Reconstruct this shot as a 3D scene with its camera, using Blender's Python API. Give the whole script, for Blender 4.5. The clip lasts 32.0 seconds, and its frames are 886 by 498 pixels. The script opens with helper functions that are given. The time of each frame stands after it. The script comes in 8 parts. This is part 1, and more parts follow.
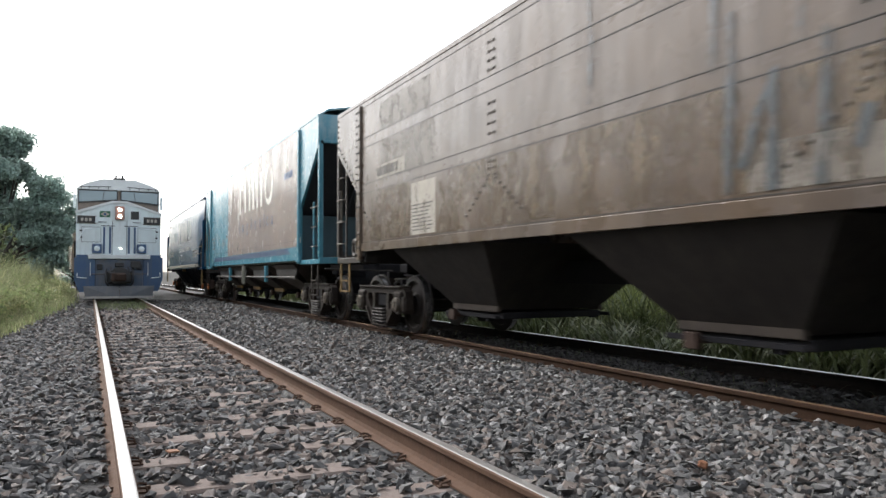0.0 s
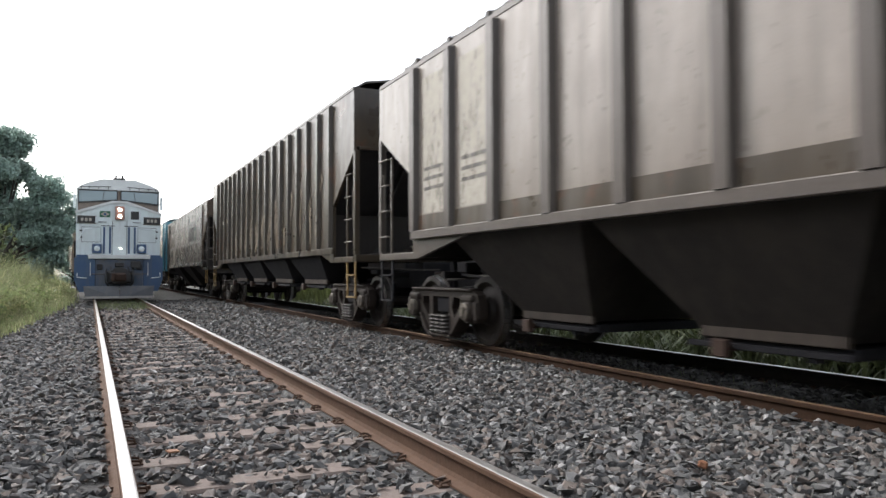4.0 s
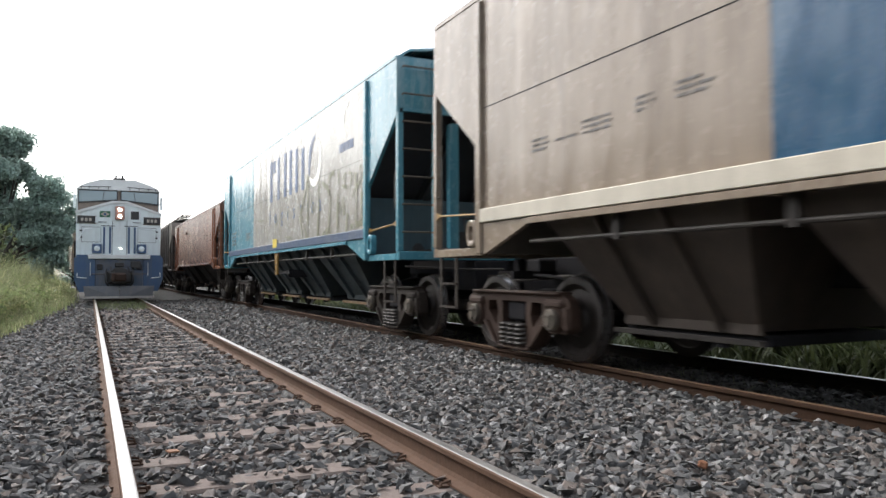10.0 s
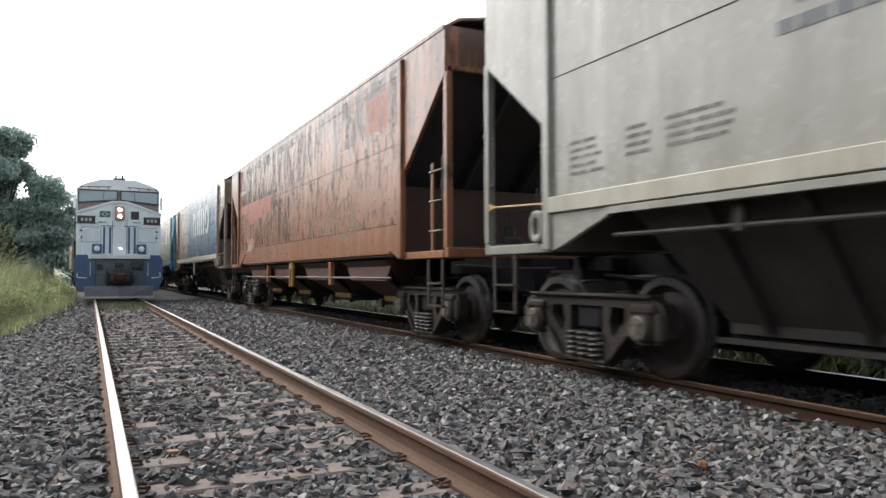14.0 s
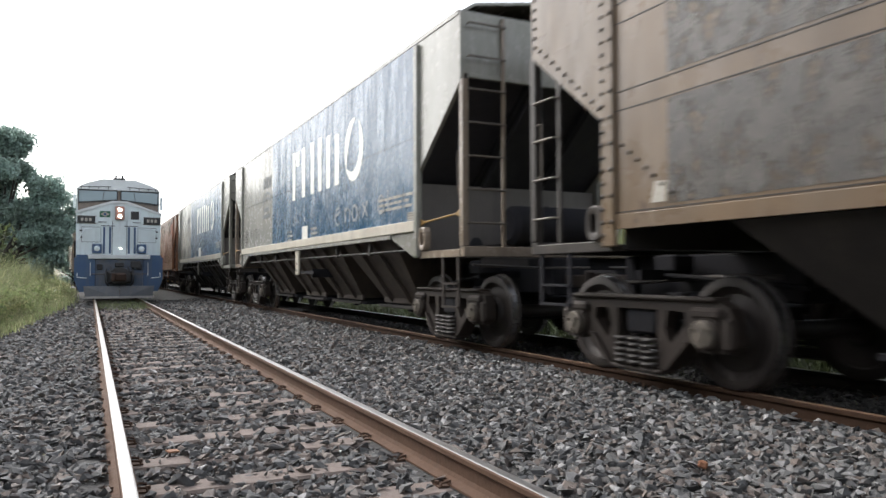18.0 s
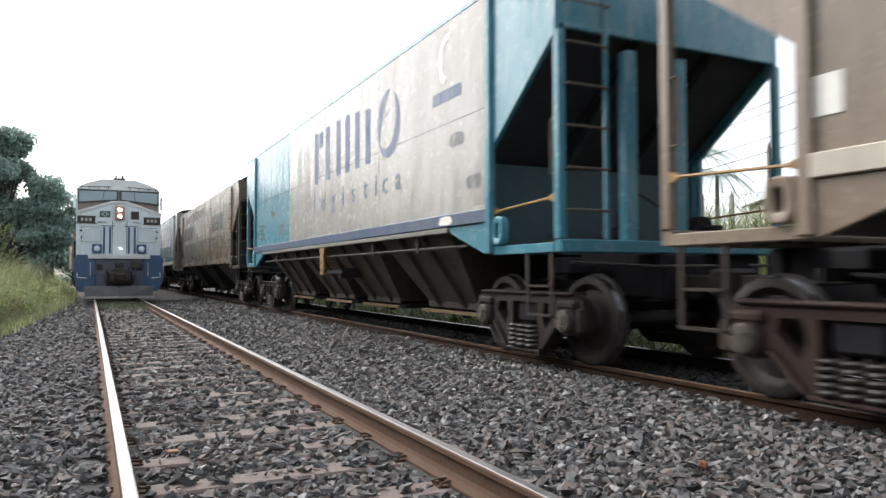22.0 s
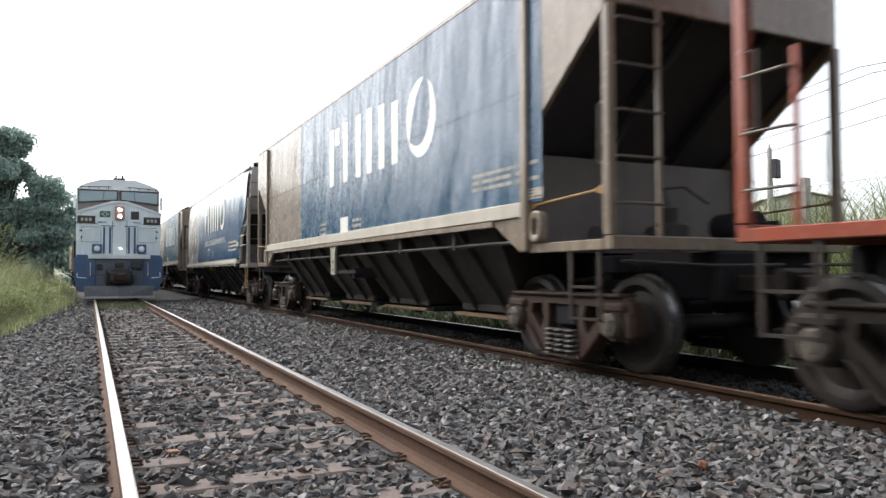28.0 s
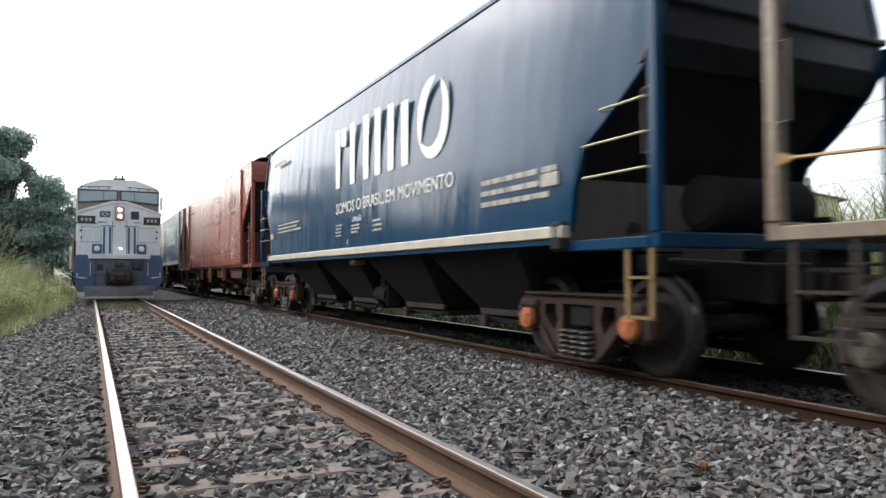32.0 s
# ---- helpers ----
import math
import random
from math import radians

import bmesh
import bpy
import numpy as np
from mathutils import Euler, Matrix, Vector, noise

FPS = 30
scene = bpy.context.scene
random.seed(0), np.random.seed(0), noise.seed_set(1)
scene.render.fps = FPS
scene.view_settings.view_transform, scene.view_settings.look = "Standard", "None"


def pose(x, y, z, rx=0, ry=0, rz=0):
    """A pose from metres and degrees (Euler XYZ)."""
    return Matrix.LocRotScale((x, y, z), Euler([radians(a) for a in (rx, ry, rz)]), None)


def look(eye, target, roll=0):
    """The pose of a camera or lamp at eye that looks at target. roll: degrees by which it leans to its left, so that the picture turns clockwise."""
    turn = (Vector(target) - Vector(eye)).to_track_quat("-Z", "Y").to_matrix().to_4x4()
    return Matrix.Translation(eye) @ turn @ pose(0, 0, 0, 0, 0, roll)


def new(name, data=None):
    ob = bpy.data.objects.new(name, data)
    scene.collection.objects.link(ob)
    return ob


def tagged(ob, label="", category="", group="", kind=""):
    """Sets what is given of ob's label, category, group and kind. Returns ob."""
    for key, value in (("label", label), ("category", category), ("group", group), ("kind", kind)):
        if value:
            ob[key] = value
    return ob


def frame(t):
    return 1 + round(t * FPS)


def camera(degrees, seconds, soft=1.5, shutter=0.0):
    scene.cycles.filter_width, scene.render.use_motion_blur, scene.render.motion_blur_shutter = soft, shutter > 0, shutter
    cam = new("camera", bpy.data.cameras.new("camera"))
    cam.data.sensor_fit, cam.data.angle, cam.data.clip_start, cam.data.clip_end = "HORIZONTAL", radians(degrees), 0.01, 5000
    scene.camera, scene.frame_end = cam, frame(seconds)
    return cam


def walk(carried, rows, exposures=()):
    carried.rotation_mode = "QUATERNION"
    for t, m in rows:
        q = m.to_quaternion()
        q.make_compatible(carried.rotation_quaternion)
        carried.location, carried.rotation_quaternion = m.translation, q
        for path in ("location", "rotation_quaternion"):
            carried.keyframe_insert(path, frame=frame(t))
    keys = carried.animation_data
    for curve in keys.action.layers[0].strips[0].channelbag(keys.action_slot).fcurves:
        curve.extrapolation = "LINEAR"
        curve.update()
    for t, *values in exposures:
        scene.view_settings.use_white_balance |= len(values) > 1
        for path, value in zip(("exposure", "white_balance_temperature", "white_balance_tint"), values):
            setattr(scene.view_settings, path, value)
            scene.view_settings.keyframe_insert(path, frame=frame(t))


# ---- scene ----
# World: metres, y runs along both tracks, x across them, z = 0 at the rail tops.
YAW, PITCH, ROLL = 25.986, 1.991, -0.138
EYE = (0.0, 0.0, 0.983)
cam = camera(63.0, 32.0, 1.45, 0.3)
AIM = (math.sin(radians(YAW)) * math.cos(radians(PITCH)), math.cos(radians(YAW)) * math.cos(radians(PITCH)), EYE[2] + math.sin(radians(PITCH)))
REST = look(EYE, AIM, ROLL)
walk(cam, [(0.0, REST), (32.0, REST)])

# Sky: bright overcast, weak and very soft sun.
SUN_UP, SUN_TURN = 44.0, 332.0
world = bpy.data.worlds.new("world")
scene.world = world
world.use_nodes = True
wn, wl = world.node_tree.nodes, world.node_tree.links
sky = wn.new("ShaderNodeTexSky")
sky.sky_type = "NISHITA"
sky.sun_disc = False
sky.sun_elevation, sky.sun_rotation = radians(SUN_UP), radians(SUN_TURN)
sky.dust_density, sky.air_density, sky.ozone_density = 3.0, 1.0, 1.0
pale = wn.new("ShaderNodeHueSaturation")
pale.inputs["Saturation"].default_value = 0.36
wl.new(sky.outputs[0], pale.inputs["Color"])
wl.new(pale.outputs[0], wn["Background"].inputs[0])
wn["Background"].inputs[1].default_value = 0.15
lamp = bpy.data.lights.new("sun", "SUN")
lamp.energy, lamp.angle, lamp.color = 0.5, radians(40), (1.0, 0.985, 0.96)
sun = new("sun", lamp)
az = radians(SUN_TURN)
sun.matrix_basis = look((0, 0, 60), (-60 * math.sin(az) * math.cos(radians(SUN_UP)), -60 * math.cos(az) * math.cos(radians(SUN_UP)), 60 - 60 * math.sin(radians(SUN_UP))))
scene.view_settings.exposure = 1.46


# ---------------------------------------------------------------- materials
def mat(name, base, alt=None, rough=0.6, metal=0.0, scale=3.0, amount=0.6, streak=None, streak_amount=0.0, rust=None, rust_at=0.6,
        bump=0.15, fine=60.0, island=0.0, obrand=0.0, dust=None, emit=0.0, wave=0.0, worn=0.0, through_light=0.0, spec=0.5, ragged=(1.6, 1.6, 0.7), runs=None, tint=None):
    """A procedural surface: two scales of variation, vertical streaks, patches of rust, fine relief, a tint by island or by object."""
    m = bpy.data.materials.new(name)
    m.use_nodes = True
    n, l = m.node_tree.nodes, m.node_tree.links
    b = n["Principled BSDF"]
    co = n.new("ShaderNodeTexCoord").outputs["Object"]

    def grain(sc, detail=4.0, rough_=0.6, stretch=None):
        v = co
        if stretch:
            mp = n.new("ShaderNodeMapping")
            mp.inputs["Scale"].default_value = stretch
            l.new(co, mp.inputs[0])
            v = mp.outputs[0]
        t = n.new("ShaderNodeTexNoise")
        t.inputs["Scale"].default_value, t.inputs["Detail"].default_value, t.inputs["Roughness"].default_value = sc, detail, rough_
        l.new(v, t.inputs["Vector"])
        return t.outputs["Fac"]

    def ramp(fac, lo, hi):
        r = n.new("ShaderNodeMapRange")
        r.inputs[1].default_value, r.inputs[2].default_value = lo, hi
        r.interpolation_type = "SMOOTHSTEP"
        l.new(fac, r.inputs[0])
        return r.outputs[0]

    def scaled(fac, k):
        x = n.new("ShaderNodeMath")
        x.operation = "MULTIPLY"
        x.inputs[1].default_value = k
        l.new(fac, x.inputs[0])
        return x.outputs[0]

    def mix(fac, a, c, blend="MIX"):
        x = n.new("ShaderNodeMix")
        x.data_type, x.blend_type = "RGBA", blend
        l.new(fac, x.inputs[0])
        for s, v in ((x.inputs[6], a), (x.inputs[7], c)):
            if isinstance(v, tuple):
                s.default_value = (*v, 1)
            else:
                l.new(v, s)
        return x.outputs[2]

    alt = alt or tuple(c * 0.7 for c in base)
    col = mix(scaled(ramp(grain(scale), 0.32, 0.7), amount), base, alt)
    col = mix(scaled(ramp(grain(fine, 3.0), 0.35, 0.75), 0.25), col, tuple(c * 0.55 for c in base))
    if streak:
        col = mix(scaled(ramp(grain(1.0, 5.0, 0.65, (3.2, 3.2, 0.22)), 0.42, 0.72), streak_amount), col, streak)
        col = mix(scaled(ramp(grain(1.0, 6.0, 0.7, (9.0, 9.0, 0.5)), 0.5, 0.74), streak_amount * 0.3), col, tuple(c * 0.6 for c in streak))
    rustf = None
    if rust:
        rustf = ramp(grain(1.6, 8.0, 0.72, (1.3, 1.3, 0.8)), rust_at, rust_at + 0.09)
        col = mix(rustf, col, rust)
    if runs:
        # dirt that has run down from the eave: colour, height of the eave, reach
        sep = n.new("ShaderNodeSeparateXYZ")
        l.new(co, sep.inputs[0])
        hgt = n.new("ShaderNodeMapRange")
        hgt.inputs[1].default_value, hgt.inputs[2].default_value = runs[1] - runs[2], runs[1]
        hgt.inputs[3].default_value, hgt.inputs[4].default_value = -0.12, 0.10
        l.new(sep.outputs[2], hgt.inputs[0])
        tot = n.new("ShaderNodeMath")
        l.new(grain(1.0, 7.0, 0.75, (4.2, 4.2, 0.8)), tot.inputs[0])
        l.new(hgt.outputs[0], tot.inputs[1])
        col = mix(scaled(ramp(tot.outputs[0], 0.50, 0.60), runs[3]), col, runs[0])
    if dust:
        col = mix(scaled(ramp(grain(9.0, 6.0, 0.7), 0.45, 0.75), 0.5), col, dust)
    if island or obrand:
        src = n.new("ShaderNodeNewGeometry").outputs["Random Per Island"] if island else n.new("ShaderNodeObjectInfo").outputs["Random"]
        k = island or obrand
        rr = n.new("ShaderNodeMapRange")
        rr.inputs[3].default_value, rr.inputs[4].default_value = 1 - k, 1 + k
        l.new(src, rr.inputs[0])
        hs = n.new("ShaderNodeHueSaturation")
        l.new(col, hs.inputs["Color"])
        l.new(rr.outputs[0], hs.inputs["Value"])
        col = hs.outputs[0]
        if tint:
            # some of the pieces are of another colour
            pick = n.new("ShaderNodeMath")
            pick.operation = "MULTIPLY"
            pick.inputs[1].default_value = 7.31
            l.new(src, pick.inputs[0])
            part_of = n.new("ShaderNodeMath")
            part_of.operation = "FRACT"
            l.new(pick.outputs[0], part_of.inputs[0])
            col = mix(scaled(ramp(part_of.outputs[0], 0.45, 1.0), 0.75), col, tint)
    l.new(col, b.inputs["Base Color"])
    rm = n.new("ShaderNodeMapRange")
    rm.inputs[3].default_value, rm.inputs[4].default_value = max(rough - 0.12, 0.05), min(rough + 0.15, 1)
    l.new(grain(scale * 3, 3.0), rm.inputs[0])
    l.new(rm.outputs[0], b.inputs["Roughness"])
    b.inputs["Metallic"].default_value = metal
    b.inputs["Specular IOR Level"].default_value = spec
    if bump:
        bp = n.new("ShaderNodeBump")
        bp.inputs["Strength"].default_value, bp.inputs["Distance"].default_value = bump, 0.02
        l.new(grain(fine * 0.5, 4.0), bp.inputs["Height"])
        l.new(bp.outputs[0], b.inputs["Normal"])
    if worn:
        l.new(scaled(ramp(grain(3.0, 8.0, 0.75, ragged), worn - 0.08, worn + 0.10), 0.85), b.inputs["Alpha"])
    if wave:
        wv = n.new("ShaderNodeBump")
        wv.inputs["Strength"].default_value, wv.inputs["Distance"].default_value = wave, 0.09
        l.new(grain(1.0, 2.5, 0.5, (1.7, 1.7, 0.55)), wv.inputs["Height"])
        if bump:
            l.new(wv.outputs[0], bp.inputs["Normal"])
        else:
            l.new(wv.outputs[0], b.inputs["Normal"])
    if through_light:
        tl = n.new("ShaderNodeBsdfTranslucent")
        l.new(col, tl.inputs["Color"])
        both = n.new("ShaderNodeMixShader")
        both.inputs[0].default_value = through_light
        l.new(b.outputs[0], both.inputs[1])
        l.new(tl.outputs[0], both.inputs[2])
        l.new(both.outputs[0], n["Material Output"].inputs[0])
    if emit:
        b.inputs["Emission Color"].default_value = (1.0, 0.93, 0.8, 1)
        b.inputs["Emission Strength"].default_value = emit
    return m


RUST = (0.13, 0.055, 0.028)
GRIME = (0.05, 0.042, 0.036)
M = {}
M["cyan"] = mat("cyan_paint", (0.060, 0.212, 0.275), (0.075, 0.245, 0.305), 0.23, streak=(0.17, 0.31, 0.36), streak_amount=0.45, rust=(0.08, 0.065, 0.05), rust_at=0.68, bump=0.02, wave=0.45, spec=0.4, runs=((0.24, 0.35, 0.38), 4.45, 2.6, 0.5))
M["white_dirty"] = mat("white_wagon_paint", (0.383, 0.37, 0.337), (0.304, 0.284, 0.251), 0.23, streak=(0.218, 0.185, 0.155), streak_amount=0.5, rust=(0.132, 0.0924, 0.066), rust_at=0.68, bump=0.02, wave=0.45, spec=0.4, runs=((0.27, 0.24, 0.20), 4.45, 2.8, 0.5))
M["beige"] = mat("beige_wagon_paint", (0.265, 0.212, 0.162), (0.215, 0.168, 0.125), 0.23, streak=(0.145, 0.108, 0.078), streak_amount=0.6, bump=0.02, wave=0.45, spec=0.4, runs=((0.13, 0.10, 0.075), 4.4, 2.8, 0.5))
M["grey_white"] = mat("grey_white_wagon_paint", (0.292, 0.284, 0.250), (0.238, 0.230, 0.198), 0.23, streak=(0.174, 0.161, 0.136), streak_amount=0.5, bump=0.02, wave=0.45, spec=0.4, runs=((0.19, 0.185, 0.15), 4.45, 3.0, 0.55))
M["cream_dull"] = mat("dull_cream_stripe_paint", (0.36, 0.335, 0.27), (0.28, 0.26, 0.205), 0.5, streak=(0.17, 0.145, 0.11), streak_amount=0.5)
M["slate_mark"] = mat("faded_slate_lettering", (0.085, 0.095, 0.105), (0.13, 0.135, 0.135), 0.5, scale=6, worn=0.36)
M["chute_warm"] = mat("dusty_brown_chute_steel", (0.062, 0.048, 0.039), (0.044, 0.036, 0.031), 0.6, streak=(0.088, 0.068, 0.053), streak_amount=0.6, spec=0.25)
M["dull_post"] = mat("dull_grey_post_paint", (0.185, 0.180, 0.150), (0.145, 0.138, 0.112), 0.42, streak=(0.10, 0.088, 0.07), streak_amount=0.5, scale=4)
M["cream"] = mat("cream_stripe_paint", (0.527, 0.484, 0.391), (0.425, 0.383, 0.306), 0.5, streak=(0.238, 0.196, 0.153), streak_amount=0.35)
M["blue"] = mat("blue_panel_paint", (0.007, 0.056, 0.120), (0.011, 0.068, 0.138), 0.25, streak=(0.04, 0.10, 0.15), streak_amount=0.35, bump=0.015, wave=1.0, spec=0.4)
M["navy"] = mat("navy_wagon_paint", (0.005, 0.040, 0.092), (0.007, 0.048, 0.106), 0.16, streak=(0.014, 0.052, 0.10), streak_amount=0.35, bump=0.01, wave=0.25, spec=0.24)
M["blue_round"] = mat("deep_blue_paint", (0.005, 0.048, 0.118), (0.008, 0.058, 0.134), 0.18, streak=(0.014, 0.07, 0.145), streak_amount=0.3, bump=0.01, wave=0.3, spec=0.24)
M["stripe_blue"] = mat("blue_stripe_paint", (0.022, 0.056, 0.125), (0.04, 0.078, 0.15), 0.42, streak=(0.10, 0.11, 0.13), streak_amount=0.5)
M["tan"] = mat("tan_rivet_wagon_paint", (0.162, 0.110, 0.066), (0.118, 0.084, 0.056), 0.27, scale=0.75, amount=1.0, streak=(0.185, 0.142, 0.10), streak_amount=0.35, rust=(0.085, 0.056, 0.038), rust_at=0.60, bump=0.03, wave=0.45, spec=0.4, runs=((0.10, 0.08, 0.064), 4.02, 2.4, 0.28))
M["taupe"] = mat("rivet_wagon_paint", (0.112, 0.078, 0.052), (0.082, 0.064, 0.052), 0.26, scale=0.75, amount=1.0, streak=(0.145, 0.115, 0.092), streak_amount=0.35, rust=(0.075, 0.052, 0.038), rust_at=0.58, bump=0.03, wave=0.45, spec=0.4, runs=((0.10, 0.085, 0.072), 4.02, 2.4, 0.28))
M["brown"] = mat("ribbed_wagon_paint", (0.062, 0.047, 0.032), (0.048, 0.039, 0.030), 0.30, scale=0.8, amount=1.0, streak=(0.078, 0.060, 0.043), streak_amount=0.5, rust=(0.085, 0.046, 0.028), rust_at=0.56, bump=0.02, wave=0.5, spec=0.35, runs=((0.035, 0.030, 0.026), 4.38, 2.0, 0.4))
M["dark_post"] = mat("dark_post_paint", (0.038, 0.032, 0.028), (0.052, 0.044, 0.038), 0.42, streak=(0.075, 0.06, 0.048), streak_amount=0.5, spec=0.25)
M["pale_panel"] = mat("pale_panel_paint", (0.255, 0.215, 0.183), (0.20, 0.166, 0.14), 0.30, streak=(0.12, 0.0976, 0.0784), streak_amount=0.6, bump=0.02, wave=0.5, spec=0.5)
M["orange"] = mat("faded_orange_paint", (0.235, 0.100, 0.057), (0.20, 0.084, 0.049), 0.23, streak=(0.18, 0.086, 0.055), streak_amount=0.5, rust=(0.11, 0.055, 0.04), rust_at=0.67, bump=0.02, wave=0.45, spec=0.4, runs=((0.12, 0.065, 0.048), 3.55, 1.6, 0.4))
M["rust_orange"] = mat("rusty_orange_paint", (0.265, 0.112, 0.054), (0.225, 0.093, 0.046), 0.30, streak=(0.15, 0.066, 0.040), streak_amount=0.6, rust=(0.075, 0.04, 0.028), rust_at=0.59, bump=0.03, wave=0.45, spec=0.4, runs=((0.05, 0.03, 0.023), 4.28, 2.3, 0.85))
M["red"] = mat("faded_red_paint", (0.31, 0.078, 0.047), (0.27, 0.082, 0.055), 0.23, streak=(0.26, 0.115, 0.085), streak_amount=0.5, rust=(0.15, 0.065, 0.05), rust_at=0.68, bump=0.02, wave=0.45, spec=0.4, runs=((0.20, 0.10, 0.08), 4.3, 2.2, 0.35))
M["red_patch"] = mat("fresh_red_paint", (0.37, 0.135, 0.095), (0.33, 0.13, 0.09), 0.5, streak=(0.26, 0.12, 0.08), streak_amount=0.5, worn=0.36)
M["white"] = mat("white_lettering_paint", (0.82, 0.80, 0.72), (0.74, 0.72, 0.64), 0.35, scale=8)
M["logo_blue"] = mat("blue_lettering_paint", (0.075, 0.12, 0.235), (0.15, 0.20, 0.30), 0.5, scale=4, streak=(0.33, 0.34, 0.37), streak_amount=0.6, worn=0.33)
M["pale_mark"] = mat("worn_white_marking", (0.50, 0.46, 0.39), (0.38, 0.34, 0.28), 0.6, scale=10, worn=0.40)
M["dark_mark"] = mat("worn_dark_marking", (0.12, 0.11, 0.10), (0.19, 0.17, 0.155), 0.6, scale=10, worn=0.43)
M["olive"] = mat("olive_spray_paint", (0.165, 0.165, 0.095), (0.26, 0.25, 0.175), 0.5, scale=3, worn=0.44)
M["ochre_spray"] = mat("ochre_spray_paint", (0.30, 0.215, 0.115), (0.25, 0.18, 0.10), 0.6, scale=5, worn=0.48)
M["faded_scrawl"] = mat("faded_ochre_scrawl", (0.23, 0.18, 0.125), (0.175, 0.135, 0.095), 0.5, scale=3, worn=0.46)
M["chalk"] = mat("chalk_scrawl", (0.46, 0.46, 0.44), (0.30, 0.32, 0.34), 0.8, scale=14, worn=0.42)
M["grey_spray"] = mat("grey_green_spray_paint", (0.125, 0.118, 0.10), (0.16, 0.145, 0.12), 0.45, scale=5, worn=0.52)
M["yellow"] = mat("yellow_paint", (0.29, 0.16, 0.025), (0.21, 0.115, 0.028), 0.5, scale=6, streak=(0.11, 0.066, 0.03), streak_amount=0.5)
M["yellow_sign"] = mat("yellow_sign_paint", (0.72, 0.55, 0.06), None, 0.45, scale=6)
M["orange_cap"] = mat("orange_cap_paint", (0.55, 0.17, 0.05), (0.35, 0.12, 0.05), 0.5, scale=9)
# underframe grime, darkened and blued further to imitate shade below the bodies
M["under"] = mat("underframe_grime_and_shade", (0.022, 0.0215, 0.025), (0.028, 0.027, 0.029), 0.85, streak=(0.030, 0.028, 0.027), streak_amount=0.5, dust=(0.030, 0.028, 0.027), spec=0.10)
# slope sheets face down; their shade is put into this dark colour
M["shade_steel"] = mat("shaded_slope_sheet_steel", (0.042, 0.040, 0.046), (0.052, 0.049, 0.053), 0.65, streak=(0.046, 0.042, 0.043), streak_amount=0.4, spec=0.25)
M["gate"] = mat("rusty_gate_rail_paint", (0.20, 0.115, 0.045), (0.11, 0.075, 0.045), 0.6, scale=5)
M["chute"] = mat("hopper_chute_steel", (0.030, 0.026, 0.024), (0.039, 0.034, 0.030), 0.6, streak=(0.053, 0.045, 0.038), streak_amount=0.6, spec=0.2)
M["chute_red"] = mat("red_brown_chute_steel", (0.056, 0.029, 0.022), (0.046, 0.025, 0.020), 0.6, streak=(0.072, 0.041, 0.031), streak_amount=0.6, spec=0.25)
M["bogie"] = mat("bogie_cast_steel", (0.031, 0.0225, 0.018), (0.022, 0.0178, 0.0155), 0.62, scale=6, dust=(0.040, 0.029, 0.023), spec=0.25)
M["bogie_brown"] = mat("rusty_bogie_cast_steel", (0.050, 0.029, 0.021), (0.041, 0.025, 0.019), 0.65, scale=6, dust=(0.060, 0.038, 0.029), spec=0.25)
M["spring"] = mat("spring_steel", (0.042, 0.036, 0.032), (0.060, 0.052, 0.045), 0.55, scale=10, spec=0.3)
M["wheel"] = mat("wheel_steel", (0.021, 0.0145, 0.0118), (0.029, 0.0205, 0.0165), 0.6, 0.1, scale=7)
M["tread"] = mat("polished_tread_steel", (0.42, 0.41, 0.40), None, 0.28, 0.9, scale=9)
M["cap"] = mat("bearing_cap_steel", (0.095, 0.08, 0.066), (0.145, 0.117, 0.085), 0.55, 0.2, scale=14)
M["rail"] = mat("rusted_rail_steel", (0.098, 0.056, 0.036), (0.075, 0.044, 0.030), 0.8, scale=8, streak=(0.125, 0.075, 0.05), streak_amount=0.4, bump=0.3, spec=0.2)
M["rail_dark"] = mat("dark_rusted_rail_steel", (0.046, 0.024, 0.014), (0.033, 0.019, 0.012), 0.8, scale=8, streak=(0.066, 0.036, 0.021), streak_amount=0.4, bump=0.3, spec=0.15)
# bolster plates: dirt and the shade of the wagon ends in one colour
M["web"] = mat("sooty_bolster_plate", (0.135, 0.122, 0.112), (0.10, 0.09, 0.083), 0.6, streak=(0.18, 0.16, 0.145), streak_amount=0.5, spec=0.25)
M["web_blue"] = mat("dirty_shaded_blue_bolster_plate", (0.045, 0.075, 0.09), (0.035, 0.055, 0.066), 0.6, streak=(0.07, 0.10, 0.11), streak_amount=0.5, spec=0.25)
M["step_yellow"] = mat("grimy_yellow_step_paint", (0.22, 0.135, 0.040), (0.13, 0.085, 0.038), 0.6, scale=6)
M["rail_top"] = mat("polished_rail_head", (0.36, 0.35, 0.335), (0.27, 0.25, 0.23), 0.34, 0.85, scale=2, amount=0.7, bump=0.02)
# very pale head colour imitates the sky's glint along the far rail
M["rail_far"] = mat("glint_rail_head", (0.85, 0.84, 0.82), (0.75, 0.73, 0.70), 0.5, 0.6, scale=2, bump=0.02)
M["grey_wear"] = mat("grey_scoured_paint", (0.072, 0.066, 0.059), (0.115, 0.102, 0.087), 0.38, scale=5, amount=1.0, worn=0.43, ragged=(1.6, 1.6, 1.2))
M["ochre_wear"] = mat("ochre_weathered_paint", (0.145, 0.102, 0.058), (0.115, 0.082, 0.05), 0.3, scale=2, worn=0.52, ragged=(0.8, 0.8, 0.35))
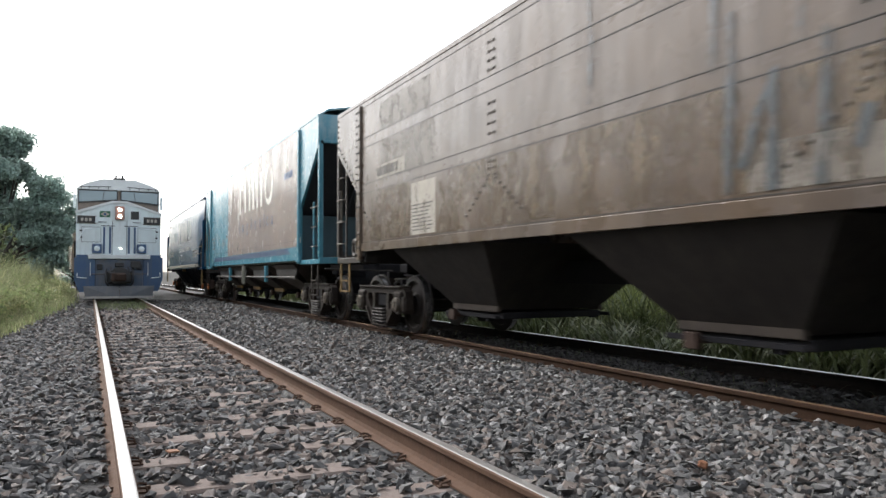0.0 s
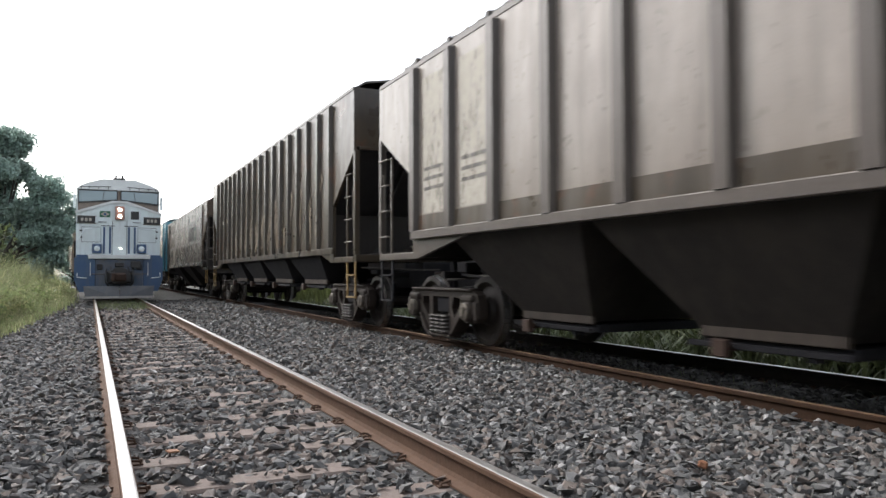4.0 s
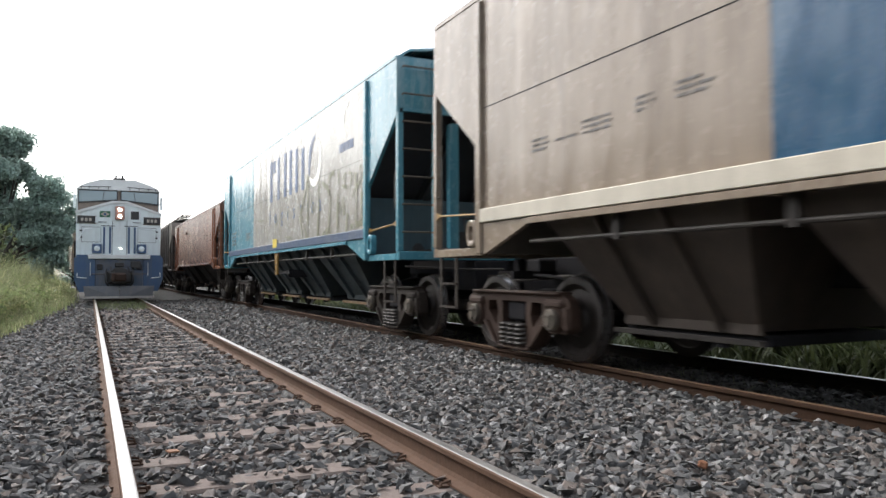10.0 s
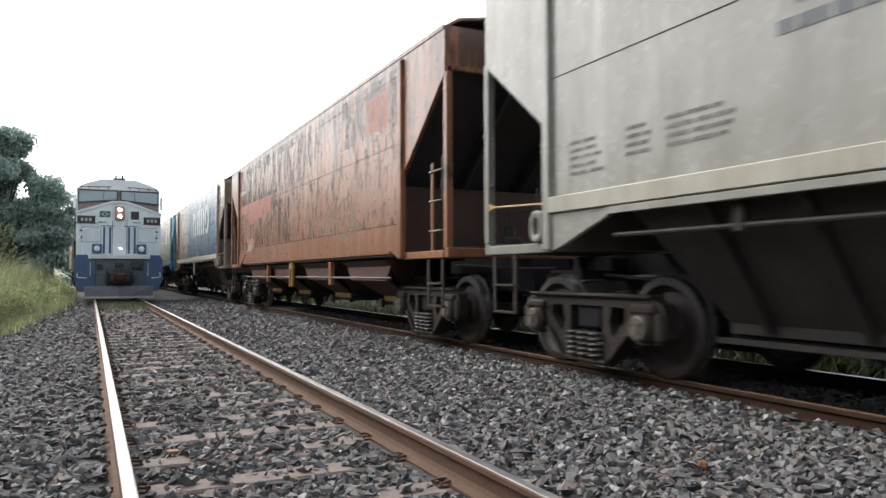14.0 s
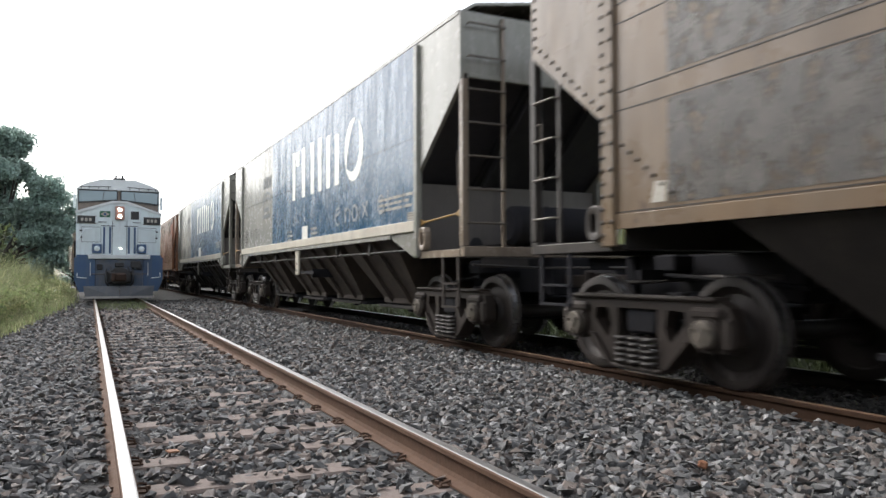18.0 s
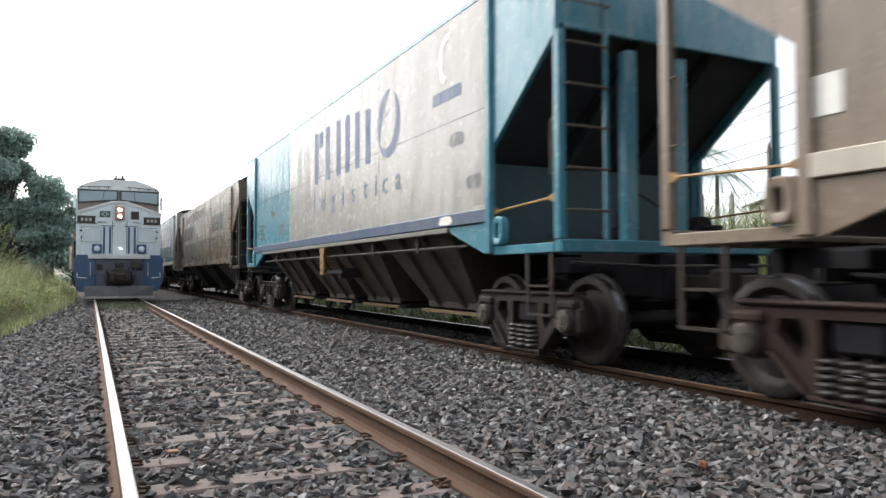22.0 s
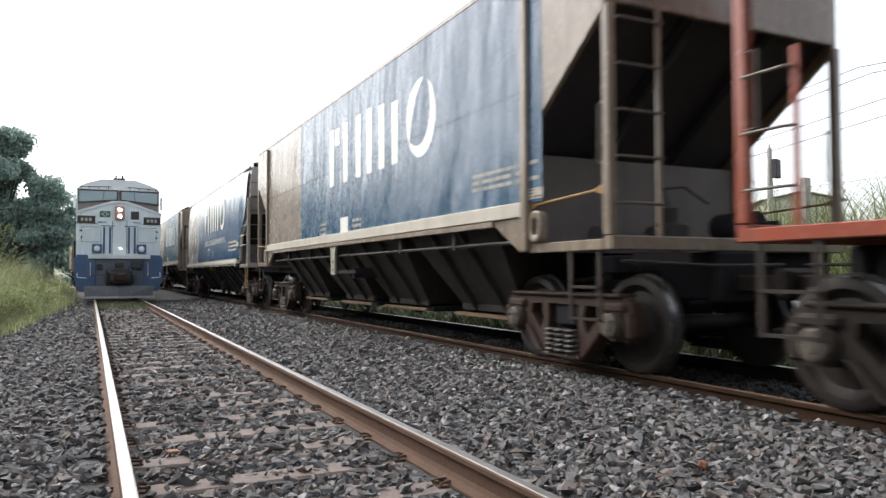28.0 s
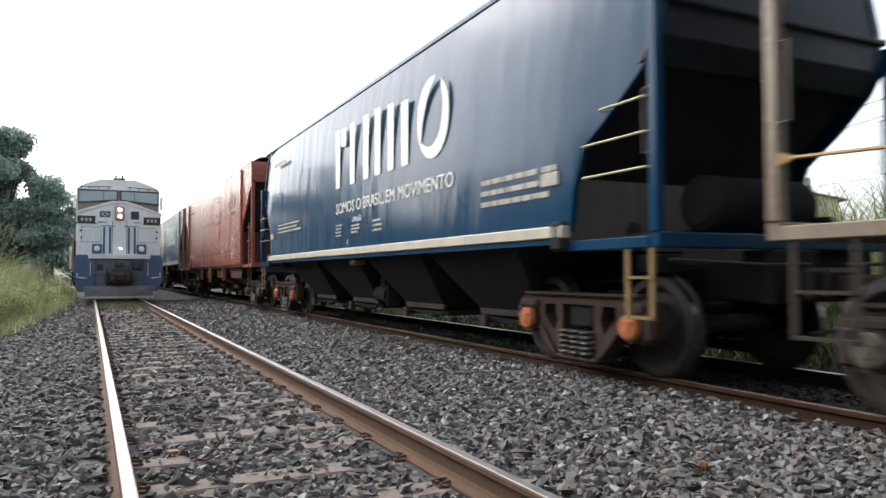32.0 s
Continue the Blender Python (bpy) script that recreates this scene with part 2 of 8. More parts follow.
M["pale_wear"] = mat("pale_scoured_paint", (0.205, 0.178, 0.146), (0.165, 0.142, 0.115), 0.4, scale=4, amount=1.0, worn=0.45, ragged=(1.4, 1.4, 0.9))
M["green_plate"] = mat("faded_green_paint", (0.075, 0.125, 0.105), (0.11, 0.14, 0.115), 0.4, scale=6, amount=1.0, worn=0.38)
M["ochre_pale"] = mat("pale_ochre_overpaint", (0.215, 0.160, 0.094), (0.18, 0.132, 0.08), 0.35, scale=2, worn=0.42)
M["rail_black"] = mat("black_rail_steel", (0.018, 0.014, 0.012), (0.013, 0.011, 0.010), 0.8, scale=8, bump=0.3, spec=0.15)
M["apron_red"] = mat("red_brown_apron_paint", (0.105, 0.046, 0.032), (0.08, 0.037, 0.027), 0.5, streak=(0.11, 0.055, 0.038), streak_amount=0.6, spec=0.3)
M["end_steel"] = mat("grimy_brake_gear_steel", (0.040, 0.033, 0.029), (0.028, 0.024, 0.022), 0.6, scale=8, dust=(0.06, 0.048, 0.04), spec=0.3)
# navy paint darkened to carry the shade between coupled wagon ends
M["navy_end"] = mat("shaded_navy_end_paint", (0.006, 0.012, 0.022), (0.009, 0.015, 0.024), 0.5, streak=(0.014, 0.018, 0.024), streak_amount=0.4, spec=0.25)
# darkest bolster plate, again with dirt and end shade mixed into the colour
M["web_dark"] = mat("dark_dirty_shaded_bolster_plate", (0.034, 0.030, 0.028), (0.026, 0.023, 0.022), 0.6, streak=(0.048, 0.042, 0.038), streak_amount=0.5, spec=0.2)
M["rung_yellow"] = mat("faded_yellow_rung_paint", (0.36, 0.30, 0.15), (0.28, 0.22, 0.11), 0.5, scale=9)
M["beige_clean"] = mat("pale_beige_wagon_paint", (0.34, 0.305, 0.275), (0.29, 0.258, 0.23), 0.24, scale=1.2, streak=(0.25, 0.215, 0.185), streak_amount=0.35, bump=0.01, wave=0.25, spec=0.35)
M["ghost_field"] = mat("faded_pinkish_wagon_paint", (0.27, 0.205, 0.165), (0.21, 0.165, 0.14), 0.23, scale=0.8, amount=1.0, streak=(0.33, 0.27, 0.23), streak_amount=0.5, bump=0.02, wave=0.45, spec=0.4, runs=((0.16, 0.125, 0.10), 4.45, 2.6, 0.5))
M["blue_drip"] = mat("grey_blue_paint_run", (0.095, 0.115, 0.125), (0.12, 0.13, 0.13), 0.4, scale=3, worn=0.47, ragged=(2.5, 2.5, 0.6))
M["blue_stroke"] = mat("dark_blue_grey_spray_paint", (0.045, 0.058, 0.066), (0.07, 0.08, 0.085), 0.4, scale=3, worn=0.42, ragged=(1.5, 1.5, 0.8))
M["chute_blue"] = mat("blue_grey_chute_paint", (0.036, 0.048, 0.053), (0.028, 0.036, 0.040), 0.55, streak=(0.055, 0.058, 0.055), streak_amount=0.6, spec=0.25)
M["umber_post"] = mat("umber_post_paint", (0.088, 0.072, 0.062), (0.070, 0.058, 0.050), 0.34, streak=(0.12, 0.098, 0.083), streak_amount=0.5, spec=0.35)
# darker copy of the ballast stone, standing in for shade below the train
M["stone_dark"] = mat("shaded_ballast_stone", (0.033, 0.031, 0.030), (0.05, 0.046, 0.043), 0.75, scale=9, fine=120, bump=0.3, island=0.6)
M["rail_worn"] = mat("dull_rail_head", (0.24, 0.145, 0.085), (0.30, 0.19, 0.12), 0.42, 0.3, scale=2)
M["clip"] = mat("rail_clip_steel", (0.085, 0.05, 0.033), (0.06, 0.038, 0.028), 0.75, scale=20, spec=0.2)
M["sleeper"] = mat("weathered_sleeper", (0.165, 0.13, 0.112), (0.115, 0.085, 0.072), 0.85, scale=5, dust=(0.19, 0.17, 0.15), bump=0.5)
M["ballast"] = mat("ballast_bed", (0.0304, 0.0292, 0.0284), (0.0466, 0.0437, 0.0405), 0.9, scale=14, fine=45, bump=1.0, dust=(0.0648, 0.0588, 0.0527))
M["stone"] = mat("ballast_stone", (0.077, 0.078, 0.078), (0.115, 0.112, 0.107), 0.75, scale=9, fine=120, bump=0.3, island=0.6, tint=(0.135, 0.102, 0.083))
M["stone_light"] = mat("pale_ballast_stone", (0.23, 0.225, 0.22), (0.29, 0.28, 0.27), 0.8, scale=9, fine=120, bump=0.3, island=0.3)
M["stone_one"] = mat("single_ballast_stone", (0.077, 0.077, 0.076), (0.115, 0.111, 0.106), 0.75, scale=9, fine=120, bump=0.3, obrand=0.6, tint=(0.14, 0.105, 0.085))
M["soil"] = mat("dark_soil_and_litter", (0.0227, 0.0182, 0.0126), (0.0175, 0.0203, 0.0091), 0.95, scale=2.5, fine=40, bump=0.8)
M["grass"] = mat("verge_grass", (0.22, 0.285, 0.115), (0.42, 0.40, 0.22), 0.6, scale=1.4, amount=1.0, island=0.4, bump=0, through_light=0.45)
M["grass_dry"] = mat("seeding_grass", (0.29, 0.28, 0.17), (0.23, 0.24, 0.13), 0.6, scale=0.6, island=0.3, bump=0, through_light=0.3)
M["cane"] = mat("tall_cane_grass", (0.095, 0.125, 0.048), (0.14, 0.15, 0.075), 0.5, scale=0.8, island=0.45, bump=0, through_light=0.3)
M["leaf"] = mat("tree_leaves", (0.25, 0.345, 0.30), (0.34, 0.42, 0.36), 0.45, scale=0.9, amount=1.0, island=0.4, bump=0, through_light=0.5)
M["bank_grass"] = mat("sunlit_bank_grass", (0.20, 0.24, 0.09), (0.25, 0.275, 0.125), 0.6, scale=0.8, island=0.4, bump=0, through_light=0.3)
M["leaf_light"] = mat("shrub_leaves", (0.06, 0.10, 0.03), (0.085, 0.125, 0.04), 0.6, scale=0.5, island=0.35, bump=0)
M["bark"] = mat("tree_bark", (0.06, 0.05, 0.04), (0.04, 0.034, 0.028), 0.9, scale=4, bump=0.6)
M["loco_white"] = mat("locomotive_white_paint", (0.72, 0.79, 0.79), (0.63, 0.69, 0.69), 0.4, streak=(0.38, 0.375, 0.36), streak_amount=0.35)
M["loco_blue"] = mat("locomotive_blue_paint", (0.035, 0.085, 0.185), (0.05, 0.10, 0.18), 0.45, streak=(0.09, 0.095, 0.105), streak_amount=0.6)
M["loco_trim"] = mat("locomotive_trim_paint", (0.66, 0.67, 0.66), (0.56, 0.56, 0.55), 0.5, scale=4)
M["loco_dark"] = mat("locomotive_dark_steel", (0.032, 0.030, 0.030), (0.05, 0.046, 0.044), 0.65, scale=4, dust=(0.075, 0.066, 0.060))
M["plough"] = mat("dusty_plough_steel", (0.145, 0.145, 0.15), (0.105, 0.115, 0.13), 0.7, scale=3, amount=1.0, dust=(0.19, 0.175, 0.16))
M["pilot_blue"] = mat("dusty_blue_pilot_paint", (0.065, 0.095, 0.15), (0.10, 0.105, 0.12), 0.6, scale=2.5, amount=1.0, streak=(0.15, 0.14, 0.13), streak_amount=0.6)
M["brown_band"] = mat("brown_anti_glare_paint", (0.16, 0.125, 0.10), (0.20, 0.16, 0.13), 0.6, scale=5)
M["black"] = mat("black_paint", (0.02, 0.02, 0.022), (0.035, 0.033, 0.032), 0.5, scale=6)
M["flag_green"] = mat("green_plate_paint", (0.035, 0.14, 0.075), None, 0.5)
M["lamp_on"] = mat("lit_lamp_lens", (0.9, 0.88, 0.8), None, 0.2, emit=6.0, bump=0)
M["lamp_dim"] = mat("ditch_lamp_lens", (0.30, 0.42, 0.50), None, 0.12, emit=0.06, bump=0)
M["lamp_red"] = mat("lamp_housing_red_brown", (0.36, 0.20, 0.16), None, 0.5)
M["concrete"] = mat("grey_concrete", (0.42, 0.40, 0.36), (0.33, 0.31, 0.28), 0.85, scale=3, bump=0.4)
M["wire"] = mat("galvanised_wire", (0.30, 0.30, 0.30), None, 0.5, 0.6)
M["cable"] = mat("black_cable", (0.03, 0.03, 0.03), None, 0.6)
M["red_wall"] = mat("red_painted_wall", (0.42, 0.12, 0.08), (0.36, 0.12, 0.09), 0.8, scale=1.5)
M["cream_wall"] = mat("cream_plaster", (0.558, 0.513, 0.414), None, 0.85, scale=1.5)
M["roof_tile"] = mat("weathered_roof_tile", (0.16, 0.11, 0.085), (0.11, 0.085, 0.07), 0.85, scale=4, bump=0.5)
M["soot"] = mat("sooty_rust_stain", (0.060, 0.038, 0.030), (0.095, 0.052, 0.038), 0.35, scale=2, worn=0.555, ragged=(1.5, 1.5, 0.5))
M["soot_thin"] = mat("thin_rust_stain", (0.12, 0.060, 0.040), (0.16, 0.078, 0.050), 0.35, scale=2, worn=0.585, ragged=(2.2, 2.2, 0.8))
M["drip"] = mat("dark_rust_drip", (0.10, 0.052, 0.038), (0.15, 0.075, 0.052), 0.4, scale=2, worn=0.53, ragged=(2.0, 2.0, 1.6))
M["orange_brick"] = mat("orange_brick_bit", (0.26, 0.115, 0.06), None, 0.8, scale=20)
M["wrapper"] = mat("yellow_foil_wrapper", (0.34, 0.31, 0.14), (0.45, 0.42, 0.28), 0.4, 0.2, scale=40)
M["dry_leaf"] = mat("dry_leaf", (0.24, 0.105, 0.055), (0.32, 0.20, 0.12), 0.7, scale=30)
glass = bpy.data.materials.new("window_glass")
glass.use_nodes = True
gb = glass.node_tree.nodes["Principled BSDF"]
gb.inputs["Base Color"].default_value = (0.15, 0.205, 0.23, 1)
gb.inputs["Roughness"].default_value = 0.1
gb.inputs["Specular IOR Level"].default_value = 0.8
M["glass"] = glass


# ---------------------------------------------------------------- mesh helpers
class Mesh:
    """Collects vertices and faces of one part."""

    def __init__(self):
        self.v, self.f = [], []

    def add(self, verts, faces):
        k = len(self.v)
        self.v += [tuple(p) for p in verts]
        self.f += [tuple(k + i for i in q) for q in faces]
        return self

    def box(self, x0, x1, y0, y1, z0, z1, c=0.0):
        """A box; c: chamfer of its edges."""
        if not c:
            v = [(x, y, z) for x in (x0, x1) for y in (y0, y1) for z in (z0, z1)]
            return self.add(v, [(0, 1, 3, 2), (4, 6, 7, 5), (0, 4, 5, 1), (2, 3, 7, 6), (0, 2, 6, 4), (1, 5, 7, 3)])
        bm = bmesh.new()
        bmesh.ops.create_cube(bm, size=1, matrix=Matrix.Translation(((x0 + x1) / 2, (y0 + y1) / 2, (z0 + z1) / 2)) @ Matrix.Diagonal((x1 - x0, y1 - y0, z1 - z0, 1)))
        bmesh.ops.bevel(bm, geom=bm.edges[:], offset=c, segments=1, affect="EDGES")
        return self.take(bm)

    def take(self, bm):
        bm.verts.index_update()
        self.add([p.co for p in bm.verts], [[p.index for p in q.verts] for q in bm.faces])
        bm.free()
        return self

    def tube(self, p, q, r, n=8, r2=None):
        p, q = Vector(p), Vector(q)
        r2 = r if r2 is None else r2
        a = (q - p).normalized()
        u = a.orthogonal().normalized()
        w = a.cross(u)
        v = []
        for c, rr in ((p, r), (q, r2)):
            for i in range(n):
                t = 2 * math.pi * i / n
                v.append(c + (u * math.cos(t) + w * math.sin(t)) * rr)
        f = [(i, (i + 1) % n, n + (i + 1) % n, n + i) for i in range(n)]
        return self.add(v, f + [tuple(range(n))[::-1], tuple(range(n, 2 * n))])

    def path(self, pts, r, n=6):
        """One round bar through the points."""
        pts = [Vector(p) for p in pts]
        rings, u = [], None
        for i, p in enumerate(pts):
            a = (pts[min(i + 1, len(pts) - 1)] - pts[max(i - 1, 0)]).normalized()
            u = a.orthogonal().normalized() if u is None else (u - a * u.dot(a)).normalized()
            w = a.cross(u)
            rings.append([p + (u * math.cos(2 * math.pi * k / n) + w * math.sin(2 * math.pi * k / n)) * r for k in range(n)])
        return self.loft(rings)

    def prism(self, poly, x0, x1, axis="x"):
        """A polygon of (a, b) pairs drawn out along an axis: x -> (y, z), y -> (x, z), z -> (x, y)."""
        def at(k, a, b):
            return {"x": (k, a, b), "y": (a, k, b), "z": (a, b, k)}[axis]
        n = len(poly)
        v = [at(x0, *p) for p in poly] + [at(x1, *p) for p in poly]
        return self.add(v, [tuple(range(n))[::-1], tuple(range(n, 2 * n))] + [(i, (i + 1) % n, n + (i + 1) % n, n + i) for i in range(n)])

    def lathe(self, prof, n=32, x=0.0, y=0.0, z=0.0):
        """Turns a profile of (x, r) pairs round the x axis through (y, z)."""
        v = []
        for px, r in prof:
            for i in range(n):
                t = 2 * math.pi * i / n
                v.append((x + px, y + r * math.cos(t), z + r * math.sin(t)))
        f = []
        for k in range(len(prof) - 1):
            for i in range(n):
                j = (i + 1) % n
                f.append((k * n + i, k * n + j, (k + 1) * n + j, (k + 1) * n + i))
        return self.add(v, f)

    def loft(self, rings, closed=True, caps=True):
        """Joins rings of equally many points."""
        n = len(rings[0])
        v = [p for r in rings for p in r]
        f = []
        for k in range(len(rings) - 1):
            for i in range(n if closed else n - 1):
                j = (i + 1) % n
                f.append((k * n + i, k * n + j, (k + 1) * n + j, (k + 1) * n + i))
        if caps and closed:
            f += [tuple(range(n))[::-1], tuple(range((len(rings) - 1) * n, len(rings) * n))]
        return self.add(v, f)

    def data(self, name, smooth=None, fix=True):
        me = bpy.data.meshes.new(name)
        me.from_pydata(self.v, [], self.f)
        if fix:
            bm = bmesh.new()
            bm.from_mesh(me)
            bmesh.ops.recalc_face_normals(bm, faces=bm.faces[:])
            bm.to_mesh(me)
            bm.free()
        if smooth:
            me.shade_smooth()
            me.set_sharp_from_angle(angle=radians(smooth))
        return me


KEPT = {}


def shared(key, make):
    """One mesh for all alike parts."""
    if key not in KEPT:
        KEPT[key] = make()
    return KEPT[key]


def part(name, mesh, material, parent, label="", at=None, smooth=None):
    """Links ONE mesh object under a thing or a part. mesh: a Mesh or mesh data; at: its pose in its parent's space."""
    me = mesh.data(name, smooth) if isinstance(mesh, Mesh) else mesh
    if not me.materials:
        me.materials.append(material)
    elif me.materials[0] != material:
        me = me.copy()
        me.materials[0] = material
    ob = new(name, me)
    ob.parent = parent
    if at is not None:
        ob.matrix_basis = at
    if label:
        ob["label"] = label
    if name in ("stencil", "number_bars", "frame_plate_field", "lessor_mark", "spray_lines", "chalk_scrawl"):
        ob["kind"] = "stuff"
    return ob


def holder(name, at, label, category, group=""):
    ob = new(name)
    ob.empty_display_size = 0.3
    ob.matrix_basis = at
    return tagged(ob, label, category, group)


def single(name, mesh, material, label, category, group="", kind="", at=None, smooth=None):
    """A thing, or a piece of the setting, of one mesh."""
    me = mesh.data(name, smooth) if isinstance(mesh, Mesh) else mesh
    me.materials.append(material)
    ob = new(name, me)
    if at is not None:
        ob.matrix_basis = at
    return tagged(ob, label, category, group, kind)


# ---------------------------------------------------------------- the passing train
TRACK_A, TRACK_B, RAIL = 1.009, 5.745, 0.835      # track centres, half the distance between rail heads
WHEEL = 0.48
KNOTS = (0, 5, 10, 14.5, 15.5, 16.5, 20, 25, 32)
SPEED = (8.362, 8.267, 8.223, 8.170, 8.475, 8.198, 8.277, 8.307, 8.336)


def gone(t):
    """Metres that the train has gone at t seconds."""
    s = 0.0
    for t0, t1, v0, v1 in zip(KNOTS, KNOTS[1:], SPEED, SPEED[1:]):
        d = min(max(t - t0, 0), t1 - t0)
        s += d * v0 + 0.5 * d * d * (v1 - v0) / (t1 - t0)
    return s


HW = 1.6                    # half the body's width


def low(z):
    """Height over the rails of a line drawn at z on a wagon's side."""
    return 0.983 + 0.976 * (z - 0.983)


MOVING = []                 # (wagon, centre at 0 s, [(wheelset, y)])


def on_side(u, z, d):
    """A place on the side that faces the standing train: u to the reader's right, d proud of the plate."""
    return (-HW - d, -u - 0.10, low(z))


def plate(outline, d=0.004, t=0.003):
    """A painted shape, outline in (u, z)."""
    m = Mesh()
    n = len(outline)
    m.add([on_side(u, z, d) for u, z in outline] + [on_side(u, z, d - t) for u, z in outline],
          [tuple(range(n)), tuple(range(n, 2 * n))[::-1]] + [(i, n + i, n + (i + 1) % n, (i + 1) % n) for i in range(n)])
    return m


def strokes(lines, w, d=0.006):
    """Brushed or sprayed lines of width w through lists of (u, z)."""
    m = Mesh()
    for i, pts in enumerate(lines):
        e = d + 0.0006 * i
        left, right = [], []
        for k, p in enumerate(pts):
            a, b = Vector(pts[max(k - 1, 0)]), Vector(pts[min(k + 1, len(pts) - 1)])
            t = (b - a).normalized() if (b - a).length else Vector((1, 0))
            o = Vector((-t.y, t.x)) * w * 0.5 * (0.8 + 0.4 * random.random())
            left.append(on_side(p[0] + o.x, p[1] + o.y, e))
            right.append(on_side(p[0] - o.x, p[1] - o.y, e))
        k = len(pts)
        m.add(left + right, [(j, j + 1, k + j + 1, k + j) for j in range(k - 1)])
    return m


def arc(u, z, ru, rz, a0, a1, n=10):
    return [(u + ru * math.cos(radians(a0 + (a1 - a0) * i / n)), z + rz * math.sin(radians(a0 + (a1 - a0) * i / n))) for i in range(n + 1)]


def bars(u, z, w, rows, gap=0.07, h=0.035, d=0.006, seed=0):
    """Small writing that cannot be read: rows of short bars."""
    r = random.Random(seed)
    m = Mesh()
    for i in range(rows):
        x, end = u, u + w * r.uniform(0.75, 1)
        while x < end - 0.05:
            k = min(r.uniform(0.12, 0.3), end - x)
            p = plate([(x, z - i * gap - h), (x + k, z - i * gap - h), (x + k, z - i * gap), (x, z - i * gap)], d)
            m.add(p.v, p.f)
            x += k + 0.03
    return m


def emblem(parent, u, z, h, mat1, mat2, d=0.008):
    """The operator's emblem as plain shapes: upright slabs of one height and a ring of two crescents."""
    k = h / 1.15
    xh = z + 0.86 * h
    for x0, x1, top in ((0.0, 0.25, 0.97), (0.33, 0.60, None), (0.82, 1.07, 0.97), (1.52, 1.77, 0.97), (2.07, 2.32, 0.97), (2.64, 2.88, 0.92), (3.19, 3.44, 0.86)):
        zb, zt = (z + 0.66 * h, z + 0.95 * h) if top is None else (z, z + top * h)
        c = 0.03
        part("emblem_bar", plate([(u + x0 * k + c, zb), (u + x1 * k, zb), (u + x1 * k, zt - c), (u + x1 * k - c, zt), (u + x0 * k, zt), (u + x0 * k, zb + c)], d), mat1, parent)
    cu, cz = u + 4.28 * k, z + 0.47 * h
    for a0, a1, m in ((-150, 60, mat2), (80, 215, mat1)):
        n = 18
        outer = [(cu + 0.50 * k * math.cos(radians(a0 + (a1 - a0) * i / n)), cz + 0.50 * h * math.sin(radians(a0 + (a1 - a0) * i / n))) for i in range(n + 1)]
        inner = []
        for i in range(n + 1):
            f = math.sin(math.pi * i / n) ** 0.6
            a = radians(a0 + (a1 - a0) * i / n)
            inner.append((cu + (0.50 - 0.22 * f) * k * math.cos(a), cz + (0.50 - 0.19 * f) * h * math.sin(a)))
        ms = Mesh()
        v = [on_side(*p, d) for p in outer] + [on_side(*p, d) for p in inner]
        ms.add(v, [(i, i + 1, n + 2 + i, n + 1 + i) for i in range(n)])
        part("emblem_crescent", ms, m, parent)


def writing(parent, text, u, z, h, material, spacing=1.0, width=None):
    """Readable words, in Blender's own font, cut as thin shapes, letter by letter."""
    cu = bpy.data.curves.new("letter", "FONT")
    cu.body, cu.size, cu.extrude, cu.space_character, cu.resolution_u = text, h / 0.7, 0.002, spacing, 3
    tmp = bpy.data.objects.new("letter", cu)
    me = bpy.data.meshes.new_from_object(tmp)
    bpy.data.objects.remove(tmp)
    bpy.data.curves.remove(cu)
    k = width / max(v.co.x for v in me.vertices) if width else 1.0
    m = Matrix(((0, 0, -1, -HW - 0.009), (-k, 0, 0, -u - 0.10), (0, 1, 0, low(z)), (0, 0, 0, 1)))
    # pieces that overlap along the line belong to one letter
    bm = bmesh.new()
    bm.from_mesh(me)
    todo, runs = set(bm.verts), []
    while todo:
        front, seen = [todo.pop()], []
        while front:
            v = front.pop()
            seen.append(v)
            for e in v.link_edges:
                o = e.other_vert(v)
                if o in todo:
                    todo.remove(o)
                    front.append(o)
        runs.append((min(v.co.x for v in seen), max(v.co.x for v in seen), seen))
    runs.sort(key=lambda q: q[0])
    groups = []
    for lo, hi, seen in runs:
        if groups and lo < groups[-1][1] - 0.005 * h:
            groups[-1] = (groups[-1][0], max(hi, groups[-1][1]), groups[-1][2] + seen)
        else:
            groups.append((lo, hi, seen))
    for lo, hi, seen in groups:
        at = {v: i for i, v in enumerate(seen)}
        faces = {f for v in seen for f in v.link_faces}
        ms = Mesh().add([m @ v.co for v in seen], [[at[v] for v in f.verts] for f in sorted(faces, key=lambda f: f.index)])
        part("letter", ms, material, parent)
    bm.free()
    bpy.data.meshes.remove(me)


